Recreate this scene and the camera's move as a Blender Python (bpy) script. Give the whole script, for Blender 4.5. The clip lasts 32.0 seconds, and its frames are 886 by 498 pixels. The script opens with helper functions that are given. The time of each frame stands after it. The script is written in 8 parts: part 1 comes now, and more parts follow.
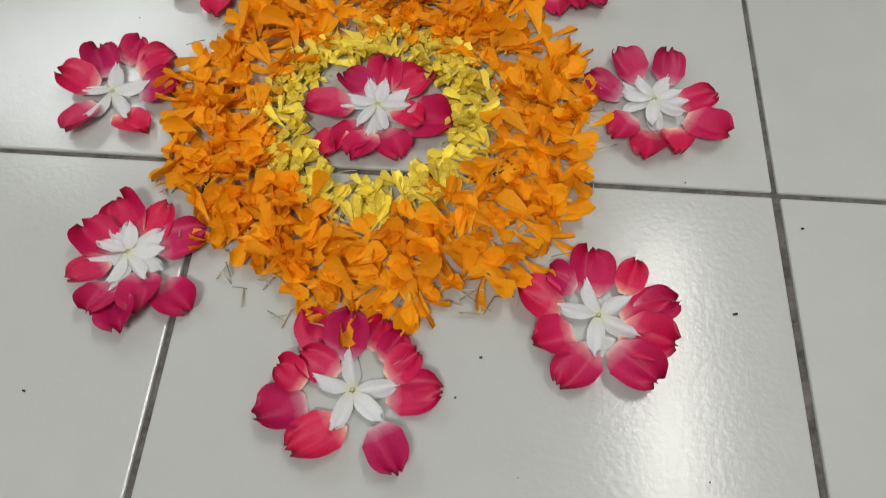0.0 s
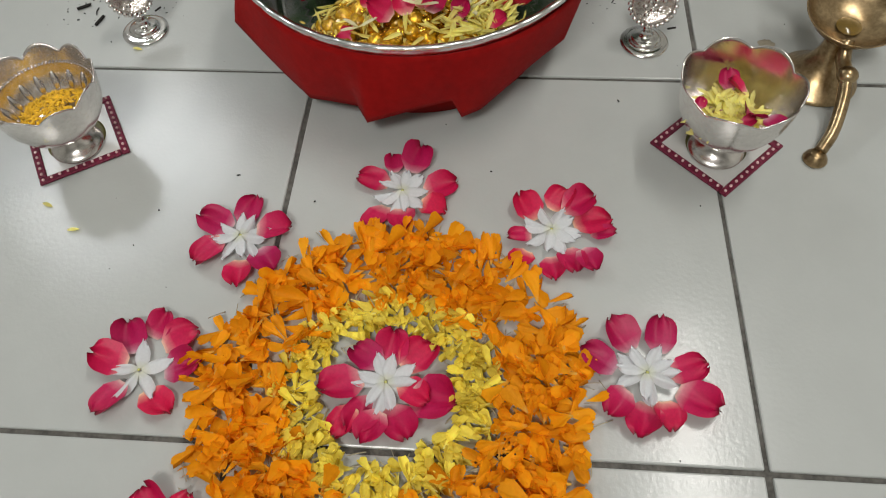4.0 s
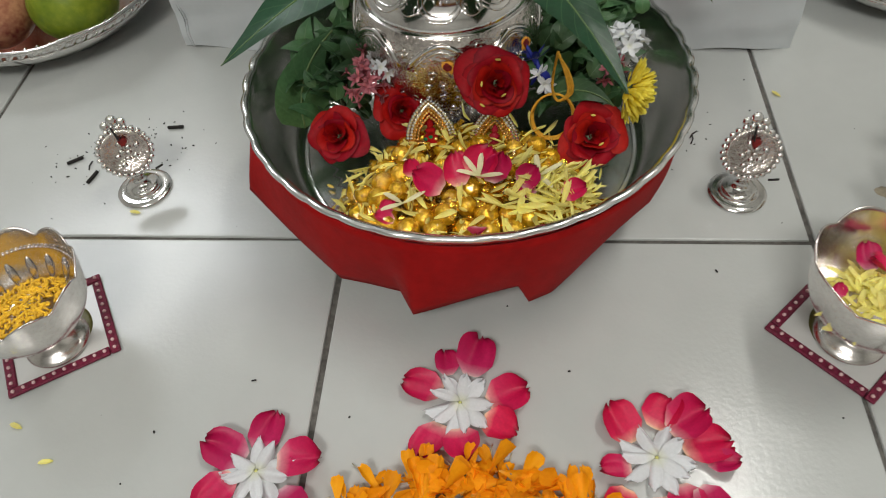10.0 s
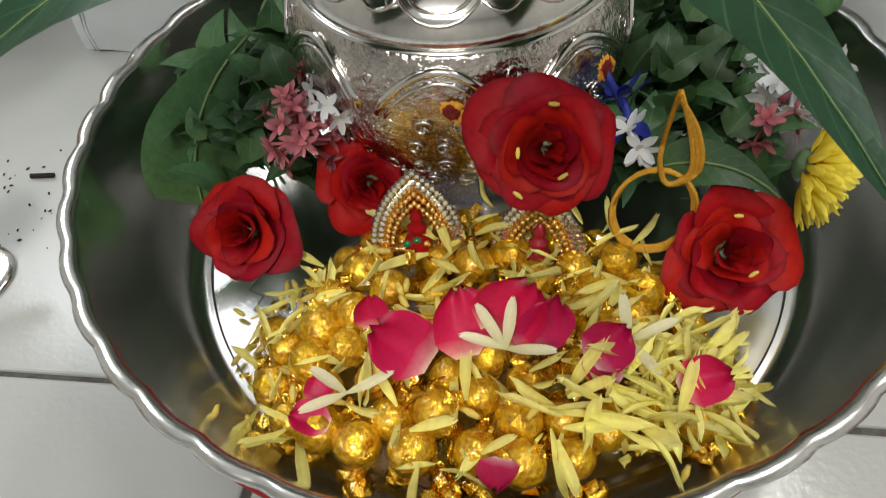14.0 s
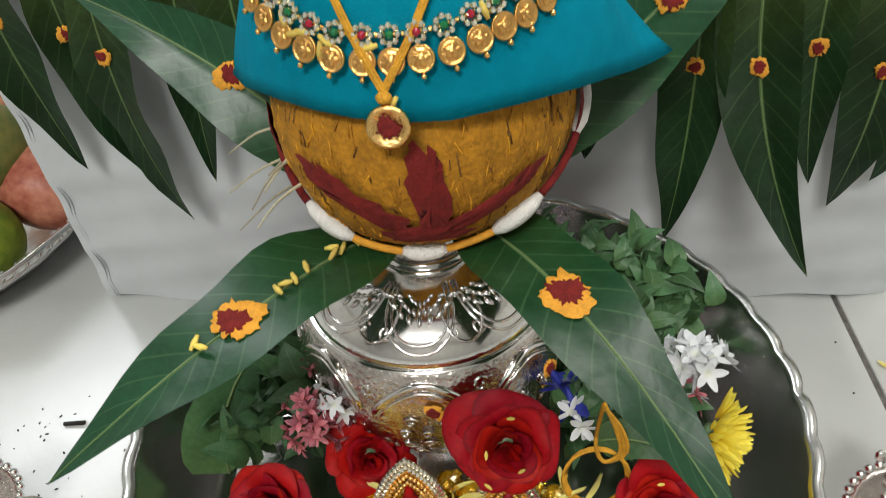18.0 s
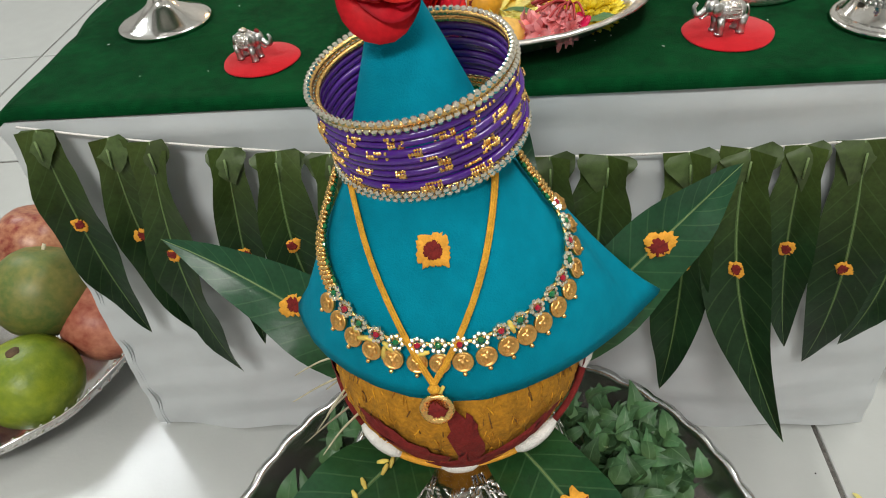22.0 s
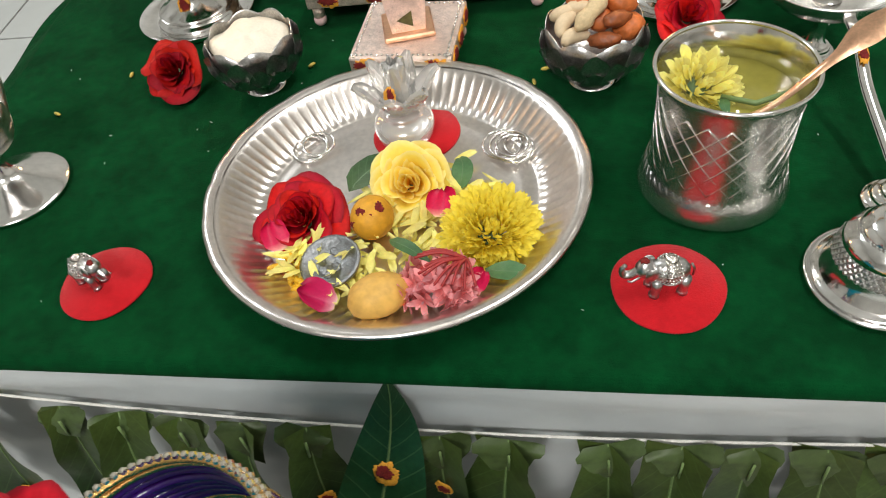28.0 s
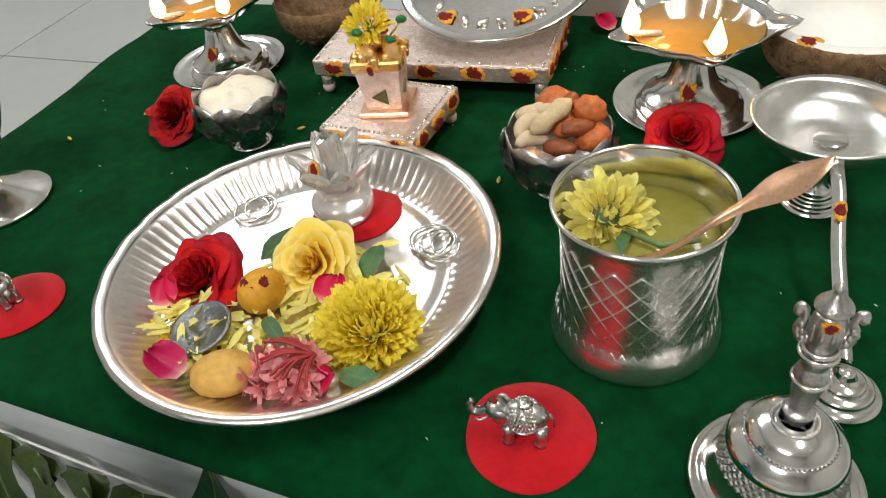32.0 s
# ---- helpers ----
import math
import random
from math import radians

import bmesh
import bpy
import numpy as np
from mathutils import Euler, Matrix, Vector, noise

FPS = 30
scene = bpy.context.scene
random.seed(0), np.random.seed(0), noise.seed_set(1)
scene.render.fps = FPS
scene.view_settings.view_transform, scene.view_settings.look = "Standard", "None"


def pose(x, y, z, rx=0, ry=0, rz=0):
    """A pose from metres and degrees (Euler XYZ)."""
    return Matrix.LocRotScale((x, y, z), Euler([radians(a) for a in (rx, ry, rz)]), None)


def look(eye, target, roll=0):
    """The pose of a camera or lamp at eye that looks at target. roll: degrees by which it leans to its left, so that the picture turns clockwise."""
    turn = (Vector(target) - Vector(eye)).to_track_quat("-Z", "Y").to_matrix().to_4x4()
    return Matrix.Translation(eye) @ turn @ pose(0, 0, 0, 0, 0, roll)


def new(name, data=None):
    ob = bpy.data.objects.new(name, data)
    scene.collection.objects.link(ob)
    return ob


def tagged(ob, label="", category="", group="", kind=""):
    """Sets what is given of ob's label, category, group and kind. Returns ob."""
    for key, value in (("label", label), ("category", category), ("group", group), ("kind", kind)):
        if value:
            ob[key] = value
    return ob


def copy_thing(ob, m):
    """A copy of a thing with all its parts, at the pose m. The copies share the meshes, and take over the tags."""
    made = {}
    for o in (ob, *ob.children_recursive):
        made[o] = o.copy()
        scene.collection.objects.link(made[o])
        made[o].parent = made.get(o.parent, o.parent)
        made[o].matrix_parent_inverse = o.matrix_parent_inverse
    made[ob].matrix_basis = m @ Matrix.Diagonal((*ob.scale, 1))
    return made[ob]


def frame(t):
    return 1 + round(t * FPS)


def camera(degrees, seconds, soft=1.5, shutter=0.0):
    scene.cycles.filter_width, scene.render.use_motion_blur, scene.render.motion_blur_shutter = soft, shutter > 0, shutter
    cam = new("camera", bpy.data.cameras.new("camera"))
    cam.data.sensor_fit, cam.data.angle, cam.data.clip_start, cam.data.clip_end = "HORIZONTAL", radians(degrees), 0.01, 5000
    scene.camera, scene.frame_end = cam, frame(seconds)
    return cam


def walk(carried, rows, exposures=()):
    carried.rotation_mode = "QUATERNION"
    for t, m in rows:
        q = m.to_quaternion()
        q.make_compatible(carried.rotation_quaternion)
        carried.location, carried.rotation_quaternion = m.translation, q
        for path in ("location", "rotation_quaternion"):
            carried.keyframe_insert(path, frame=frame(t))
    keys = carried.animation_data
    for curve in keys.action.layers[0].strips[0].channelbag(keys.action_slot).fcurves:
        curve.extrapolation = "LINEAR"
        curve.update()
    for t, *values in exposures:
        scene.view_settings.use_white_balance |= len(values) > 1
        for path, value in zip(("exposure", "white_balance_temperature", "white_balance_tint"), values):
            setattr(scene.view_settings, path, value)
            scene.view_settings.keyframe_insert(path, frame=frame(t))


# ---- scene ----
cam = camera(63.0, 32.0, 1.0, shutter=0.3)
EXPOSURES = [(0.0, -0.30), (3.0, -0.37), (5.0, -0.35), (8.0, -0.27), (9.0, -0.24), (13.0, -0.10), (15.0, 0.05), (19.0, 0.26), (25.0, 0.25), (28.0, 0.18), (30.0, 0.13), (32.0, -0.04)]
PATH = [
    (0, (-0.011, -0.209, 0.326), (-0.073, 0.694, -1.458), 0.0),
    (0.5, (-0.009, -0.191, 0.341), (-0.098, 0.729, -1.433), -1.8),
    (1, (-0.009, -0.182, 0.347), (-0.124, 0.777, -1.405), -2.1),
    (1.5, (-0.007, -0.171, 0.351), (-0.135, 0.81, -1.387), -2.8),
    (2, (-0.007, -0.16, 0.366), (-0.141, 0.838, -1.361), -3.6),
    (2.5, (-0.005, -0.154, 0.379), (-0.142, 0.882, -1.326), -3.9),
    (3, (-0.005, -0.148, 0.389), (-0.139, 0.91, -1.303), -4.1),
    (3.5, (-0.005, -0.139, 0.398), (-0.145, 0.928, -1.288), -4.2),
    (4, (-0.006, -0.122, 0.403), (-0.136, 0.958, -1.275), -3.6),
    (4.5, (-0.007, -0.107, 0.409), (-0.149, 0.979, -1.265), -4.4),
    (6.5, (0.002, -0.081, 0.433), (-0.166, 1.092, -1.179), -5.0),
    (7, (0.004, -0.068, 0.441), (-0.153, 1.106, -1.171), -4.9),
    (7.5, (0.001, -0.068, 0.444), (-0.181, 1.146, -1.135), -5.5),
    (8, (-0.001, -0.064, 0.442), (-0.185, 1.144, -1.141), -5.5),
    (8.5, (-0.005, -0.058, 0.441), (-0.185, 1.146, -1.145), -4.8),
    (9, (-0.015, -0.049, 0.427), (-0.146, 1.19, -1.137), -4.0),
    (9.5, (-0.038, -0.028, 0.405), (-0.192, 1.228, -1.143), -4.6),
    (10, (-0.046, 0.002, 0.369), (-0.208, 1.234, -1.199), -5.4),
    (10.5, (-0.056, 0.03, 0.326), (-0.287, 1.268, -1.228), -5.4),
    (11, (-0.063, 0.06, 0.29), (-0.253, 1.367, -1.212), -4.5),
    (11.5, (-0.055, 0.1, 0.259), (-0.247, 1.411, -1.24), -5.5),
    (12, (-0.052, 0.127, 0.243), (-0.27, 1.4, -1.284), -5.9),
    (12.5, (-0.051, 0.144, 0.239), (-0.281, 1.39, -1.308), -6.7),
    (13, (-0.053, 0.153, 0.239), (-0.302, 1.374, -1.326), -6.9),
    (13.5, (-0.052, 0.166, 0.24), (-0.285, 1.38, -1.332), -6.3),
    (14, (-0.054, 0.177, 0.249), (-0.287, 1.407, -1.311), -6.0),
    (14.5, (-0.051, 0.18, 0.258), (-0.257, 1.452, -1.272), -5.2),
    (15, (-0.047, 0.18, 0.266), (-0.25, 1.489, -1.232), -5.3),
    (15.5, (-0.046, 0.179, 0.28), (-0.271, 1.54, -1.168), -5.9),
    (17.5, (-0.049, 0.181, 0.311), (-0.237, 1.66, -1.023), -6.1),
    (18, (-0.049, 0.179, 0.336), (-0.221, 1.655, -1.002), -6.1),
    (18.5, (-0.047, 0.177, 0.369), (-0.2, 1.669, -0.954), -6.6),
    (19, (-0.05, 0.17, 0.397), (-0.201, 1.668, -0.919), -6.7),
    (19.5, (-0.052, 0.174, 0.404), (-0.208, 1.682, -0.9), -6.5),
    (20, (-0.054, 0.181, 0.406), (-0.206, 1.697, -0.889), -6.7),
    (20.5, (-0.055, 0.186, 0.409), (-0.208, 1.71, -0.877), -6.9),
    (21, (-0.054, 0.189, 0.411), (-0.205, 1.709, -0.879), -6.4),
    (21.5, (-0.053, 0.189, 0.42), (-0.215, 1.717, -0.86), -6.6),
    (22, (-0.053, 0.19, 0.432), (-0.229, 1.711, -0.855), -6.8),
    (22.5, (-0.052, 0.191, 0.443), (-0.241, 1.697, -0.859), -7.5),
    (23, (-0.051, 0.193, 0.45), (-0.253, 1.692, -0.859), -8.0),
    (23.5, (-0.047, 0.204, 0.46), (-0.251, 1.673, -0.882), -8.1),
    (24, (-0.041, 0.222, 0.469), (-0.246, 1.662, -0.903), -9.1),
    (24.5, (-0.04, 0.233, 0.479), (-0.289, 1.65, -0.911), -9.7),
    (26.5, (-0.036, 0.289, 0.508), (-0.251, 1.636, -0.954), -10.1),
    (27, (-0.018, 0.32, 0.512), (-0.25, 1.606, -1.002), -10.8),
    (27.5, (-0.003, 0.348, 0.509), (-0.241, 1.636, -1.003), -10.5),
    (28, (0.013, 0.361, 0.502), (-0.261, 1.653, -1.0), -10.1),
    (28.5, (0.042, 0.365, 0.49), (-0.307, 1.672, -0.983), -8.7),
    (29, (0.064, 0.369, 0.476), (-0.347, 1.68, -0.978), -8.2),
    (29.5, (0.084, 0.381, 0.463), (-0.379, 1.687, -0.979), -8.2),
    (30, (0.1, 0.388, 0.463), (-0.439, 1.71, -0.937), -9.4),
    (30.5, (0.112, 0.391, 0.461), (-0.497, 1.735, -0.889), -10.9),
    (31, (0.12, 0.395, 0.466), (-0.519, 1.74, -0.869), -11.3),
    (31.5, (0.116, 0.398, 0.475), (-0.529, 1.739, -0.861), -10.0),
    (32, (0.106, 0.406, 0.482), (-0.556, 1.75, -0.843), -9.4),
]
walk(cam, [(t, look(eye, target, roll)) for t, eye, target, roll in PATH], EXPOSURES)

# ---- world and light ----
world = bpy.data.worlds.new("world")
scene.world = world
world.use_nodes = True
world.node_tree.nodes["Background"].inputs[0].default_value = (0.8, 0.85, 0.9, 1)
world.node_tree.nodes["Background"].inputs[1].default_value = 0.15


def area_lamp(name, place, target, sx, sy, watts, colour):
    data = bpy.data.lights.new(name, "AREA")
    data.shape, data.size, data.size_y = "RECTANGLE", sx, sy
    data.energy, data.color = watts, colour
    ob = new(name, data)
    ob.matrix_world = look(place, target)
    return ob


area_lamp("tube_light_lamp", (0.85, 0.75, 2.60), (0.85, 0.75, 0), 0.16, 1.3, 29, (1.0, 0.97, 0.92))
area_lamp("window_lamp", (-1.95, 2.20, 2.55), (-0.7, 1.0, 0), 1.10, 0.62, 25, (0.93, 0.97, 1.0))

area_lamp("ceiling_lamp", (-0.35, -1.55, 2.62), (-0.1, 0.4, 0.2), 0.9, 0.5, 55, (1.0, 0.98, 0.94))

# ---- materials ----
def material(name, colour, rough=0.5, metal=0.0, var=0.12, scale=40.0, bump=0.1, bump_scale=200.0, spec=0.5,
             coat=0.0, sub=0.0, trans=0.0, ior=1.45, tint=None, objvar=0.0, fine=6.0, sheen=0.0, emit=0.0, dist=0.001):
    m = bpy.data.materials.new(name)
    m.use_nodes = True
    nt = m.node_tree
    b = nt.nodes["Principled BSDF"]
    b.inputs["Roughness"].default_value = rough
    b.inputs["Metallic"].default_value = metal
    b.inputs["Specular IOR Level"].default_value = spec
    b.inputs["Coat Weight"].default_value = coat
    b.inputs["Transmission Weight"].default_value = trans
    b.inputs["IOR"].default_value = ior
    b.inputs["Sheen Weight"].default_value = sheen
    if sub:
        b.inputs["Subsurface Weight"].default_value = sub
        b.inputs["Subsurface Radius"].default_value = (0.004, 0.002, 0.001)
        b.inputs["Subsurface Scale"].default_value = 1.0
    tc = nt.nodes.new("ShaderNodeTexCoord")
    n1 = nt.nodes.new("ShaderNodeTexNoise")
    n1.inputs["Scale"].default_value = scale
    n1.inputs["Detail"].default_value = 4
    n2 = nt.nodes.new("ShaderNodeTexNoise")
    n2.inputs["Scale"].default_value = scale * fine
    n2.inputs["Detail"].default_value = 3
    nt.links.new(tc.outputs["Object"], n1.inputs["Vector"])
    nt.links.new(tc.outputs["Object"], n2.inputs["Vector"])
    mix = nt.nodes.new("ShaderNodeMath")
    mix.operation = "MULTIPLY_ADD"
    mix.inputs[1].default_value = 0.45
    nt.links.new(n2.outputs["Fac"], mix.inputs[0])
    half = nt.nodes.new("ShaderNodeMath")
    half.operation = "MULTIPLY"
    half.inputs[1].default_value = 0.55
    nt.links.new(n1.outputs["Fac"], half.inputs[0])
    nt.links.new(half.outputs[0], mix.inputs[2])
    ramp = nt.nodes.new("ShaderNodeValToRGB")
    c = Vector(colour[:3])
    lo = c * (1 - var)
    hi = Vector(tint) if tint else c * (1 + var)
    ramp.color_ramp.elements[0].position, ramp.color_ramp.elements[1].position = 0.36, 0.64
    ramp.color_ramp.elements[0].color = (*lo, 1)
    ramp.color_ramp.elements[1].color = (*[min(1, v) for v in hi], 1)
    nt.links.new(mix.outputs[0], ramp.inputs["Fac"])
    out = ramp.outputs["Color"]
    if objvar:
        info = nt.nodes.new("ShaderNodeObjectInfo")
        geo = nt.nodes.new("ShaderNodeNewGeometry")
        add = nt.nodes.new("ShaderNodeMath")
        add.operation = "ADD"
        nt.links.new(info.outputs["Random"], add.inputs[0])
        nt.links.new(geo.outputs["Random Per Island"], add.inputs[1])
        fr = nt.nodes.new("ShaderNodeMath")
        fr.operation = "FRACT"
        nt.links.new(add.outputs[0], fr.inputs[0])
        mr = nt.nodes.new("ShaderNodeMapRange")
        mr.inputs["To Min"].default_value, mr.inputs["To Max"].default_value = 1 - objvar, 1 + objvar
        nt.links.new(fr.outputs[0], mr.inputs["Value"])
        hsv = nt.nodes.new("ShaderNodeHueSaturation")
        nt.links.new(out, hsv.inputs["Color"])
        nt.links.new(mr.outputs["Result"], hsv.inputs["Value"])
        hm = nt.nodes.new("ShaderNodeMapRange")
        hm.inputs["To Min"].default_value, hm.inputs["To Max"].default_value = 0.5 - objvar * 0.022, 0.5 + objvar * 0.022
        nt.links.new(fr.outputs[0], hm.inputs["Value"])
        nt.links.new(hm.outputs["Result"], hsv.inputs["Hue"])
        out = hsv.outputs["Color"]
    nt.links.new(out, b.inputs["Base Color"])
    if emit:
        b.inputs["Emission Color"].default_value = (*colour[:3], 1)
        b.inputs["Emission Strength"].default_value = emit
    if bump:
        n3 = nt.nodes.new("ShaderNodeTexNoise")
        n3.inputs["Scale"].default_value = bump_scale
        n3.inputs["Detail"].default_value = 4
        nt.links.new(tc.outputs["Object"], n3.inputs["Vector"])
        bp = nt.nodes.new("ShaderNodeBump")
        bp.inputs["Strength"].default_value = bump
        bp.inputs["Distance"].default_value = dist
        nt.links.new(n3.outputs["Fac"], bp.inputs["Height"])
        nt.links.new(bp.outputs["Normal"], b.inputs["Normal"])
    return m


M_TILE = material("glazed_tile", (0.448, 0.465, 0.450), 0.17, var=0.03, scale=6, bump=0.10, bump_scale=330, objvar=0.02, dist=0.001)
M_GROUT = material("grout", (0.10, 0.095, 0.085), 0.9, var=0.5, scale=60, bump=0.5, bump_scale=400)
M_WALL = material("wall_paint", (0.52, 0.51, 0.48), 0.7, var=0.04, scale=3)
M_CEIL = material("ceiling_paint", (0.84, 0.84, 0.82), 0.8, var=0.03, scale=3)
M_SATIN = material("white_satin", (0.525, 0.555, 0.565), 0.30, var=0.05, scale=8, bump=0.15, bump_scale=60, sheen=0.2)
M_VELVET = material("green_velvet", (0.0008, 0.039, 0.010), 0.9, var=0.35, scale=30, bump=0.5, bump_scale=1500, sheen=0.015, spec=0.05)
M_REDCLOTH = material("red_cloth", (0.33, 0.008, 0.008), 0.9, var=0.15, scale=30, bump=0.3, bump_scale=1800, sheen=0.03, spec=0.08)
M_TEAL = material("teal_cotton", (0.0, 0.205, 0.300), 0.8, var=0.12, scale=25, bump=0.35, bump_scale=1500, spec=0.08, sheen=0.0)
M_SILVER = material("silver", (0.80, 0.785, 0.765), 0.13, 1.0, var=0.10, scale=60, bump=0.06, bump_scale=120)
M_BRUSHED = material("brushed_silver", (0.78, 0.77, 0.74), 0.27, 0.97, var=0.10, scale=80, bump=0.10, bump_scale=900)
M_PLATE = material("plate_silver", (0.70, 0.655, 0.62), 0.29, 1.0, var=0.12, scale=60, bump=0.06, bump_scale=120)
for steel in (M_BRUSHED,):
    steel.node_tree.nodes["Principled BSDF"].inputs["Anisotropic"].default_value = 0.65
M_EMBOSS = material("embossed_silver", (0.68, 0.63, 0.595), 0.15, 1.0, var=0.22, scale=160, bump=0.55, bump_scale=420, dist=0.0014)
M_BRASS = material("old_brass", (0.38, 0.26, 0.125), 0.29, 0.95, var=0.35, scale=55, bump=0.12, bump_scale=150, tint=(0.54, 0.40, 0.23))
M_COCO = material("turmeric_coconut", (0.42, 0.19, 0.010), 0.85, var=0.35, scale=120, bump=0.9, bump_scale=500)
M_KUM = material("kumkum", (0.16, 0.010, 0.008), 0.9, var=0.3, scale=300, bump=0.6, bump_scale=900)
M_TURM = material("turmeric_paste", (0.72, 0.33, 0.03), 0.75, var=0.18, scale=200, bump=0.5, bump_scale=600)
M_RIB = material("leaf_rib", (0.14, 0.21, 0.075), 0.5, var=0.1, scale=50)


# ---- builders ----
def part(name, bm, mat, parent=None, label="", smooth=True):
    me = bpy.data.meshes.new(name)
    bm.to_mesh(me)
    bm.free()
    if smooth:
        for p in me.polygons:
            p.use_smooth = True
    me.materials.append(mat)
    ob = new(name, me)
    if parent:
        ob.parent = parent
    if label:
        tagged(ob, label)
    return ob


def thing(name, place, label, category, group="", rz=0.0, rx=0.0, ry=0.0):
    ob = new(name)
    ob.empty_display_size = 0.01
    ob.matrix_world = pose(*place, rx, ry, rz)
    return tagged(ob, label, category, group)


def lathe(profile, n=48, wob=None, close=False, bm=None, centre=(0, 0)):
    """profile: (radius, height) pairs; wob(i, angle, r, z) gives a changed (r, z)."""
    bm = bm or bmesh.new()
    rings = []
    for i, (r, z) in enumerate(profile):
        if r < 1e-6:
            rings.append([bm.verts.new((centre[0], centre[1], z))])
            continue
        ring = []
        for k in range(n):
            a = 2 * math.pi * k / n
            rr, zz = wob(i, a, r, z) if wob else (r, z)
            ring.append(bm.verts.new((centre[0] + rr * math.cos(a), centre[1] + rr * math.sin(a), zz)))
        rings.append(ring)
    for a, b in zip(rings, rings[1:]):
        if len(a) == 1 and len(b) == 1:
            continue
        for k in range(n):
            k2 = (k + 1) % n
            if len(a) == 1:
                bm.faces.new((a[0], b[k2], b[k]))
            elif len(b) == 1:
                bm.faces.new((a[k], a[k2], b[0]))
            else:
                bm.faces.new((a[k], a[k2], b[k2], b[k]))
    bmesh.ops.recalc_face_normals(bm, faces=bm.faces)
    return bm


def smooth_profile(pts, steps=4):
    """Catmull-Rom through the profile points."""
    out = []
    p = [pts[0], *pts, pts[-1]]
    for i in range(1, len(p) - 2):
        for s in range(steps):
            t = s / steps
            out.append(tuple(max(0, 0.5 * (2 * p[i][k] + (p[i + 1][k] - p[i - 1][k]) * t + (2 * p[i - 1][k] - 5 * p[i][k] + 4 * p[i + 1][k] - p[i + 2][k]) * t * t
                       + (3 * p[i][k] - p[i - 1][k] - 3 * p[i + 1][k] + p[i + 2][k]) * t ** 3)) for k in (0, 1)))
    out.append(pts[-1])
    return out


def box_bm(x0, y0, z0, x1, y1, z1, bevel=0.0, seg=2):
    bm = bmesh.new()
    bmesh.ops.create_cube(bm, size=1, matrix=Matrix.Translation(((x0 + x1) / 2, (y0 + y1) / 2, (z0 + z1) / 2)) @ Matrix.Diagonal((x1 - x0, y1 - y0, z1 - z0, 1)))
    if bevel:
        bmesh.ops.bevel(bm, geom=bm.edges[:], offset=bevel, segments=seg, profile=0.5, affect="EDGES")
    return bm


# ---- setting ----
X0, X1, Y0, Y1, TOP = -2.9, 2.4, -2.4, 2.7, 2.75
floor = tagged(part("floor", box_bm(X0, Y0, -0.05, X1, Y1, -0.0018), M_GROUT, smooth=False), "pale glazed ceramic floor tiles with dark grey joints", "floor", kind="structure")
for nm, bx in (("wall_south", (X0, Y0 - 0.1, 0, X1, Y0, TOP)), ("wall_north", (X0, Y1, 0, X1, Y1 + 0.1, TOP)),
               ("wall_west", (X0 - 0.1, Y0, 0, X0, Y1, TOP)), ("wall_east", (X1, Y0, 0, X1 + 0.1, Y1, TOP))):
    tagged(part(nm, box_bm(*bx), M_WALL, smooth=False), "plain off-white painted wall", "wall", kind="structure")
tagged(part("ceiling", box_bm(X0, Y0, TOP, X1, Y1, TOP + 0.1), M_CEIL, smooth=False), "plain white ceiling", "ceiling", kind="structure")


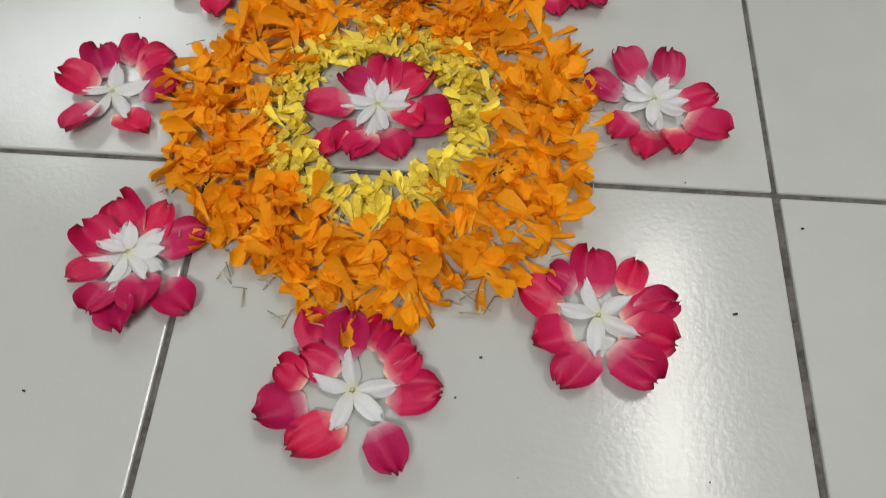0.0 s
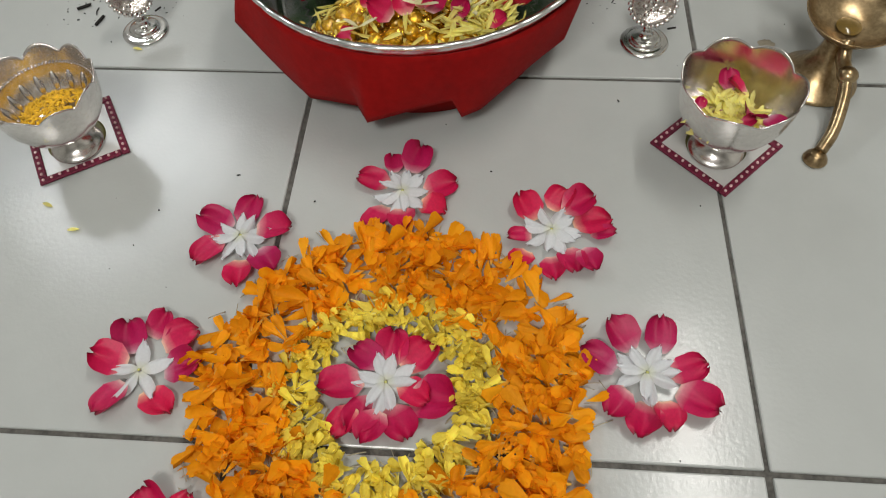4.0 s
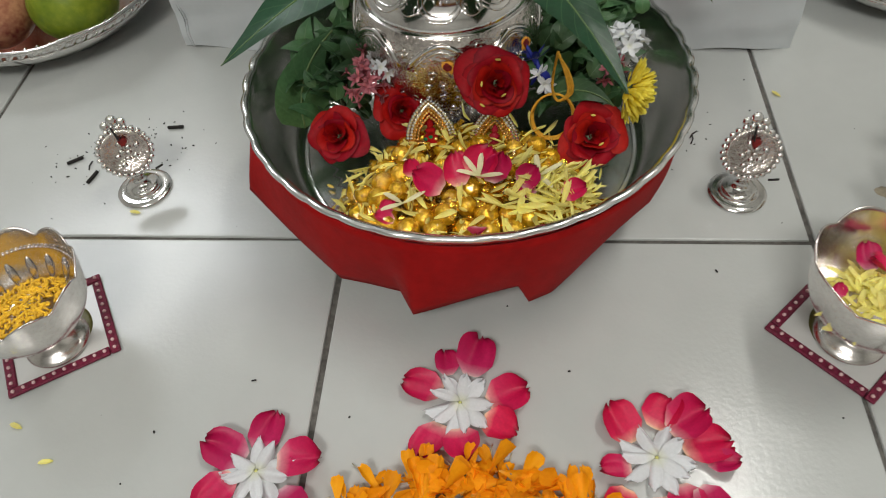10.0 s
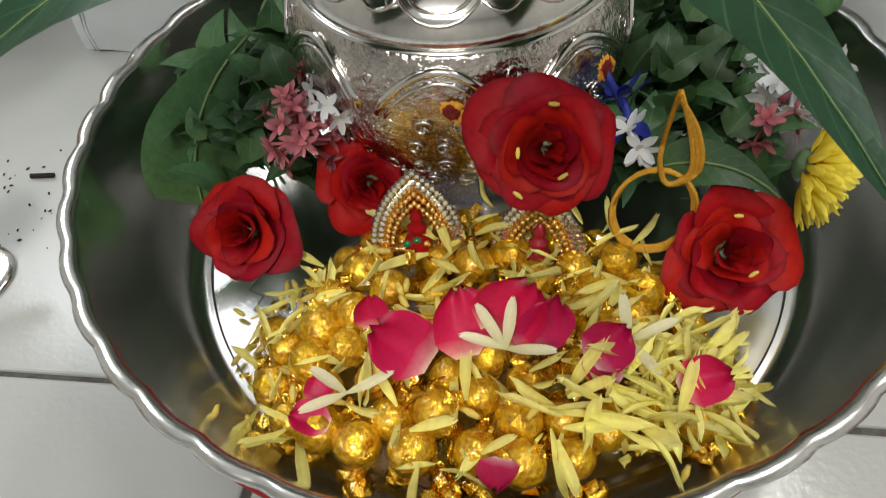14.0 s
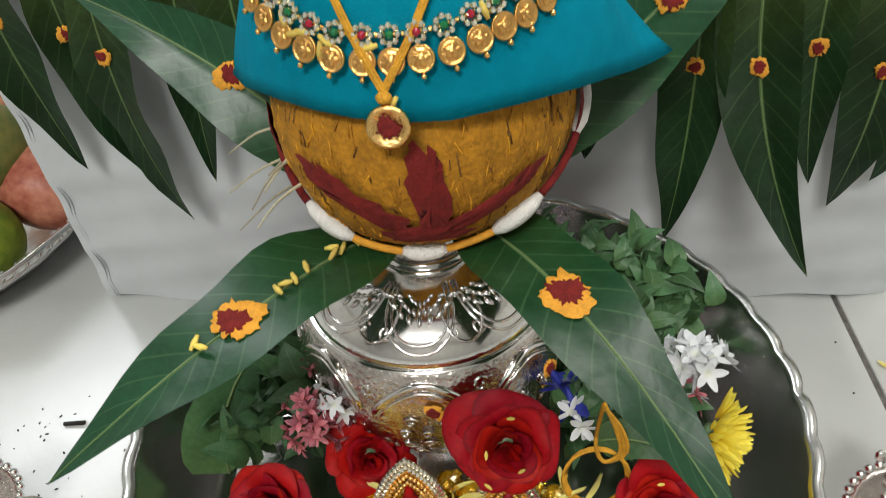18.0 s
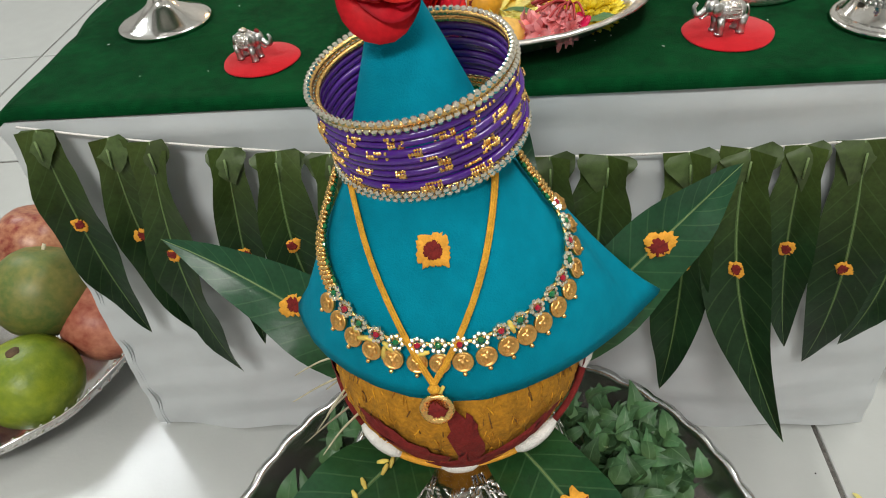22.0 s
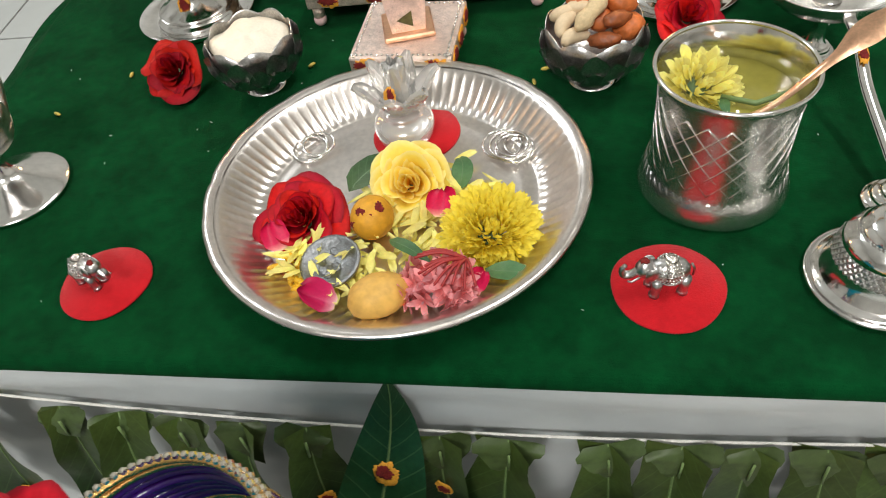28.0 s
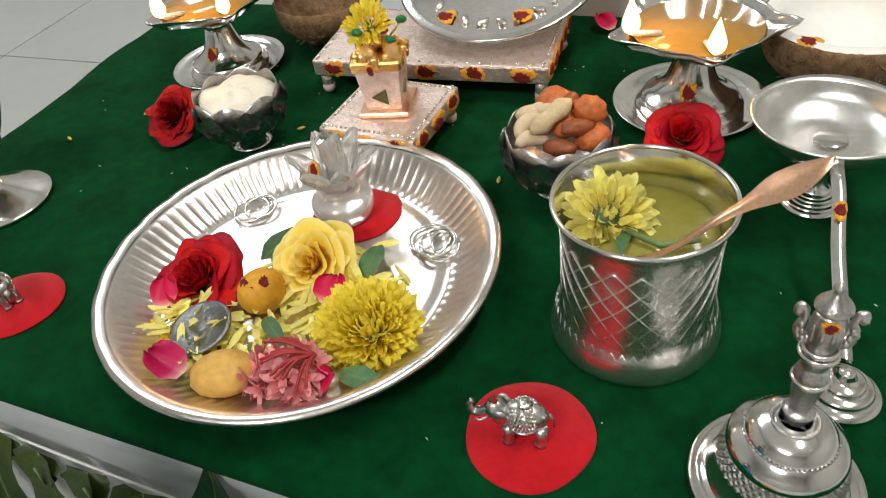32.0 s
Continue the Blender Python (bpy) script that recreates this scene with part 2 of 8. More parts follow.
def altar():
    ob = thing("altar_table", (0, 0, 0), "low box table wrapped in white satin sheet", "altar")
    part("box", box_bm(-0.305, 0.516, 0, 0.174, 0.858, 0.2615, 0.006, 2), M_SATIN, ob)

    def drape(u, v, side):
        z = 0.0012 + 0.2605 * v
        w = (1 - v) * (0.0022 * math.sin(9 * u + 1) + 0.0012 * math.sin(23 * u)) + 0.0007 * math.sin(31 * v + 5 * u) + 0.0005 * math.sin(60 * v - 11 * u)
        bulge = 0.0022 * math.exp(-((z - 0.253) / 0.008) ** 2)
        if side == 0:
            return (-0.314 + 0.4915 * (u + 1) / 2 + (0.004 * (1 - v) * (u ** 5)), 0.5095 - 0.013 * (u + 1) / 2 - w - bulge, z + (1 - v) ** 6 * 0.0015 * math.sin(17 * u))
        y = (0.510 if side == 1 else 0.4985) + (0.349 if side == 1 else 0.3605) * (u + 1) / 2
        return ((-0.3135 - w - bulge) if side == 1 else (0.1775 + w + bulge), y, z)
    for side, nm in enumerate(("front_sheet", "side_sheet", "side_sheet")):
        outer = sheet(90, 60, lambda u, v: drape(u, v, side))
        vs = outer[0] + [(x + (0.002, 0.002, -0.002)[side] * (side > 0), y + 0.002 * (side == 0), z) for x, y, z in outer[0]]
        n = len(outer[0])
        fs = outer[1] + [tuple(i + n for i in reversed(f)) for f in outer[1]]
        piece_ob(nm, (vs, fs, None), M_SATIN, ob, "satin sheet hanging in soft folds")
    c = thing("velvet_cloth", (0, 0, 0), "dark green velvet cloth on the altar table", "cloth")
    bm = bmesh.new()
    nx, ny = 60, 40
    grid = []
    for lay in (0, 1):
        rows = []
        for j in range(ny + 1):
            v = j / ny
            row = []
            for i in range(nx + 1):
                u = i / nx
                y0, y1 = 0.5075 - 0.0165 * u, 0.858
                xl = -0.317 + 0.006 * math.sin(7 * v) - 0.004 * math.sin(17 * v)
                x = xl + (0.196 - xl) * u
                top = 0.2690 + 0.0002 * math.sin(40 * x) * math.sin(33 * y0 + 20 * v)
                phi = radians(90) * (1 - min(1, j / 6))
                if j < 6:
                    y, z = y0 + 0.006 * (1 - math.sin(phi)), top - 0.006 * (1 - math.cos(phi))
                else:
                    y, z = y0 + 0.006 + (y1 - y0 - 0.006) * (j - 6) / (ny - 6), top
                if not lay:
                    y, z = y + 0.0012 * math.sin(phi), z - 0.0055 * math.cos(phi)
                z -= 0.007 * min(1.0, max(0.0, (-0.304 - x) / 0.012)) ** 2
                row.append(bm.verts.new((x, y, z)))
            rows.append(row)
        grid.append(rows)
    for lay in (0, 1):
        for j in range(ny):
            for i in range(nx):
                f = [grid[lay][j][i], grid[lay][j][i + 1], grid[lay][j + 1][i + 1], grid[lay][j + 1][i]]
                bm.faces.new(f if lay else f[::-1])
    edge = [(0, i) for i in range(nx)] + [(j, nx) for j in range(ny)] + [(ny, nx - i) for i in range(nx)] + [(ny - j, 0) for j in range(ny)]
    for (j0, i0), (j1, i1) in zip(edge, edge[1:] + edge[:1]):
        bm.faces.new((grid[0][j0][i0], grid[0][j1][i1], grid[1][j1][i1], grid[1][j0][i0]))
    part("sheet", bm, M_VELVET, c, smooth=False)
    back = thing("back_board", (0, 0, 0), "plain pinkish board standing behind the altar table", "board")
    part("board", box_bm(-0.02, 0.866, 0, 0.22, 0.880, 0.32, 0.002, 1), M_WALL, back)




M_BOWLSTEEL = material("satin_steel", (0.88, 0.88, 0.875), 0.22, 1.0, var=0.06, scale=30, bump=0.05, bump_scale=70)


def offering_bowl():
    def wob(i, a, r, z):
        k = min(1, max(0, (i - 37) / 5.0))
        q = abs(math.sin(20 * a + 0.25 * math.sin(3 * a))) ** 0.6 - 0.6
        return r + 0.0015 * k * q, z + 0.0011 * k * q
    ob = thing("offering_bowl", (-0.0685, 0.357, 0), "large scalloped stainless steel bowl on a red cloth", "bowl")
    prof = smooth_profile([(0.0, 0.0400), (0.1030, 0.0400), (0.1055, 0.0408), (0.1095, 0.0410), (0.1145, 0.0450), (0.1195, 0.0550), (0.1235, 0.0680), (0.1270, 0.0800), (0.1300, 0.0925)], 5)
    rim = [(0.1303, 0.0944), (0.1330, 0.0956), (0.1350, 0.0946), (0.1346, 0.0930)]
    outer = [(r + 0.0012, z - 0.0012) for r, z in reversed(prof)]
    top = len(prof) + 1
    part("bowl", lathe(prof + rim + outer, 240, lambda i, a, r, z: wob(min(i, top, 2 * top + 2 - i), a, r, z)), M_BOWLSTEEL, ob)
    bm = bmesh.new()
    for k in range(120):
        a0, a1 = 2 * math.pi * k / 120, 2 * math.pi * (k + 1) / 120
        r0, r1 = (0.0888, 0.0932) if k % 2 else (0.0932, 0.0888)
        w = 0.00035
        vs = [bm.verts.new((r * math.cos(a), r * math.sin(a), 0.0403)) for r, a in ((r0 - w, a0), (r1 - w, a1), (r1 + w, a1), (r0 + w, a0))]
        bm.faces.new(vs)
    part("engraved_zigzag", bm, M_ENGRAVE, ob, "dull engraved zigzag border")


M_ENGRAVE = material("engraved_steel", (0.30, 0.29, 0.28), 0.5, 1.0, var=0.2, scale=200, bump=0.4, bump_scale=800)
offering_bowl()


# ---- mesh helpers for petals, leaves and marks ----
class Heap:
    """Gathers many small pieces into one mesh."""

    def __init__(self):
        self.v, self.f, self.uv = [], [], []

    def add(self, piece, m):
        vs, fs, uvs = piece
        k = len(self.v)
        self.v += [tuple(m @ Vector(v)) for v in vs]
        self.f += [tuple(i + k for i in f) for f in fs]
        self.uv += uvs or [(0.5, 0.5)] * len(vs)

    def build(self, name, mat, parent=None, label="", smooth=True):
        return piece_ob(name, (self.v, self.f, self.uv), mat, parent, label, smooth)


def piece_mesh(name, piece, mat, smooth=True):
    vs, fs, uvs = piece
    me = bpy.data.meshes.new(name)
    me.from_pydata(vs, [], fs)
    if uvs:
        lay = me.uv_layers.new(name="UVMap")
        for lp in me.loops:
            lay.data[lp.index].uv = uvs[lp.vertex_index]
    if smooth:
        for p in me.polygons:
            p.use_smooth = True
    me.materials.append(mat)
    return me


def piece_ob(name, piece, mat, parent=None, label="", smooth=True):
    ob = new(name, piece_mesh(name, piece, mat, smooth))
    if parent:
        ob.parent = parent
    if label:
        tagged(ob, label)
    return ob


def sheet(nu, nv, fn):
    """A grid sheet; fn(u, v) with u from -1 to 1 across and v from 0 to 1 along gives a point."""
    vs, uvs, fs = [], [], []
    for j in range(nv + 1):
        for i in range(nu + 1):
            u, v = 2 * i / nu - 1, j / nv
            vs.append(tuple(fn(u, v)))
            uvs.append((0.5 + 0.5 * u, v))
    for j in range(nv):
        for i in range(nu):
            k = j * (nu + 1) + i
            fs.append((k, k + 1, k + nu + 2, k + nu + 1))
    return vs, fs, uvs


def petal(length, width, cup=0.2, curl=0.1, broad=0.62, seed=0, nu=6, nv=6, notch=0.0, ruffle=0.0, base=0.25):
    r = random.Random(seed)
    ph, ph2 = r.uniform(0, 6), r.uniform(0, 6)
    skew = r.uniform(-0.12, 0.12)

    def fn(u, v):
        w = (base * (1 - v) + 1.0 * math.sin(math.pi * min(1, v / broad) / 2)) if v < broad else math.sqrt(max(0.0, 1 - ((v - broad) / (1 - broad + 0.02)) ** 2))
        w = min(1.0, w)
        x = u * w * width / 2 + skew * width * v * v
        y = length * (v - notch * (1 - abs(u)) * v * v) + ruffle * length * 0.06 * math.sin(7 * u + ph) * v
        z = cup * width * (abs(u) ** 1.8) * (0.4 + v) * w + curl * length * v * v + ruffle * width * 0.12 * math.sin(5 * u + ph2) * v
        return x, y, z
    return sheet(nu, nv, fn)


def tube(points, radius, n=8, taper=None, closed=False):
    """A round tube along the points."""
    pts = [Vector(p) for p in points]
    vs, fs = [], []
    up = Vector((0.13, 0.21, 0.97)).normalized()
    m = len(pts)
    for i, p in enumerate(pts):
        a, b = (pts[(i - 1) % m], pts[(i + 1) % m]) if closed else (pts[max(0, i - 1)], pts[min(m - 1, i + 1)])
        d = (b - a).normalized()
        s = d.cross(up)
        s = s.normalized() if s.length > 1e-4 else d.orthogonal().normalized()
        q = s.cross(d)
        rr = radius * (taper(i / (m - 1)) if taper else 1)
        for k in range(n):
            an = 2 * math.pi * k / n
            vs.append(tuple(p + rr * (math.cos(an) * s + math.sin(an) * q)))
    for i in range(m if closed else m - 1):
        j = (i + 1) % m
        for k in range(n):
            k2 = (k + 1) % n
            fs.append((i * n + k, i * n + k2, j * n + k2, j * n + k))
    if not closed:
        fs.append(tuple(range(n - 1, -1, -1)))
        fs.append(tuple((m - 1) * n + k for k in range(n)))
    return vs, fs, [(0.5, 0.5)] * len(vs)


def spline(pts, steps=6):
    p = [Vector(q) for q in (pts[0], *pts, pts[-1])]
    out = []
    for i in range(1, len(p) - 2):
        for s in range(steps):
            t = s / steps
            out.append(0.5 * (2 * p[i] + (p[i + 1] - p[i - 1]) * t + (2 * p[i - 1] - 5 * p[i] + 4 * p[i + 1] - p[i + 2]) * t * t + (3 * p[i] - p[i - 1] - 3 * p[i + 1] + p[i + 2]) * t ** 3))
    out.append(p[-2])
    return out


def ball(r, n=8, m=6, sx=1, sy=1, sz=1, bumpy=0.0, seed=0):
    rr = random.Random(seed)
    vs, fs = [(0, 0, -r * sz)], []
    for j in range(1, m):
        ph = math.pi * j / m - math.pi / 2
        for k in range(n):
            a = 2 * math.pi * k / n
            q = r * (1 + rr.uniform(-bumpy, bumpy))
            vs.append((q * sx * math.cos(ph) * math.cos(a), q * sy * math.cos(ph) * math.sin(a), q * sz * math.sin(ph)))
    vs.append((0, 0, r * sz))
    top = len(vs) - 1
    for k in range(n):
        k2 = (k + 1) % n
        fs.append((0, 1 + k2, 1 + k))
        for j in range(m - 2):
            a, b = 1 + j * n, 1 + (j + 1) * n
            fs.append((a + k, a + k2, b + k2, b + k))
        fs.append((1 + (m - 2) * n + k, 1 + (m - 2) * n + k2, top))
    return vs, fs, [(0.5, 0.5)] * len(vs)


def facing(place, normal, spin=0.0):
    """A pose whose z axis is the normal."""
    q = Vector(normal).normalized().to_track_quat("Z", "Y")
    return Matrix.Translation(place) @ q.to_matrix().to_4x4() @ Matrix.Rotation(spin, 4, "Z")


def blot(r, seed=0, rough=0.18, n=48, lift=0.0004, sx=1.0, sy=1.0, square=0.0):
    """A thin daub with an uneven, frayed edge."""
    rr = random.Random(seed)
    vs, fs = [(0, 0, lift)], []
    p1, p2, p3 = (rr.uniform(0, 6.28) for _ in range(3))
    offs = []
    for k in range(n):
        a = 6.2832 * k / n
        q = 1 + rough * (0.75 * math.sin(2 * a + p1) + 0.5 * math.sin(3 * a + p2) + 0.3 * math.sin(9 * a + p3)) + rr.uniform(-0.8, 0.7) * rough
        if rr.random() < 0.12:
            q += rr.choice((-1.6, 1.5)) * rough
        offs.append(q / max(abs(math.cos(a)), abs(math.sin(a))) ** square)
    for ring, (q, z) in enumerate(((0.55, lift), (0.92, lift * 0.9), (1.0, -0.0003))):
        for k in range(n):
            a = 2 * math.pi * k / n
            vs.append((sx * r * q * offs[k] * math.cos(a), sy * r * q * offs[k] * math.sin(a), z))
    for k in range(n):
        k2 = (k + 1) % n
        fs.append((0, 1 + k, 1 + k2))
        for j in range(2):
            fs.append((1 + j * n + k, 1 + (j + 1) * n + k, 1 + (j + 1) * n + k2, 1 + j * n + k2))
    return vs, fs, [(0.5, 0.5)] * len(vs)


def tilak(parent, place, normal, r=0.004, rk=0.0022, seed=0, sx=1.0, sy=1.0):
    """A turmeric daub with a kumkum dot, on a thing's surface (world place)."""
    back = parent.matrix_world.inverted()
    a = piece_ob("turmeric_daub", blot(r * 1.02, seed, 0.13, sx=sx, sy=sy, square=0.3), M_TURM, parent, "yellow turmeric daub")
    a.matrix_local = back @ facing(place, normal)
    n = Vector(normal).normalized()
    b = piece_ob("kumkum_dot", blot(rk * 1.06, seed + 7, 0.16, sx=sx, sy=sy), M_KUM, a, "dark red kumkum dot")
    rr = random.Random(seed + 3)
    b.matrix_local = Matrix.Translation((rr.uniform(-0.22, 0.22) * r, rr.uniform(-0.22, 0.22) * r, 0.0005))


def set_thing(ob, m):
    ob.matrix_world = m
    bpy.context.view_layer.update()
    return ob


def uv_material(name, stops, rough=0.5, spec=0.4, vein=None, var=0.15, objvar=0.15, bump=0.2, bump_scale=250, sub=0.0, axis=1, thin=0.0):
    """Colour runs along the petal or leaf; vein: (colour, count, strength) draws side veins and a midrib."""
    m = material(name, stops[-1][1], rough, var=var, scale=80, bump=bump, bump_scale=bump_scale, spec=spec, objvar=objvar, sub=sub)
    nt = m.node_tree
    b = nt.nodes["Principled BSDF"]
    link = b.inputs["Base Color"].links[0]
    src = link.from_socket
    uv = nt.nodes.new("ShaderNodeUVMap")
    sep = nt.nodes.new("ShaderNodeSeparateXYZ")
    nt.links.new(uv.outputs["UV"], sep.inputs[0])
    ramp = nt.nodes.new("ShaderNodeValToRGB")
    el = ramp.color_ramp.elements
    while len(el) < len(stops):
        el.new(0.5)
    for e, (p, c) in zip(el, stops):
        e.position, e.color = p, (*c, 1)
    nt.links.new(sep.outputs[axis], ramp.inputs["Fac"])
    ref = Vector(stops[-1][1])
    div = nt.nodes.new("ShaderNodeVectorMath")
    div.operation = "DIVIDE"
    nt.links.new(src, div.inputs[0])
    div.inputs[1].default_value = [max(v, 1e-3) for v in ref]
    mul = nt.nodes.new("ShaderNodeVectorMath")
    mul.operation = "MULTIPLY"
    nt.links.new(ramp.outputs["Color"], mul.inputs[0])
    nt.links.new(div.outputs[0], mul.inputs[1])
    out = mul.outputs[0]
    if vein:
        def math_node(op, a, bb):
            n = nt.nodes.new("ShaderNodeMath")
            n.operation = op
            for i, q in enumerate((a, bb)):
                if q is None:
                    continue
                if isinstance(q, float):
                    n.inputs[i].default_value = q
                else:
                    nt.links.new(q, n.inputs[i])
            return n.outputs[0]
        c, count, strength = vein
        side = math_node("ABSOLUTE", math_node("SUBTRACT", sep.outputs[0], 0.5), None)
        run = math_node("FRACT", math_node("SUBTRACT", math_node("MULTIPLY", sep.outputs[1], float(count)), math_node("MULTIPLY", side, 3.2)), None)
        line = math_node("LESS_THAN", math_node("ABSOLUTE", math_node("SUBTRACT", run, 0.5), None), 0.045)
        rib = math_node("LESS_THAN", side, 0.022)
        fac = math_node("MINIMUM", math_node("ADD", math_node("MULTIPLY", line, strength), math_node("MULTIPLY", rib, 0.9)), 1.0)
        mx = nt.nodes.new("ShaderNodeMix")
        mx.data_type = "RGBA"
        nt.links.new(fac, mx.inputs[0])
        nt.links.new(out, mx.inputs[6])
        mx.inputs[7].default_value = (*c, 1)
        out = mx.outputs[2]
    nt.links.new(out, b.inputs["Base Color"])
    if thin:
        tr = nt.nodes.new("ShaderNodeBsdfTranslucent")
        nt.links.new(out, tr.inputs["Color"])
        both = nt.nodes.new("ShaderNodeMixShader")
        both.inputs[0].default_value = thin
        surface = nt.nodes["Material Output"].inputs["Surface"]
        nt.links.new(b.outputs[0], both.inputs[1])
        nt.links.new(tr.outputs[0], both.inputs[2])
        nt.links.new(both.outputs[0], surface)
    return m


M_LEAF = uv_material("mango_leaf", [(0.0, (0.024, 0.074, 0.018)), (0.5, (0.011, 0.056, 0.021)), (1.0, (0.012, 0.052, 0.024))], 0.33, 0.38, ((0.08, 0.16, 0.07), 15, 0.30), 0.2, 0.18, 0.3, 120)
M_OLDLEAF = uv_material("hanging_leaf", [(0.0, (0.056, 0.086, 0.018)), (0.4, (0.011, 0.034, 0.010)), (1.0, (0.009, 0.032, 0.012))], 0.38, 0.28, ((0.08, 0.14, 0.045), 13, 0.22), 0.25, 0.25, 0.3, 120)
M_PETAL = uv_material("rose_petal", [(0.0, (0.80, 0.55, 0.46)), (0.10, (0.70, 0.22, 0.27)), (0.30, (0.58, 0.016, 0.10)), (0.88, (0.50, 0.005, 0.066)), (0.97, (0.30, 0.003, 0.034)), (1.0, (0.14, 0.002, 0.014))], 0.42, 0.35, None, 0.12, 0.22, 0.15, 200, thin=0.16)
M_DARKROSE = uv_material("dark_rose_petal", [(0.0, (0.22, 0.002, 0.004)), (0.6, (0.36, 0.004, 0.008)), (0.93, (0.32, 0.004, 0.008)), (1.0, (0.20, 0.003, 0.006))], 0.58, 0.2, None, 0.2, 0.25, 0.2, 200, thin=0.1)
M_BRIGHTROSE = uv_material("bright_rose_petal", [(0.0, (0.32, 0.003, 0.007)), (0.6, (0.54, 0.007, 0.014)), (0.93, (0.48, 0.006, 0.014)), (1.0, (0.28, 0.004, 0.010))], 0.56, 0.22, None, 0.2, 0.25, 0.2, 200, thin=0.15)
M_WHITEFL = uv_material("white_petal", [(0.0, (0.72, 0.74, 0.60)), (0.3, (0.76, 0.78, 0.79)), (1.0, (0.74, 0.77, 0.80))], 0.5, 0.3, None, 0.05, 0.05, 0.15, 250, thin=0.25)
M_ORANGE = uv_material("marigold_petal", [(0.0, (0.84, 0.54, 0.12)), (0.25, (1.0, 0.41, 0.010)), (1.0, (1.0, 0.375, 0.006))], 0.6, 0.22, None, 0.10, 0.14, 0.3, 300, thin=0.30)
M_YELLOW = uv_material("yellow_petal", [(0.0, (0.82, 0.76, 0.32)), (0.3, (0.96, 0.76, 0.11)), (1.0, (0.97, 0.75, 0.10))], 0.6, 0.22, None, 0.12, 0.2, 0.3, 300, thin=0.2)
M_CHRY = uv_material("chrysanthemum_petal", [(0.0, (0.97, 0.70, 0.04)), (0.3, (1.0, 0.83, 0.07)), (1.0, (1.0, 0.86, 0.14))], 0.55, 0.3, None, 0.05, 0.05, 0.2, 300, thin=0.34)
M_PALECHRY = uv_material("pale_yellow_petal", [(0.0, (0.78, 0.70, 0.20)), (0.3, (0.97, 0.84, 0.24)), (1.0, (0.98, 0.88, 0.33))], 0.55, 0.3, None, 0.12, 0.2, 0.2, 300, thin=0.32)
M_CREAM = uv_material("cream_petal", [(0.0, (0.62, 0.60, 0.30)), (0.4, (0.74, 0.70, 0.44)), (1.0, (0.80, 0.77, 0.54))], 0.5, 0.3, None, 0.06, 0.1, 0.2, 300, thin=0.25)
M_PINKFL = uv_material("pink_floret", [(0.0, (0.62, 0.10, 0.10)), (0.5, (0.86, 0.30, 0.31)), (1.0, (0.88, 0.40, 0.42))], 0.55, 0.3, None, 0.15, 0.25, 0.2, 300, thin=0.25)
M_DUSTYPINK = uv_material("dusty_pink_floret", [(0.0, (0.30, 0.06, 0.07)), (0.5, (0.50, 0.15, 0.18)), (1.0, (0.56, 0.22, 0.26))], 0.6, 0.25, None, 0.2, 0.35, 0.2, 300, thin=0.2)
M_HERB = uv_material("small_green_leaf", [(0.0, (0.075, 0.150, 0.050)), (0.5, (0.052, 0.125, 0.048)), (1.0, (0.045, 0.105, 0.045))], 0.45, 0.4, ((0.12, 0.2, 0.1), 8, 0.25), 0.2, 0.35, 0.25, 200, thin=0.12)
M_DRY = material("dry_stem", (0.42, 0.38, 0.26), 0.8, var=0.2, scale=100, objvar=0.3)
M_GOLD = material("gold", (0.82, 0.53, 0.19), 0.27, 1.0, var=0.15, scale=200, bump=0.4, bump_scale=900)
M_FOIL = material("gold_foil", (0.92, 0.52, 0.05), 0.13, 1.0, var=0.25, scale=120, bump=1.0, bump_scale=160, dist=0.004, coat=0.6)
M_CRYSTAL = material("crystal_stone", (0.82, 0.78, 0.68), 0.10, 0.92, var=0.1, scale=200, bump=0)
M_PURPLE = material("purple_glass_bangle", (0.060, 0.012, 0.20), 0.18, var=0.2, scale=120, bump=0.1, coat=0.5)
M_THREAD = material("turmeric_thread", (0.66, 0.33, 0.025), 0.8, var=0.2, scale=300, bump=0.8, bump_scale=1500)
M_COTTON = material("white_cotton", (0.80, 0.78, 0.74), 0.95, var=0.08, scale=200, bump=0.8, bump_scale=1200)
M_RUBY = material("red_stone", (0.35, 0.01, 0.03), 0.1, var=0.1, scale=100, coat=0.5)
M_EMERALD = material("green_stone", (0.01, 0.16, 0.05), 0.1, var=0.1, scale=100, coat=0.5)
M_GRAIN = material("turmeric_rice", (0.66, 0.50, 0.10), 0.6, var=0.2, scale=100, objvar=0.2)


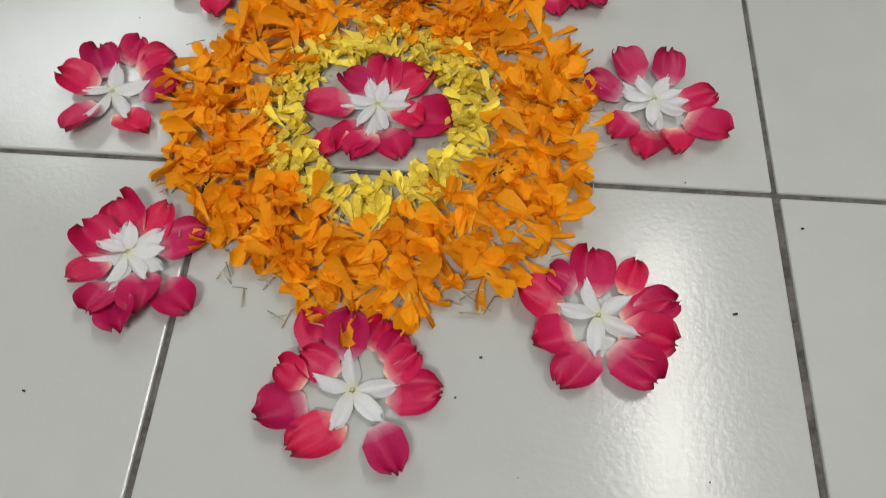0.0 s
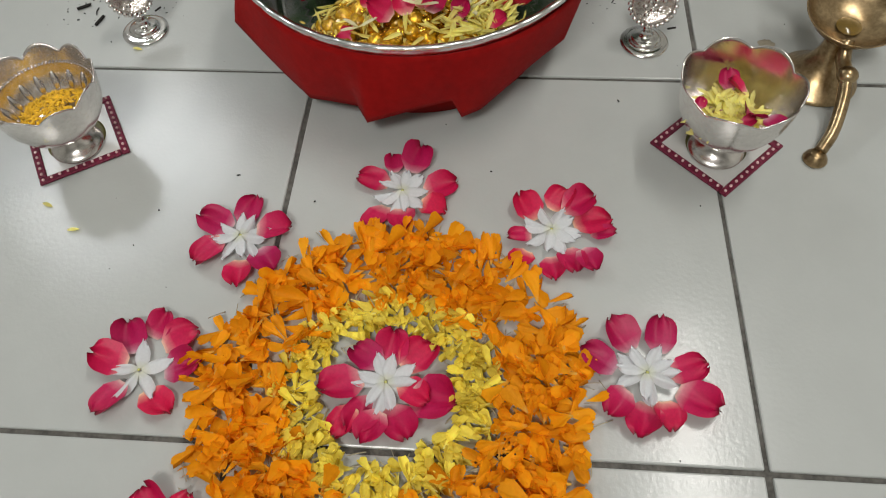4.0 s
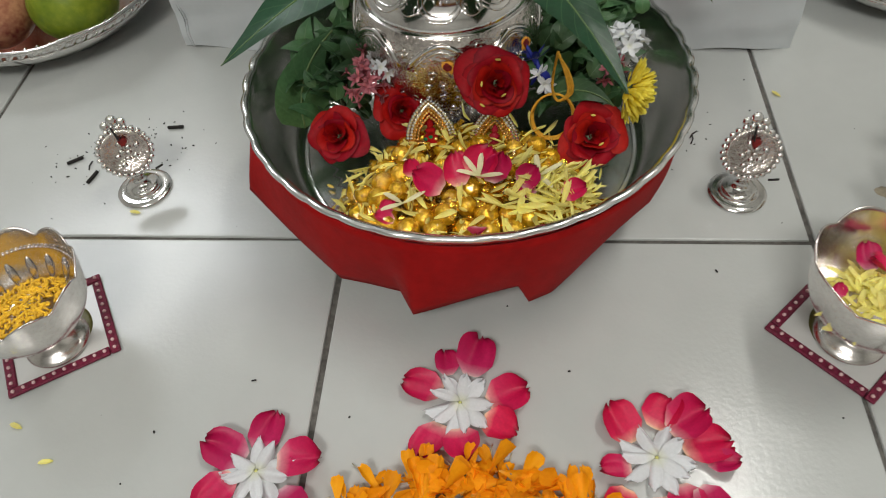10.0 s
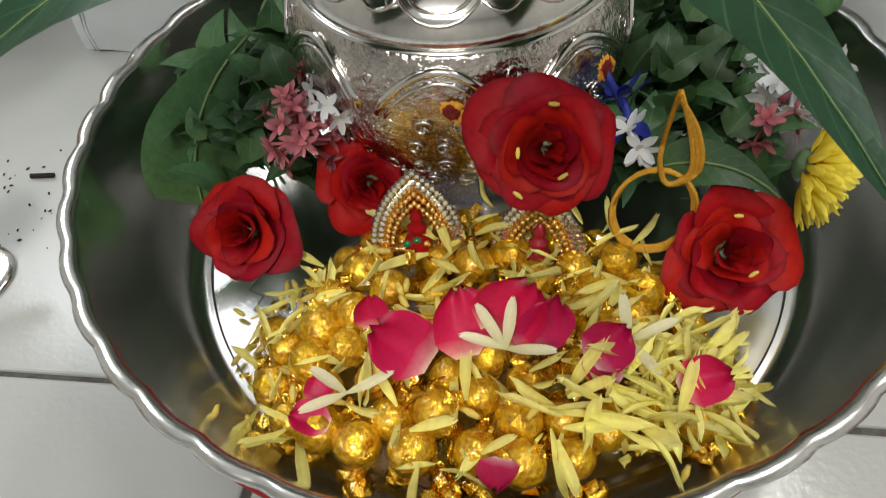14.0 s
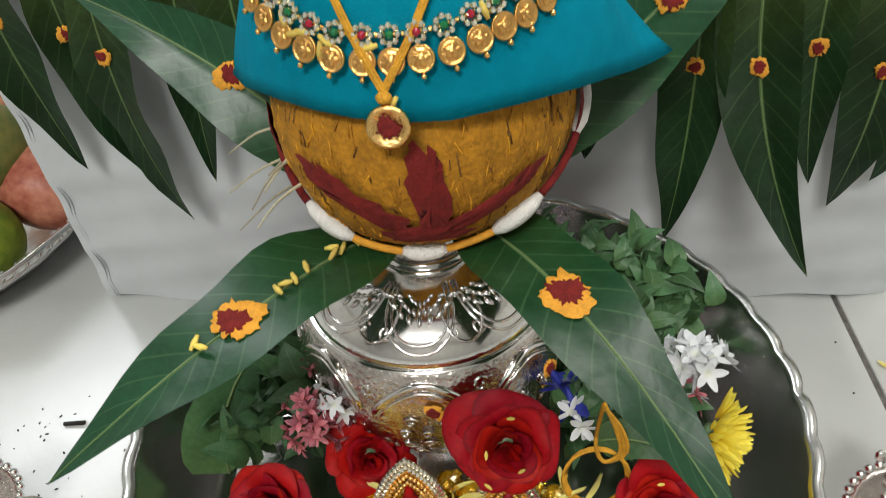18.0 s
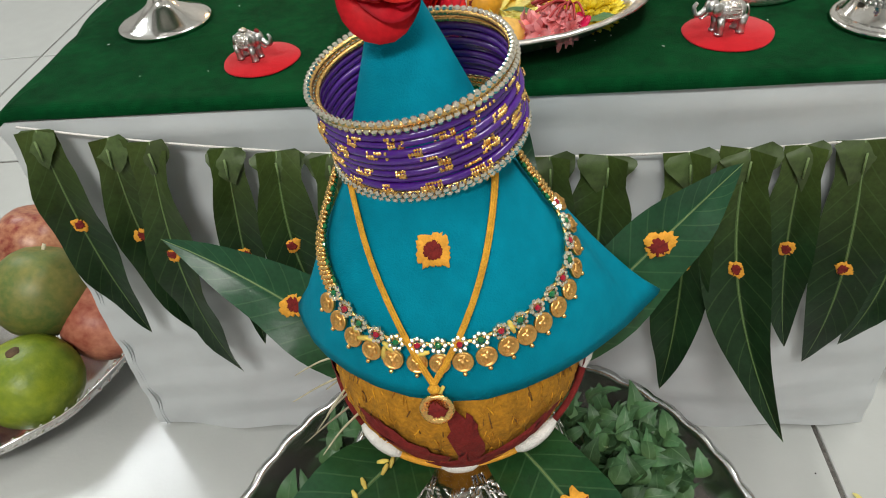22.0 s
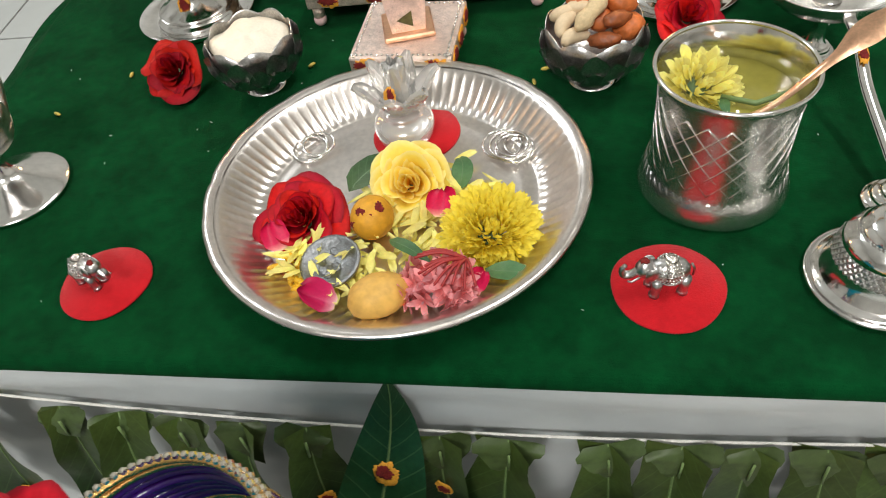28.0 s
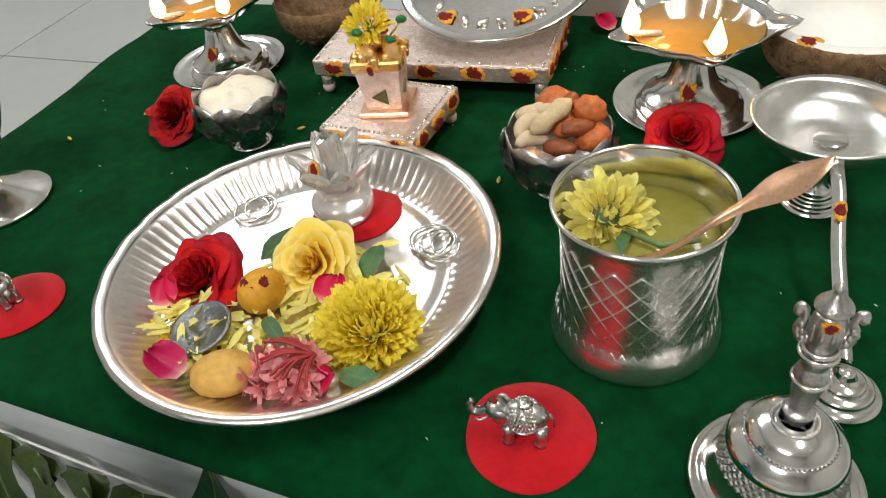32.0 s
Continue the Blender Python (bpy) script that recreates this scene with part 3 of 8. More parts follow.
def rose_petal(f, r, seed):
    """One cupped petal round the z axis; f: 0 in the bud to 1 at the outside."""
    rr = random.Random(seed)
    p1, p2, p3, tall = rr.uniform(0, 6), rr.uniform(0, 6), rr.uniform(0, 6), rr.uniform(0.85, 1.15)
    high = r * (0.78 - 0.28 * f) * tall
    rad_top = r * (0.08 + 0.80 * f)
    wide = (1.75 - 0.75 * f) * rr.uniform(0.9, 1.12)
    roll = r * (0.05 + 0.32 * f ** 1.3) * rr.uniform(0.7, 1.2)
    wavy = 0.045 + 0.045 * f

    def fn(u, v):
        q = v * (1 - 0.24 * abs(u) ** 3.0)
        tip = max(0.0, q - 0.55) / 0.45
        rad = rad_top * math.sin(q * math.pi / 2) ** 0.6 + roll * tip ** 1.6 + r * wavy * math.sin(4.4 * u + p1) * q * q
        z = high * q ** 1.1 - roll * 0.75 * tip ** 2.0 - r * 0.16 * f + r * wavy * 0.9 * math.sin(5.6 * u + p2) * q ** 3 + r * 0.02 * math.sin(11 * u + p3) * tip
        a = math.pi / 2 + u * wide * (0.6 + 0.4 * q)
        return rad * math.cos(a), rad * math.sin(a), z
    return sheet(12, 10, fn)


def rose(place, normal, r, mat, label, name="rose", seed=1, count=30, group="", seeds=0):
    """A full rose of many overlapping petals in a spiral, each a part."""
    ob = thing(name, (0, 0, 0), label, "rose", group)
    set_thing(ob, facing(place, normal, seed * 1.3))
    rr = random.Random(seed)
    for k in range(count):
        f = (k / (count - 1)) ** 0.9
        p = piece_ob("petal", rose_petal(f, r * rr.uniform(0.95, 1.05), seed * 100 + k), mat, ob)
        p.matrix_local = Matrix.Rotation(k * 2.4 + rr.uniform(-0.25, 0.25), 4, "Z") @ Matrix.Rotation(rr.uniform(-0.20, 0.16), 4, "X") @ Matrix.Rotation(rr.uniform(-0.16, 0.16), 4, "Y")
    piece_ob("calyx", ball(r * 0.32, 8, 5, 1, 1, 0.8), M_HERB, ob, "green calyx").location = (0, 0, -r * 0.2)
    for k in range(seeds):
        a, q = rr.uniform(0, 6.28), rr.uniform(0.3, 0.75) * r
        s = piece_ob("rice_grain", ball(0.0010, 6, 5, 0.7, 1.9, 0.5), M_GRAIN, ob, "yellow rice grain")
        s.matrix_local = pose(q * math.cos(a), q * math.sin(a), r * 0.66, 20, 0, math.degrees(a))
    return ob


def leaf_piece(root, mid, tip, width, up, fold=0.22, wave=0.03, seed=0, nv=18, nu=8, sharp=0.75, blunt=False):
    """A long leaf along a bent line; up: rough direction that its upper face looks to."""
    rr = random.Random(seed)
    ph = rr.uniform(0, 6)
    a, b, c = Vector(root), Vector(mid), Vector(tip)
    b = 2 * b - 0.5 * (a + c)
    upv = Vector(up).normalized()

    def fn(u, v):
        p = (1 - v) ** 2 * a + 2 * v * (1 - v) * b + v * v * c
        d = (2 * (1 - v) * (b - a) + 2 * v * (c - b)).normalized()
        s = d.cross(upv).normalized()
        n = s.cross(d)
        w = max(0.0, math.sin(math.pi * v ** sharp)) ** 0.85 * (1 - 0.25 * v)
        w = max(w, (0.66 - 0.3 * v if blunt and v < 0.4 else 0.02) if v < 0.5 else 0.004)
        h = fold * abs(u) * w * width / 2 + wave * width * math.sin(16 * v + ph + (1.5 if u > 0 else 0)) * abs(u) ** 1.5 * w
        return p + s * (u * w * width / 2) + n * h
    return sheet(nu, nv, fn)


def leaf_line(root, mid, tip, v):
    a, b, c = Vector(root), Vector(mid), Vector(tip)
    b = 2 * b - 0.5 * (a + c)
    return (1 - v) ** 2 * a + 2 * v * (1 - v) * b + v * v * c


def mango_leaf(root, mid, tip, width, up, label, mat, dot=None, seed=0, name="mango_leaf", group="mango leaves", fold=0.22, rdot=0.0042, wave=0.055):
    ob = thing(name, root, label, "leaf", group)
    bpy.context.view_layer.update()
    off = Vector(root)
    rel = [Vector(q) - off for q in (root, mid, tip)]
    piece_ob("blade", leaf_piece(*rel, width, up, fold, wave, seed, blunt=group == "garland leaves"), mat, ob)
    n = Vector(up).normalized()
    pts = [leaf_line(*rel, k / 10) + n * 0.0003 for k in range(11)]
    piece_ob("midrib", tube(pts, 0.00028 if group == "garland leaves" else 0.0005, 5, lambda q: 1.2 - 0.9 * q), M_RIB, ob, "pale green midrib")
    if dot is not None:
        d = leaf_line(Vector(root), Vector(mid), Vector(tip), dot)
        t2 = leaf_line(Vector(root), Vector(mid), Vector(tip), min(1, dot + 0.05)) - d
        nn = (t2.cross(n)).cross(t2).normalized()
        tilak(ob, d + nn * 0.0016, nn, rdot, rdot * 0.62, seed)
    return ob


altar()


# ---- red cloth under the bowl ----
def skirt():
    ob = thing("red_cloth", (-0.0680, 0.357, 0), "plain red cloth spread under the steel bowl", "cloth")
    edge = [(-0.2008, 0.297, 0.051), (-0.1435, 0.2555, 0.016), (-0.1045, 0.241, 0.025), (-0.0955, 0.2245, 0.026), (-0.0365, 0.238, 0.035), (-0.030, 0.240, 0.017), (-0.017, 0.2455, 0.020),
            (0.042, 0.298, 0.040), (0.056, 0.360, 0.046), (0.020, 0.450, 0.022), (-0.068, 0.475, 0.012), (-0.160, 0.450, 0.022), (-0.198, 0.390, 0.044), (-0.2035, 0.340, 0.050)]
    edge = [Vector((x + 0.068, y - 0.357, z)) for x, y, z in edge]
    low = []
    for a, b in zip(edge, edge[1:] + edge[:1]):
        n = max(2, int((b - a).length / 0.004))
        low += [a.lerp(b, k / n) for k in range(n)]
    rows = 10
    bm = bmesh.new()
    grid = []
    for lay in (0, 1):
        for j in range(rows + 1):
            t = j / rows if not lay else 1 - j / rows
            ring = []
            for p in low:
                an = math.atan2(p.y, p.x)
                top = Vector((0.1312 * math.cos(an), 0.1312 * math.sin(an), 0.0850))
                q = top.lerp(p, t)
                out = Vector((math.cos(an), math.sin(an), 0))
                q += out * (0.0022 * math.sin(math.pi * t) + 0.0006 * math.sin(9 * an + 5 * t) * t - 0.0012 * lay)
                ring.append(bm.verts.new(q))
            grid.append(ring)
    n = len(low)
    for a, b in zip(grid, grid[1:] + grid[:1]):
        for k in range(n):
            bm.faces.new((a[k], a[(k + 1) % n], b[(k + 1) % n], b[k]))
    bmesh.ops.recalc_face_normals(bm, faces=bm.faces)
    part("drape", bm, M_REDCLOTH, ob)
    part("underside", lathe([(0.0, 0.0386), (0.084, 0.0386), (0.092, 0.036), (0.098, 0.022), (0.098, 0.0), (0, 0.0)], 64), M_REDCLOTH, ob)


skirt()
KX, KY = -0.076, 0.396


M_COCOFIB = material("turmeric_fibre", (0.56, 0.26, 0.015), 0.8, var=0.3, scale=200, objvar=0.35)
M_COCODARK = material("brown_fibre", (0.16, 0.07, 0.015), 0.9, var=0.3, scale=200, objvar=0.35)


# ---- pot, coconut and dressed cone ----
def kalash():
    ob = thing("kalash_pot", (KX - 0.005, KY, 0), "embossed silver pot with tilak dots, standing in the bowl", "pot")
    bpy.context.view_layer.update()

    def lobes(i, a, r, z):
        arch = abs(math.sin(4 * a))
        band = max(0, 1 - abs(z - 0.098) / 0.03)
        return r * (1 + 0.035 * band * (arch - 0.5)), z
    body = smooth_profile([(0.028, 0.041), (0.034, 0.044), (0.046, 0.062), (0.0555, 0.083), (0.0585, 0.103), (0.0572, 0.114), (0.0538, 0.1232), (0.0518, 0.1255)], 4)
    part("belly", lathe(body, 128, lobes), M_EMBOSS, ob)
    sh = [(0.0518, 0.1255), (0.0512, 0.1295), (0.0482, 0.1345), (0.0425, 0.1392), (0.0330, 0.1432), (0.0250, 0.1452), (0.0212, 0.1462)]
    part("shoulder", lathe(smooth_profile(sh, 5), 96), M_SILVER, ob)
    part("neck", lathe(smooth_profile([(0.0212, 0.1462), (0.0192, 0.1485), (0.0184, 0.1530), (0.0186, 0.1580), (0.0200, 0.1625), (0.0222, 0.1650), (0.0224, 0.1660), (0.0190, 0.1655)], 4), 64), M_SILVER, ob)
    for r_, q in ((0.0523, 0.1255), (0.0215, 0.1466), (0.0197, 0.1492), (0.0197, 0.1600)):
        part("ring_band", lathe([(r_ + 0.0011 * math.cos(w), q + 0.0010 * math.sin(w)) for w in [2 * math.pi * j / 6 for j in range(7)]], 72), M_SILVER, ob)

    def on_shoulder(an, r_):
        for (r0, z0), (r1, z1) in zip(sh, sh[1:]):
            if r1 <= r_ <= r0:
                z = z0 + (z1 - z0) * (r_ - r0) / (r1 - r0)
                return Vector((r_ * math.cos(an), r_ * math.sin(an), z + 0.0004))
        return Vector((r_ * math.cos(an), r_ * math.sin(an), 0.147))
    def belly_r(z):
        for (r0, z0), (r1, z1) in zip(body, body[1:]):
            if z0 <= z <= z1:
                return r0 + (r1 - r0) * (z - z0) / (z1 - z0)
        return body[-1][0]

    def on_belly(an, z, lift=0.0):
        q = belly_r(z) + lift
        return Vector((q * math.cos(an), q * math.sin(an), z))

    def curl(centre, an, size, turn, where):
        pts = []
        for j in range(15):
            t = j / 14
            w = turn * (0.4 + 6.8 * t)
            pts.append(where(an, centre, size * (1 - 0.82 * t) * math.cos(w), size * (1 - 0.82 * t) * math.sin(w)))
        return tube(pts, 0.00062, 5, lambda q: 0.7 + 0.5 * q)

    def on_sh(an, rad, s_, q):
        return on_shoulder(an + s_ / rad, rad + q)

    def on_be(an, z, s_, q):
        return on_belly(an + s_ / 0.055, min(0.1225, max(0.062, z + q)), 0.0003)
    bud = piece_mesh("bud_relief", ball(0.0011, 7, 5, 1.7, 0.75, 0.7), M_SILVER)
    for k in range(8):
        a = k * math.pi / 4 - math.pi / 2
        for w, lo in ((0.36, 0.0497), (0.31, 0.0478)):
            pts = [on_shoulder(a + w * math.sin(math.pi * (j / 18 - 0.5)), lo - (lo - 0.0265) * abs(j / 9 - 1) ** 2.4) for j in range(19)]
            piece_ob("lotus_relief", tube(pts, 0.0006, 6), M_SILVER, ob)
        pts = [on_shoulder(a + math.pi / 8 + 0.19 * math.sin(math.pi * (j / 14 - 0.5)), 0.0485 - 0.015 * abs(j / 7 - 1) ** 2.2) for j in range(15)]
        piece_ob("lotus_relief", tube(pts, 0.0006, 6), M_SILVER, ob)
        for rho, n_, big in ((0.0034, 7, 0.75), (0.0068, 11, 1.0), (0.0100, 9, 1.35)):
            for j in range(n_):
                w = math.pi * (j + 0.5) / n_
                rad = 0.0305 + rho * math.sin(w)
                o = new("bud_relief", bud)
                o.parent = ob
                o.matrix_local = Matrix.Translation(on_shoulder(a + rho * 1.15 * math.cos(w) / rad, rad)) @ Matrix.Rotation(a + (w - math.pi / 2) * 0.9, 4, "Z") @ Matrix.Rotation(0.5, 4, "Y") @ Matrix.Scale(big, 4)
        for sgn in (-1, 1):
            piece_ob("scroll_relief", curl(0.0450, a + math.pi / 8 + sgn * 0.10, 0.0026, sgn, on_sh), M_SILVER, ob)
        for width, foot_, top_, rad_ in ((0.345, 0.1065, 0.1212, 0.0015), (0.30, 0.1050, 0.1180, 0.0007)):
            pts = [on_belly(a + width * (t - 0.5) * 2, foot_ + (top_ - foot_) * math.sin(math.pi * t) ** 0.75, 0.0003) for t in [j / 18 for j in range(19)]]
            piece_ob("arch_relief", tube(pts, rad_, 7), M_SILVER, ob)
        rs = random.Random(k)
        for z_, cnt in ((0.117, 1), (0.103, 4), (0.094, 5), (0.085, 5), (0.076, 4)):
            for j in range(cnt):
                an = a + (math.pi / 8 if cnt == 1 else (j + 0.5 - cnt / 2) * (math.pi / 4) / cnt)
                piece_ob("scroll_relief", curl(z_ + rs.uniform(-0.0015, 0.0015), an, rs.uniform(0.0026, 0.0036), rs.choice((-1, 1)), on_be), M_SILVER, ob)
    for k, (an, z, rad) in enumerate(((-91, 0.110, 0.0590), (-43, 0.112, 0.0585), (-140, 0.112, 0.0585))):
        c, s_ = math.cos(radians(an)), math.sin(radians(an))
        tilak(ob, (KX + rad * c, KY + rad * s_, z), (c, s_, 0.15), 0.0034, 0.0023, 40 + k, 1.0, 1.1)

    co = thing("coconut", (KX, KY + 0.002, 0.002), "coconut smeared with turmeric, kumkum streaks and cotton beads", "coconut")
    rc, zc = 0.0505, 0.206

    def fibres(i, a, r, z):
        return r * (1 + 0.010 * math.sin(40 * a + 3 * math.sin(7 * a)) + 0.02 * math.cos(3 * a)), z
    nut = smooth_profile([(0, 0.157), (0.022, 0.161), (0.041, 0.176), (0.0505, 0.200), (0.048, 0.226), (0.030, 0.247), (0, 0.256)], 5)
    part("husk", lathe(nut, 120, fibres), M_COCO, co)

    def on_nut(az, el, lift=0.0):
        a, e = radians(az), radians(el)
        zz = zc + 0.048 * math.sin(e)
        rad = max(r0 + (r1 - r0) * (zz - z0) / (z1 - z0) for (r0, z0), (r1, z1) in zip(nut, nut[1:]) if z0 <= zz <= z1)
        rad *= 1 + 0.02 * math.cos(3 * a)
        lift += 0.0007
        return Vector(((rad + lift * math.cos(e)) * math.cos(a), (rad + lift * math.cos(e)) * math.sin(a), zz + lift * math.sin(e)))
    for k, (az, el, w, h, tw) in enumerate(((-84, -5, 6, 42, 4), (-111, -6, 6, 42, 54), (-60, -13, 4.5, 40, -62), (-86, -25, 15, 12, 0), (-168, -10, 5, 34, 0), (-8, -8, 5, 34, 0))):
        n, rr = 30, random.Random(k)
        c = [(0.0, 0.0)] + [((1 + rr.uniform(-0.32, 0.25)) * math.copysign(abs(math.cos(6.2832 * j / n)) ** 0.6, math.cos(6.2832 * j / n)), (1 + rr.uniform(-0.2, 0.2)) * math.copysign(abs(math.sin(6.2832 * j / n)) ** 0.6, math.sin(6.2832 * j / n))) for j in range(n)]
        ct, st = math.cos(radians(tw)), math.sin(radians(tw))
        vs = []
        for q in (0.5, 1.0):
            for u, v in c:
                x, y = u * w * q, v * h * 0.5 * q
                vs.append(tuple(on_nut(az + (x * ct - y * st) / math.cos(radians(el)), el + x * st + y * ct, 0.0022 if q < 1 else 0.0012)))
        m = n + 1
        fs = [(0, 1 + j, 1 + (j + 1) % n) for j in range(n)] + [(1 + j, m + 1 + j, m + 1 + (j + 1) % n, 1 + (j + 1) % n) for j in range(n)]
        piece_ob("kumkum_streak", (vs, fs, None), M_KUM, co, "dark red kumkum streak")
    for nm, mat, cnt, sd in (("loose_fibre", M_COCOFIB, 420, 3), ("dark_fibre", M_COCODARK, 160, 4)):
        hp, r3 = Heap(), random.Random(sd)
        for _ in range(cnt):
            az, el, dl = r3.uniform(-200, 20), r3.uniform(-52, 24), r3.uniform(4, 11)
            tw = r3.uniform(-3, 3)
            hp.add(tube([on_nut(az + tw * j / 3, el + dl * j / 3, -0.0012 + r3.uniform(0, 0.0009)) for j in range(4)], 0.00028, 4), Matrix())
        hp.build(nm, mat, co, "thin husk fibre")
    rs = random.Random(14)
    for k in range(7):
        a0 = radians(rs.uniform(178, 215))
        z0 = rs.uniform(0.182, 0.206)
        q0, q1 = 0.047, rs.uniform(0.060, 0.078)
        pts = [(q0 * math.cos(a0), q0 * math.sin(a0), z0), ((q0 + q1) / 2 * math.cos(a0 + 0.06), (q0 + q1) / 2 * math.sin(a0 + 0.06), z0 - 0.003 + rs.uniform(-0.003, 0.003)), (q1 * math.cos(a0 + rs.uniform(-0.1, 0.2)), q1 * math.sin(a0 + 0.05), z0 - rs.uniform(0.006, 0.016))]
        piece_ob("husk_strand", tube(spline(pts, 4), 0.0006, 5, lambda q: 1.1 - 0.7 * q), M_DRY, co, "long pale husk strand")
    for k in range(9):
        f0, f1 = -100 + k * 22.2, -100 + (k + 1) * 22.2
        pts = []
        for j in range(7):
            f = f0 + (f1 - f0) * j / 6
            pts.append(on_nut(-90 + f, -46 + 56 * (abs(f) / 100) ** 1.8, 0.0016))
        white = k in (2, 4, 6, 8)
        piece_ob("cotton_bead" if white else "kumkum_cord", tube(pts, 0.0029 if white else 0.0014, 8, (lambda q: 0.45 + 0.7 * math.sin(math.pi * min(1, max(0, q))) ** 0.5) if white else None),
                 M_COTTON if white else (M_KUM if k in (0, 1, 7) else M_TURM), co, "white cotton wool bead" if white else "red stained cord")

    cl = thing("blouse_cloth", (KX, KY, 0), "teal cotton cloth folded as a cone over the coconut", "cloth")
    bpy.context.view_layer.update()

    corners = [(14, 0.0915, 0.2110), (5, 0.0775, 0.2145), (355, 0.0690, 0.2190), (345, 0.0630, 0.2230), (330, 0.0575, 0.2270), (315, 0.0545, 0.2300), (300, 0.0530, 0.2315), (285, 0.0515, 0.2310), (270, 0.0505, 0.2315), (255, 0.0505, 0.2325),
               (240, 0.0510, 0.2330), (225, 0.0515, 0.2320), (210, 0.0535, 0.2300), (195, 0.0565, 0.2250), (180, 0.0625, 0.2210), (170, 0.0690, 0.2160), (160, 0.0770, 0.2090), (125, 0.0600, 0.2220), (85, 0.0560, 0.2260), (45, 0.0620, 0.2210)]
    outline = [(r * math.cos(radians(d)), r * math.sin(radians(d)), z) for d, r, z in corners]

    def base_edge(d):
        c, s_ = math.cos(radians(d)), math.sin(radians(d))
        for (x0, y0, z0), (x1, y1, z1) in zip(outline, outline[1:] + outline[:1]):
            det = (x1 - x0) * s_ - (y1 - y0) * c
            if abs(det) < 1e-9:
                continue
            t = (y0 * c - x0 * s_) / det
            r = (x0 + t * (x1 - x0)) * c + (y0 + t * (y1 - y0)) * s_
            if -1e-6 <= t <= 1 + 1e-6 and r > 0:
                return r, z0 + t * (z1 - z0)
        return 0.055, 0.22

    def cone(s, d):
        """Radius and height at share s of the height, in the direction d degrees."""
        near = [base_edge(d + q) for q in (-0.8, -0.3, 0.3, 0.8)]
        rb, zb = sum(q[0] for q in near) / 4, sum(q[1] for q in near) / 4
        rm, zm = 0.0300, 0.290
        if s < 0.5:
            k = s / 0.5
            turn = (d + 180) % 360 - 180
            bulge = 0.92 + 0.75 * abs(math.cos(radians(d))) - 0.80 * math.exp(-((turn - 12) / 17) ** 2) - 0.75 * math.exp(-(((d % 360) - 164) / 18) ** 2)
            return rb + (rm - rb) * k ** bulge, zb + (zm - zb) * k
        k = (s - 0.5) / 0.5
        return rm * (1 - k) ** 0.9, zm + (0.366 - zm) * k
    rows, n = 22, 180
    bm = bmesh.new()
    rings = []
    for inner in (0, 1):
        for j in range(rows):
            s = j / rows if not inner else (rows - 1 - j) / rows
            ring = []
            for k in range(n):
                d = 360 * k / n
                r, z = cone(s, d)
                r -= 0.0012 * inner
                sh = max(0, (z - 0.25)) / 0.11
                ring.append(bm.verts.new((r * math.cos(radians(d)) - 0.008 * sh, r * math.sin(radians(d)) + 0.010 * sh, z)))
            rings.append(ring)
    rings = rings[rows:] + rings[:rows]
    for a, b in zip(rings, rings[1:]):
        for k in range(n):
            bm.faces.new((a[k], a[(k + 1) % n], b[(k + 1) % n], b[k]))
    top = bm.verts.new((-0.008, 0.010, 0.366))
    for k in range(n):
        bm.faces.new((rings[-1][k], rings[-1][(k + 1) % n], top))
    bmesh.ops.recalc_face_normals(bm, faces=bm.faces)
    part("folded_cloth", bm, M_TEAL, cl)
    # square turmeric mark with a kumkum dot
    lo, hi = 0.0, 0.5
    for _ in range(24):
        lo, hi = ((lo + hi) / 2, hi) if cone((lo + hi) / 2, 273)[1] < 0.2825 else (lo, (lo + hi) / 2)
    r = cone(lo, 273)[0]
    spot = Vector((r * math.cos(radians(273)) - 0.0024, r * math.sin(radians(273)) + 0.0030, 0.2825))
    for nm, size, mat, label, q in (("turmeric_daub", 0.0062, M_TURM, "square turmeric daub", 0.0006), ("kumkum_dot", 0.0031, M_KUM, "dark red kumkum dot", 0.0012)):
        mk = piece_ob(nm, blot(size * (0.86 if nm == "turmeric_daub" else 1.0), 3, 0.11, 60, sx=0.95, sy=1.1, square=0.8 if nm == "turmeric_daub" else 0.0), mat, cl, label)
        mk.matrix_local = facing(spot + Vector((0, -q, q * 0.5)), (0.05, -1, 0.62))
    return cone


CONE = kalash()


def on_cone(d, z, lift=0.0):
    lo, hi = 0.0, 1.0
    for _ in range(24):
        mid = (lo + hi) / 2
        if CONE(mid, d)[1] < z:
            lo = mid
        else:
            hi = mid
    r = CONE(lo, d)[0] + lift
    sh = max(0, (z - 0.25)) / 0.11
    return Vector((KX + r * math.cos(radians(d)) - 0.008 * sh, KY + r * math.sin(radians(d)) + 0.010 * sh, z))


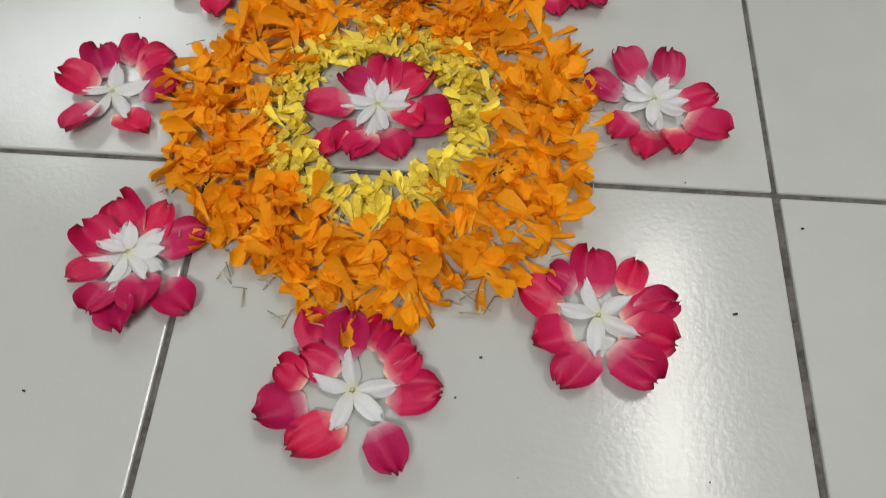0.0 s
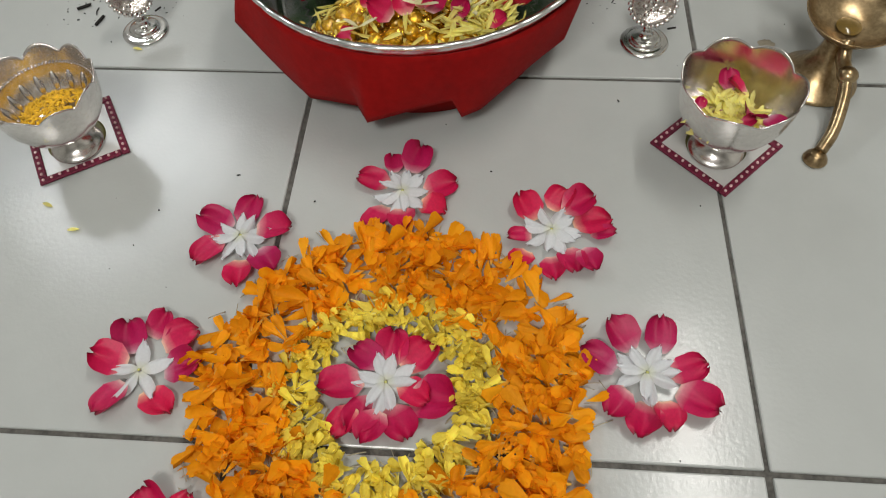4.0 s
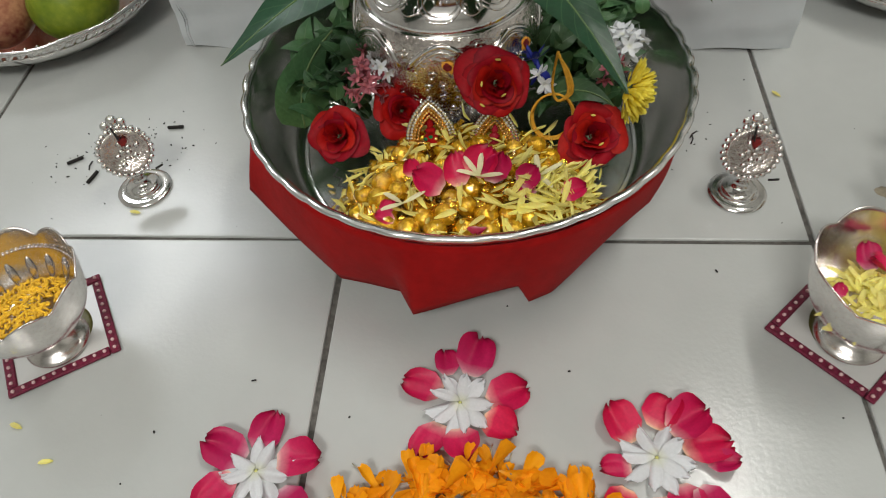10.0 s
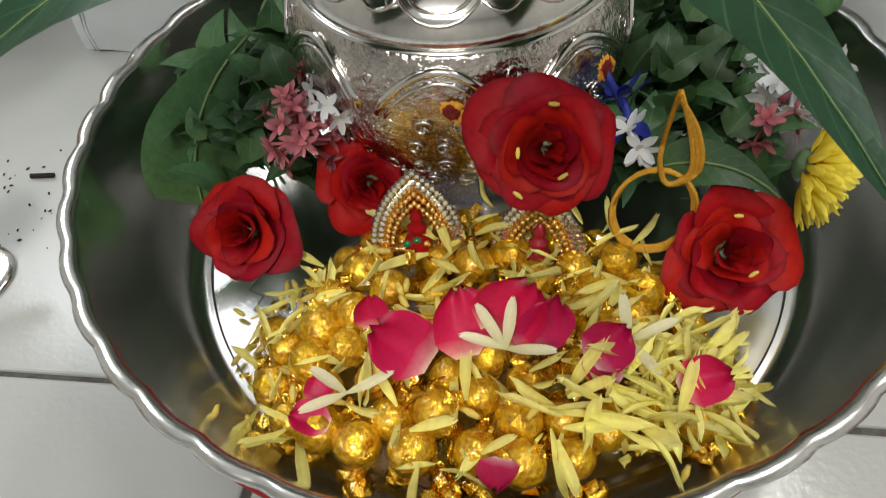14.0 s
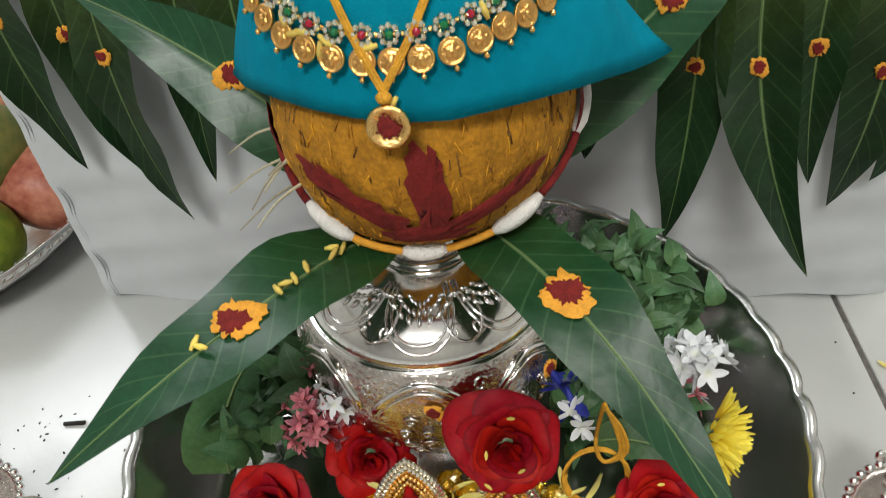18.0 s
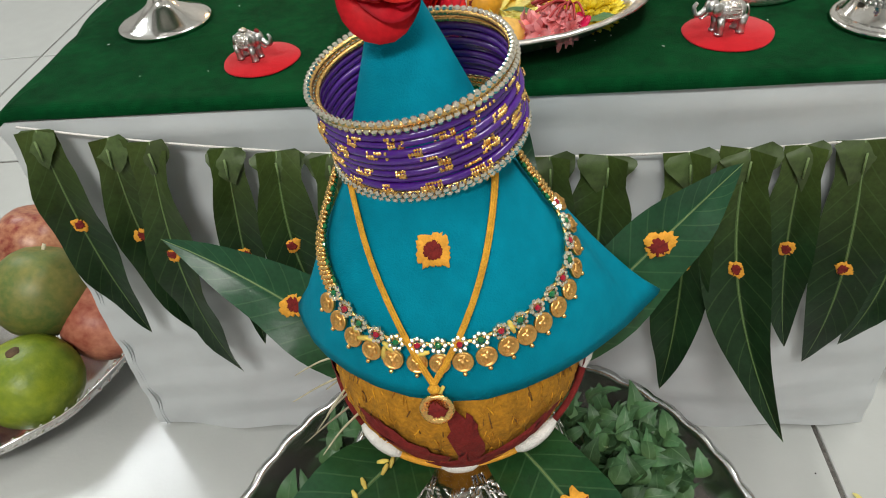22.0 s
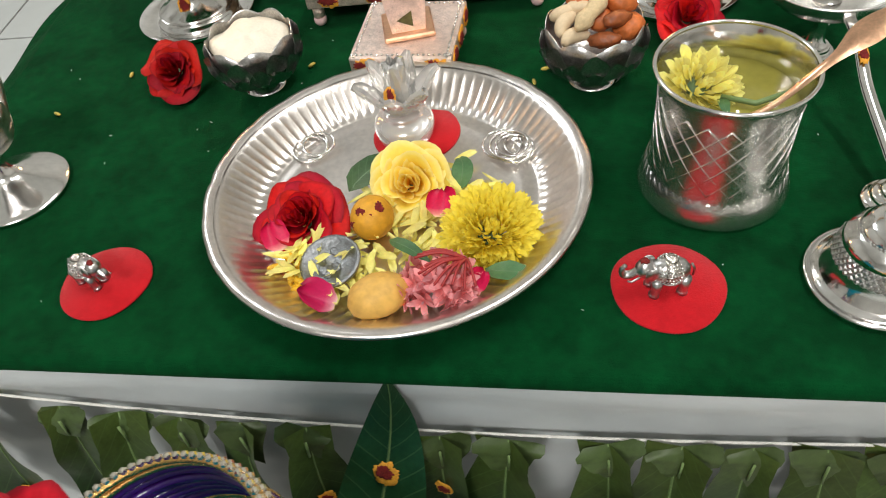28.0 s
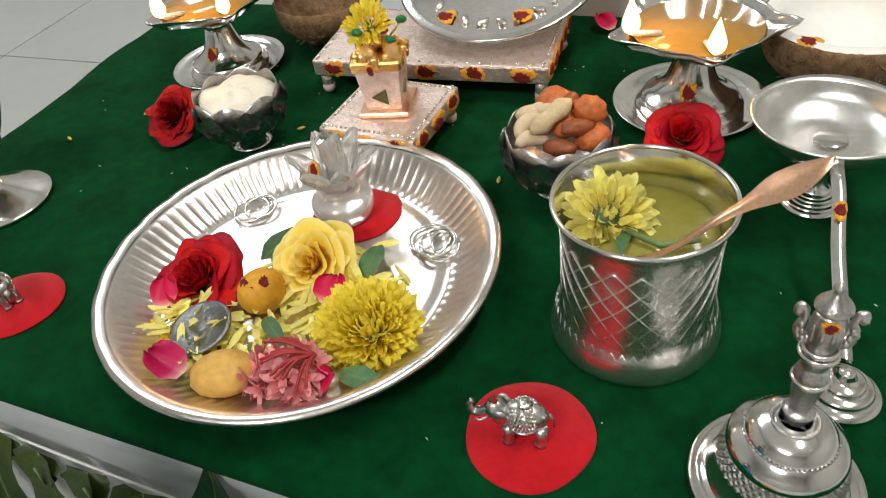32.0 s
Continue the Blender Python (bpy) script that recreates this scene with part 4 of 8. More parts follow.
def bangles():
    rr = random.Random(8)
    base = Vector((KX - 0.0015, KY + 0.010, 0.3010))
    tilt = pose(0, 0, 0, 4, -7, 0)
    stone = piece_mesh("stone", ball(0.00125, 6, 4), M_CRYSTAL, False)
    kinds = "ssppppppppss"
    z = 0.0
    for k, kind in enumerate(kinds):
        step = 0.0026 if kind == "s" else 0.0026
        m = Matrix.Translation(base) @ tilt @ Matrix.Translation((rr.uniform(-0.0007, 0.0007), rr.uniform(-0.0007, 0.0007), z))
        r = 0.0328 + rr.uniform(-0.0004, 0.0004)
        ring = [(r * math.cos(2 * math.pi * j / 56), r * math.sin(2 * math.pi * j / 56), 0) for j in range(56)]
        if kind == "s":
            ob = thing("stone_bangle", (0, 0, 0), "gold bangle set with clear crystal stones", "bangle", "bangles on the cone")
            set_thing(ob, m)
            piece_ob("band", tube(ring, 0.0011, 8, closed=True), M_GOLD, ob)
            for j in range(84):
                a = 2 * math.pi * (j + 0.5 * (k % 2)) / 84
                o = new("stone", stone)
                o.parent = ob
                w = 1.05 if k == 11 else 0.3 if k == 10 else -0.15
                o.matrix_local = Matrix.Translation(((r + 0.0013 * math.cos(w)) * math.cos(a), (r + 0.0013 * math.cos(w)) * math.sin(a), 0.0013 * math.sin(w)))
        else:
            ob = thing("glass_bangle", (0, 0, 0), "purple glass bangle with gold glitter patches", "bangle", "bangles on the cone")
            set_thing(ob, m)
            piece_ob("band", tube(ring, 0.0014, 8, closed=True), M_PURPLE, ob)
            h = Heap()
            for p in range(15):
                a0 = 2 * math.pi * (p + 0.5 * ((k // 2) % 2) + rr.uniform(-0.10, 0.10)) / 15
                if rr.random() < 0.22:
                    continue
                for j in range(rr.randint(4, 9)):
                    a = a0 + (j - 4) * 0.026
                    for w in (-0.75, 0.0, 0.75) if k % 3 else (0.15,):
                        if rr.random() < 0.2:
                            continue
                        q = r + 0.0015 * math.cos(w)
                        h.add(ball(0.00055, 4, 3, 1, 1, 1.25), Matrix.Translation((q * math.cos(a), q * math.sin(a), 0.0015 * math.sin(w) + rr.uniform(-0.0001, 0.0001))) @ Matrix.Rotation(a + rr.uniform(-0.4, 0.4), 4, "Z"))
            tagged(h.build("glitter", M_GOLD, ob, "gold glitter patches", smooth=False), kind="stuff")
        z += step


bangles()
rose((KX - 0.007, KY + 0.002, 0.3630), (-0.16, -0.72, 0.68), 0.0175, M_BRIGHTROSE, "bright red rose with rice grains on top of the cone", seed=4, count=36, seeds=6)


M_COINGOLD = material("red_gold", (0.86, 0.48, 0.15), 0.30, 1.0, var=0.2, scale=300, bump=0.3, bump_scale=900)
M_SETSTONE = material("gold_set_stone", (0.95, 0.88, 0.72), 0.12, 0.95, var=0.15, scale=300, bump=0)


def necklace():
    ob = thing("necklace", (0, 0, 0), "gold coin necklace with red and green stones on the cone", "necklace")
    keys = ((172, 0.296), (184, 0.285), (198, 0.2740), (214, 0.2660), (232, 0.2590), (250, 0.2550), (268, 0.2538), (286, 0.2552), (304, 0.2585), (321, 0.2610), (337, 0.2655), (351, 0.2730), (361, 0.2820), (368, 0.290), (376, 0.302))
    path = spline([on_cone(d, z, 0.0022) for d, z in keys], 10)
    # even spacing along the line
    lens = [0.0]
    for a, b in zip(path, path[1:]):
        lens.append(lens[-1] + (b - a).length)

    def at(q):
        t = q * lens[-1]
        for i in range(len(lens) - 1):
            if lens[i + 1] >= t:
                f = (t - lens[i]) / max(1e-9, lens[i + 1] - lens[i])
                return path[i].lerp(path[i + 1], f)
        return path[-1]
    piece_ob("cord", tube(path, 0.0008, 6), M_GOLD, ob)
    coin = piece_mesh("coin", lathe_piece([(0, 0.0011), (0.0022, 0.0010), (0.0025, 0.0009), (0.0027, 0.0012), (0.0030, 0.0011), (0.0031, 0.0006), (0.0029, 0), (0, 0)], 20), M_COINGOLD)
    relief = piece_mesh("coin_relief", lathe_piece([(0, 0.0010), (0.0005, 0.0009), (0.0008, 0.0004), (0.0013, 0.0006), (0.0016, 0.0)], 24, lambda i, a, r, z: (r * (1 + 0.26 * math.cos(5 * a) * (i > 1)), z)), M_COINGOLD)
    petals = Heap()
    for j in range(8):
        a = j * math.pi / 4
        petals.add(ball(0.00085, 6, 4), Matrix.Translation((0.00195 * math.cos(a), 0.00195 * math.sin(a), 0.0010)))
    flower = piece_mesh("stone_flower", (petals.v, petals.f, None), M_SETSTONE, False)
    gems = [piece_mesh("gem", ball(0.0010, 7, 4, 1, 1, 0.7), m_, False) for m_ in (M_RUBY, M_EMERALD)]
    drop = piece_mesh("drop_bead", ball(0.0008, 6, 4), M_GOLD)
    knob = Heap()
    for dx, dy in ((-0.0008, -0.0011), (0.0009, -0.0010), (0, 0), (-0.0009, 0.0011), (0.0008, 0.0010)):
        knob.add(ball(0.0010, 6, 4), Matrix.Translation((dx, dy, 0.0006)))
    link = piece_mesh("link", (knob.v, knob.f, None), M_GOLD)
    n = 58
    axis = Vector((KX - 0.003, KY + 0.004, 0))
    for k in range(n):
        q = (k + 0.5) / n
        p = at(q)
        d = (at(min(1, q + 0.01)) - at(max(0, q - 0.01))).normalized()
        out = Vector((p.x - axis.x, p.y - axis.y, 0.022)).normalized()
        out = (out - out.dot(d) * d).normalized()
        down = out.cross(d)
        if down.z > 0:
            down = -down
        m = Matrix((d, -down, out)).transposed().to_4x4()
        if m.determinant() < 0:
            m = Matrix((-d, -down, out)).transposed().to_4x4()
        m.translation = p
        m = m @ Matrix.Scale(1.20, 4)
        if 14 <= k <= 48:
            if k % 2:
                continue
            for top, place, rest in ((flower, (0, 0, 0.0), ((gems[(k // 2) % 2], (0, 0, 0.0014)),)), (coin, (0, -0.0056, -0.0002), ((relief, (0, 0, 0.0011)), (drop, (0, -0.0038, 0.0006))))):
                base = new(top.name.split(".")[0], top)
                base.parent = ob
                base.matrix_local = m @ Matrix.Translation(place)
                for me, off in rest:
                    o = new(me.name.split(".")[0], me)
                    o.parent = base
                    o.matrix_local = Matrix.Translation(off)
        else:
            for du in (-0.25, 0.25):
                o = new("link", link)
                o.parent = ob
                o.matrix_local = Matrix.Translation(at(q + du / n) - p) @ m @ Matrix.Diagonal((0.80, 1.35, 1.3, 1))
            if k % 2:
                o = new("gem", gems[1])
                o.parent = ob
                o.matrix_local = m @ Matrix.Translation((0, 0.0020, 0.0008))
    th = thing("thread_pendant", (0, 0, 0), "turmeric-dyed thread with a round gold pendant", "pendant")
    low = Vector((-0.0795, 0.3440, 0.2372))

    def taut(x, z, lift):
        lo, hi = 195.0, 345.0
        for _ in range(24):
            d = (lo + hi) / 2
            if on_cone(d, z, lift).x < x:
                lo = d
            else:
                hi = d
        return on_cone(lo, z, lift)
    for d, bend in ((200, 1.42), (340, 1.8)):
        top = on_cone(d, 0.304, 0.0012)
        for s in (0, 1, 2):
            pts = [taut(top.x + (low.x - top.x) * t ** bend + 0.0007 * (s - 1), 0.304 - 0.0625 * t, 0.0014 + 0.0003 * (s == 1) + 0.0034 * t * t) for t in [j / 9 for j in range(10)]]
            piece_ob("thread", tube(spline(pts + [low + Vector((0.0004 * s, 0, 0.003))], 3), 0.00052, 6), M_THREAD, th, "yellow twisted thread")
    piece_ob("knot", ball(0.0018, 8, 6, 1.3, 1, 1), M_THREAD, th).location = low + Vector((0, 0, 0.003))
    pd = piece_ob("pendant_disc", lathe_piece([(0, 0.0012), (0.0043, 0.0012), (0.0050, 0.0018), (0.0058, 0.0014), (0.0062, 0.0005), (0.0055, -0.0004), (0, -0.0004)], 28), M_GOLD, th)
    pd.matrix_local = facing(low + Vector((0.0005, -0.002, -0.0045)), (0.0, -1, 0.30))
    k2 = piece_ob("kumkum_dot", blot(0.0029, 9, 0.15), M_KUM, th, "dark red kumkum dot")
    k2.matrix_local = facing(low + Vector((0.0005, -0.0036, -0.0040)), (0.0, -1, 0.30))
    h = Heap()
    rr = random.Random(3)
    for d, z in ((232, 0.2565), (240, 0.2545), (248, 0.253), (262, 0.2515), (236, 0.2535), (300, 0.2575), (246, 0.2505), (268, 0.2375)):
        h.add(ball(0.0015, 6, 5, 0.7, 2.0, 0.7), facing(on_cone(d, z, 0.003), (math.cos(radians(d)), math.sin(radians(d)), 0.5), rr.uniform(0, 3)))
    tagged(h.build("rice_grains", M_GRAIN), "turmeric-yellow rice grains on the cloth", "rice", kind="stuff")


def piece_of(bm):
    bm.verts.ensure_lookup_table()
    bm.verts.index_update()
    out = ([tuple(v.co) for v in bm.verts], [tuple(v.index for v in f.verts) for f in bm.faces], None)
    bm.free()
    return out


def lathe_piece(prof, n=24, wob=None):
    return piece_of(lathe(prof, n, wob))


necklace()

# ---- mango leaves in the mouth of the pot ----
L_FRONT = "glossy green mango leaf with a turmeric dot under the coconut"
ml = mango_leaf((-0.086, 0.392, 0.160), (-0.129, 0.330, 0.1745), (-0.183, 0.2825, 0.1545), 0.044, (-0.25, -0.35, 1), L_FRONT, M_LEAF, 0.53, 1, rdot=0.0076, fold=0.10)
mr = mango_leaf((-0.066, 0.392, 0.160), (-0.028, 0.333, 0.171), (0.0115, 0.2665, 0.148), 0.042, (0.25, -0.35, 1), L_FRONT, M_LEAF, 0.47, 2, rdot=0.0082, fold=0.10)
L_UP = "green mango leaf sticking out sideways from the pot"
mango_leaf((-0.095, 0.400, 0.163), (-0.150, 0.419, 0.2085), (-0.2076, 0.4354, 0.2374), 0.041, (-0.35, -0.75, 0.75), L_UP, M_LEAF, 0.5, 3, rdot=0.0055)
mango_leaf((-0.058, 0.402, 0.163), (0.007, 0.430, 0.2205), (0.0476, 0.4501, 0.2517), 0.044, (0.45, -0.75, 0.6), L_UP, M_LEAF, 0.55, 4, rdot=0.0062)
mango_leaf((-0.074, 0.412, 0.163), (-0.054, 0.478, 0.215), (-0.047, 0.500, 0.266), 0.042, (0.1, -0.8, 0.5), "green mango leaf standing up behind the cone", M_LEAF, 0.55, 5, rdot=0.0052)
h = Heap()
for k, v in enumerate((0.22, 0.26, 0.30, 0.34, 0.37, 0.42, 0.45, 0.62, 0.64, 0.24, 0.20)):
    rr = random.Random(k)
    p = leaf_line((-0.086, 0.392, 0.160), (-0.129, 0.330, 0.1745), (-0.183, 0.2825, 0.1545), v)
    h.add(ball(0.0015, 6, 5, 0.75, 2.1, 0.6), facing(p + Vector((rr.uniform(-0.002, 0.004), rr.uniform(-0.002, 0.003), 0.0022)), (-0.25, -0.3, 1), rr.uniform(0, 3)))
tagged(h.build("rice_grains", M_GRAIN), "turmeric-yellow rice grains on a mango leaf", "rice", kind="stuff")


M_FOLD = material("leaf_underside", (0.046, 0.072, 0.020), 0.5, var=0.3, scale=60, bump=0.3, bump_scale=200, objvar=0.25)


# ---- garland of hanging leaves on the front of the altar ----
def garland():
    def front(x):
        return 0.5085 - 0.0265 * (x + 0.314) - 0.004

    def string_z(x):
        return 0.2295 + 0.31 * (x - 0.02) ** 2
    st = thing("garland_string", (0, 0, 0), "thin white string across the altar front", "string")
    piece_ob("string", tube([(x, front(x) - 0.001, string_z(x)) for x in [-0.300 + 0.0152 * k for k in range(33)]], 0.0007, 5), M_COTTON, st)
    rr = random.Random(21)
    # place along the string, tip offset sideways, tip height, width, how far it curls forward
    rows = ((-0.288, 0.012, 0.118, 0.029, 0), (-0.252, 0.016, 0.098, 0.025, 0), (-0.231, 0.006, 0.084, 0.028, 0), (-0.193, -0.010, 0.112, 0.024, 0), (-0.167, 0.012, 0.125, 0.031, 0), (-0.140, 0.004, 0.118, 0.027, 0), (-0.114, -0.005, 0.11, 0.026, 0), (-0.086, 0.004, 0.125, 0.028, 0),
            (-0.030, 0.004, 0.150, 0.030, 0), (-0.002, -0.006, 0.120, 0.036, 0), (0.037, 0.000, 0.066, 0.033, 0), (0.065, 0.022, 0.094, 0.036, 1), (0.091, 0.014, 0.100, 0.027, 0), (0.117, 0.003, 0.082, 0.034, 0), (0.141, -0.006, 0.100, 0.030, 0), (0.166, 0.004, 0.105, 0.032, 0))
    for k, (x, dx, tz, w, fwd) in enumerate(rows):
        w *= 1.08
        gy = front(x)
        gz = string_z(x)
        out = 0.010 + 0.010 * rr.random()
        tw = rr.uniform(-0.55, 0.55)
        ln = gz - tz
        root = (x, gy - 0.004, gz + 0.002)
        mid = (x + dx * 0.2 + rr.uniform(-0.006, 0.006), gy - out - 0.020 * fwd, gz - ln * 0.50)
        tip = (x + dx, gy - 0.006 - 0.068 * fwd - 0.010 * rr.random(), tz)
        ob = mango_leaf(root, mid, tip, w, (tw, -1, 0.08), "dark green mango leaf hanging in a garland with a tilak dot", M_OLDLEAF, rr.uniform(0.36, 0.48), 50 + k, group="garland leaves", rdot=0.0040, wave=rr.uniform(0.05, 0.13), fold=rr.uniform(0.1, 0.5))
        piece_ob("folded_end", leaf_piece((0, 0, 0), (rr.uniform(-0.002, 0.002), -0.0045, -0.010), (rr.uniform(-0.004, 0.004), -0.005, -rr.uniform(0.018, 0.030)), w * rr.uniform(0.75, 0.95), (rr.uniform(-0.2, 0.2), -1, 0.1), 0.05, 0.06, k, 8, 6, 0.42, True), M_FOLD, ob, "folded-over leaf end")
        piece_ob("stalk_pin", tube([(0, -0.0052, -0.004), (rr.uniform(-0.001, 0.001), -0.0062, -0.015)], 0.0006, 5), M_RIB, ob, "pale stalk pinned through")


garland()

# ---- flower pattern on the floor ----
def wedge_petal(length, width, seed, nu=6, nv=6):
    """A crumpled ray petal: a narrow base, creased lengthwise, widening to a blunt toothed end."""
    r = random.Random(seed)
    ph, twist, bend, roll_, fold, side = r.uniform(0, 6), r.uniform(-0.9, 0.9), r.uniform(-0.10, 0.32), r.uniform(-0.5, 0.7), r.uniform(0.1, 0.55), r.uniform(-0.25, 0.25)

    def fn(u, v):
        w = (0.10 + 0.90 * min(1.0, v / 0.86) ** 1.15) if v < 0.86 else 1.0 - 1.7 * (v - 0.86)
        x = u * w * width / 2
        z = width * (fold * (abs(u - side) ** 1.4) * w + 0.09 * math.sin(7.5 * u + ph + 2 * v) * w) + roll_ * width * 0.35 * u * u * v
        a = twist * (v - 0.3)
        x, z = x * math.cos(a) - z * math.sin(a), x * math.sin(a) + z * math.cos(a)
        tooth = 0.035 * math.sin(9 * u + ph) if v > 0.95 else 0.0
        return x + side * width * v * v, length * (v + tooth - 0.07 * u * u * v), z + bend * length * v * v + 0.03 * length * math.sin(5 * v + ph)
    return sheet(nu, nv, fn)


CRX, CRY = -0.060, 0.033


def petal_ring():
    ring = thing("marigold_ring", (CRX, CRY, 0), "wide ring of loose orange marigold petals on the tiles", "flower rangoli")
    kinds = [piece_mesh("petal", wedge_petal(0.0185 + 0.0014 * (k % 4), 0.0094 + 0.0012 * (k % 4), 300 + k), M_ORANGE) for k in range(16)]
    pieces = [wedge_petal(0.0165 + 0.001 * (k % 3), 0.0082 + 0.0009 * (k % 3), 330 + k, 5, 5) for k in range(12)]
    rr = random.Random(11)
    heap = Heap()
    for k in range(1020):
        a = rr.uniform(0, 2 * math.pi)
        q = math.sqrt(rr.uniform(0.068 ** 2, 0.113 ** 2)) + 0.0045 * math.sin(7 * a) * rr.random()
        lev = k / 1020
        m = pose(q * math.cos(a), q * math.sin(a), 0.0012 + 0.0070 * lev * rr.uniform(0.6, 1.0), rr.gauss(3, 15), rr.gauss(0, 22), rr.uniform(0, 360)) @ Matrix.Diagonal((rr.uniform(0.65, 1.1), rr.uniform(0.8, 1.08), 1, 1))
        if k < 720:
            heap.add(pieces[k % 12], m)
        else:
            o = new("petal", kinds[k % 16])
            o.parent = ring
            o.matrix_local = m
    tagged(heap.build("petal_bed", M_ORANGE, ring), kind="stuff")
    lone = new("petal", kinds[2])
    lone.parent = ring
    lone.matrix_local = pose(0.028, -0.115, 0.002, 0, 5, 20)

    inner = thing("yellow_petal_ring", (-0.063, 0.033, 0), "ring of loose yellow chrysanthemum petals inside the marigold ring", "flower rangoli")
    kinds = [piece_mesh("petal", wedge_petal(0.0140 + 0.001 * (k % 4), 0.0060 + 0.0008 * (k % 3), 400 + k, 5, 6), M_YELLOW) for k in range(12)]
    bed = Heap()
    for k in range(440):
        a = rr.uniform(0, 2 * math.pi)
        q = math.sqrt(rr.uniform(0.043 ** 2, 0.066 ** 2))
        turn = math.degrees(a) + 90 + rr.gauss(0, 45) if rr.random() < 0.55 else rr.uniform(0, 360)
        m = pose(q * math.cos(a), q * math.sin(a), 0.0013 + 0.0045 * rr.random(), rr.gauss(4, 16), rr.gauss(0, 26), turn) @ Matrix.Diagonal((rr.uniform(0.7, 1.1), rr.uniform(0.8, 1.1), 1, 1)) @ Matrix.Translation((0, -0.007, 0))
        if k < 150:
            bed.add(wedge_petal(0.0140, 0.0066, 430 + k % 9, 4, 5), m)
            continue
        o = new("petal", kinds[k % 12])
        o.parent = inner
        o.matrix_local = m
    tagged(bed.build("petal_bed", M_YELLOW, inner), kind="stuff")
    h = Heap()
    for k in range(420):
        a = rr.uniform(0, 2 * math.pi)
        q = rr.choice((rr.uniform(0.036, 0.075), rr.uniform(0.062, 0.078), rr.uniform(0.105, 0.126)))
        p = Vector((CRX + q * math.cos(a), CRY + q * math.sin(a), 0.001 + 0.003 * rr.random()))
        d = Vector((rr.uniform(-1, 1), rr.uniform(-1, 1), rr.uniform(0, 0.3))).normalized() * rr.uniform(0.003, 0.007)
        h.add(tube([p - d, p + Vector((0, 0, 0.0006)), p + d], rr.uniform(0.0002, 0.0005), 4), Matrix())
    tagged(h.build("petal_stems", M_DRY), "dry pale petal bases scattered among the rings", "petal bits", kind="stuff")


petal_ring()

JASMINE = [piece_mesh("petal", petal(0.0176, 0.0086, -0.40 + 0.22 * (k % 3), 0.05 + 0.07 * (k % 2), 0.62, 500 + k, 6, 8, -0.10, 1.0, 0.34), M_WHITEFL) for k in range(4)]
M_CENTRE = material("flower_eye", (0.60, 0.60, 0.20), 0.6, var=0.1)
ROSEP = [piece_mesh("petal", petal(0.0235, 0.0200 + 0.002 * (k % 3), 0.18 + 0.07 * (k % 3), 0.08 + 0.06 * (k % 2), 0.58, 520 + k, 9, 10, -0.03 * (k % 2), 0.75, 0.40), M_PETAL) for k in range(8)]


def floor_flower(cx, cy, spots, seed, spin, label="white jasmine flower ringed by pink rose petals on the tiles", z=0.0, double=False):
    """spots: the ring's petals as (x, y, size) from the centre in millimetres."""
    ob = thing("petal_flower", (cx, cy, z), label, "flower", "petal flowers")
    rr = random.Random(seed)
    for k, spot in enumerate(spots):
        x, y = spot[0], spot[1]
        size = spot[2] if len(spot) > 2 else 1.0
        o = new("petal", ROSEP[(k * 3 + seed) % 8])
        o.parent = ob
        a = math.atan2(y, x) - math.pi / 2 + rr.uniform(-0.35, 0.35)
        d = Vector((x, y, 0)) * 0.00095
        o.matrix_local = Matrix.Translation((d.x, d.y, 0.0012 + 0.0016 * (k % 3))) @ Matrix.Rotation(a, 4, "Z") @ Matrix.Rotation(rr.uniform(-0.05, 0.08), 4, "X") @ Matrix.Rotation(rr.uniform(-0.15, 0.15), 4, "Y") @ Matrix.Diagonal((size * 0.95, size * 0.98, size, 1)) @ Matrix.Translation((0, -0.0118, 0))
    for rep in range(2 if double else 1):
        for k in range(5):
            o = new("petal", JASMINE[(k + seed) % 4])
            tagged(o, "white jasmine petal")
            o.parent = ob
            o.matrix_local = Matrix.Rotation(radians(spin + 72 * k + 36 * rep + rr.uniform(-14, 14)), 4, "Z") @ Matrix.Translation((0.0008, 0.0012, 0.0058 + 0.002 * rep)) @ Matrix.Rotation(radians(-6), 4, "X") @ Matrix.Rotation(radians(14), 4, "Y") @ Matrix.Scale(1.0 - 0.12 * rep, 4)
    e = piece_ob("eye", ball(0.0011, 6, 4, 1, 1, 0.6), M_CENTRE, ob, "pale yellow eye")
    e.location = (0, 0, 0.0068)
    return ob


floor_flower(-0.213, 0.039, ((3, 34, 0.8), (-13, 24), (-22, 7), (19, 25), (26, 4, 0.95), (-13, -19), (15, -19)), 1, 10)
floor_flower(-0.177, -0.060, ((-9, 23), (-20, 8, 0.95), (-18, -11, 0.9), (10, 20), (25, 10, 1.1), (2, -33, 0.95), (27, -22), (11, -20), (-7, -26, 0.8)), 2, 40, double=True)
floor_flower(-0.058, -0.121, ((-22, 29), (-18, 13, 0.9), (-5, 27), (9, 30, 0.7), (17, 23, 0.7), (-31, 5, 0.7), (-33, -11), (-14, -23, 1.15), (19, -26, 1.0), (29, 1, 1.1), (23, 14, 0.8)), 3, 5)
floor_flower(0.054, -0.077, ((-2, 25, 1.1), (-29, 7), (-19, 17, 0.7), (-22, -12, 0.9), (-11, -27, 1.1), (17, 22, 0.8), (25, 4, 1.1), (24, -10, 1.1), (16, -25, 1.1), (30, 8, 0.9)), 4, 20)
floor_flower(0.088, 0.053, ((-14, 27), (10, 28, 1.05), (-29, 8), (27, 4), (29, -16, 1.05), (-19, -19, 0.85), (-3, -29), (11, -26, 0.8)), 5, 55, double=True)
floor_flower(-0.068, 0.180, ((-23, 13), (-9, 27, 0.65), (9, 31, 1.05), (27, 8), (23, -12, 0.85), (2, -25, 0.85), (-16, -22)), 6, 25, double=True)
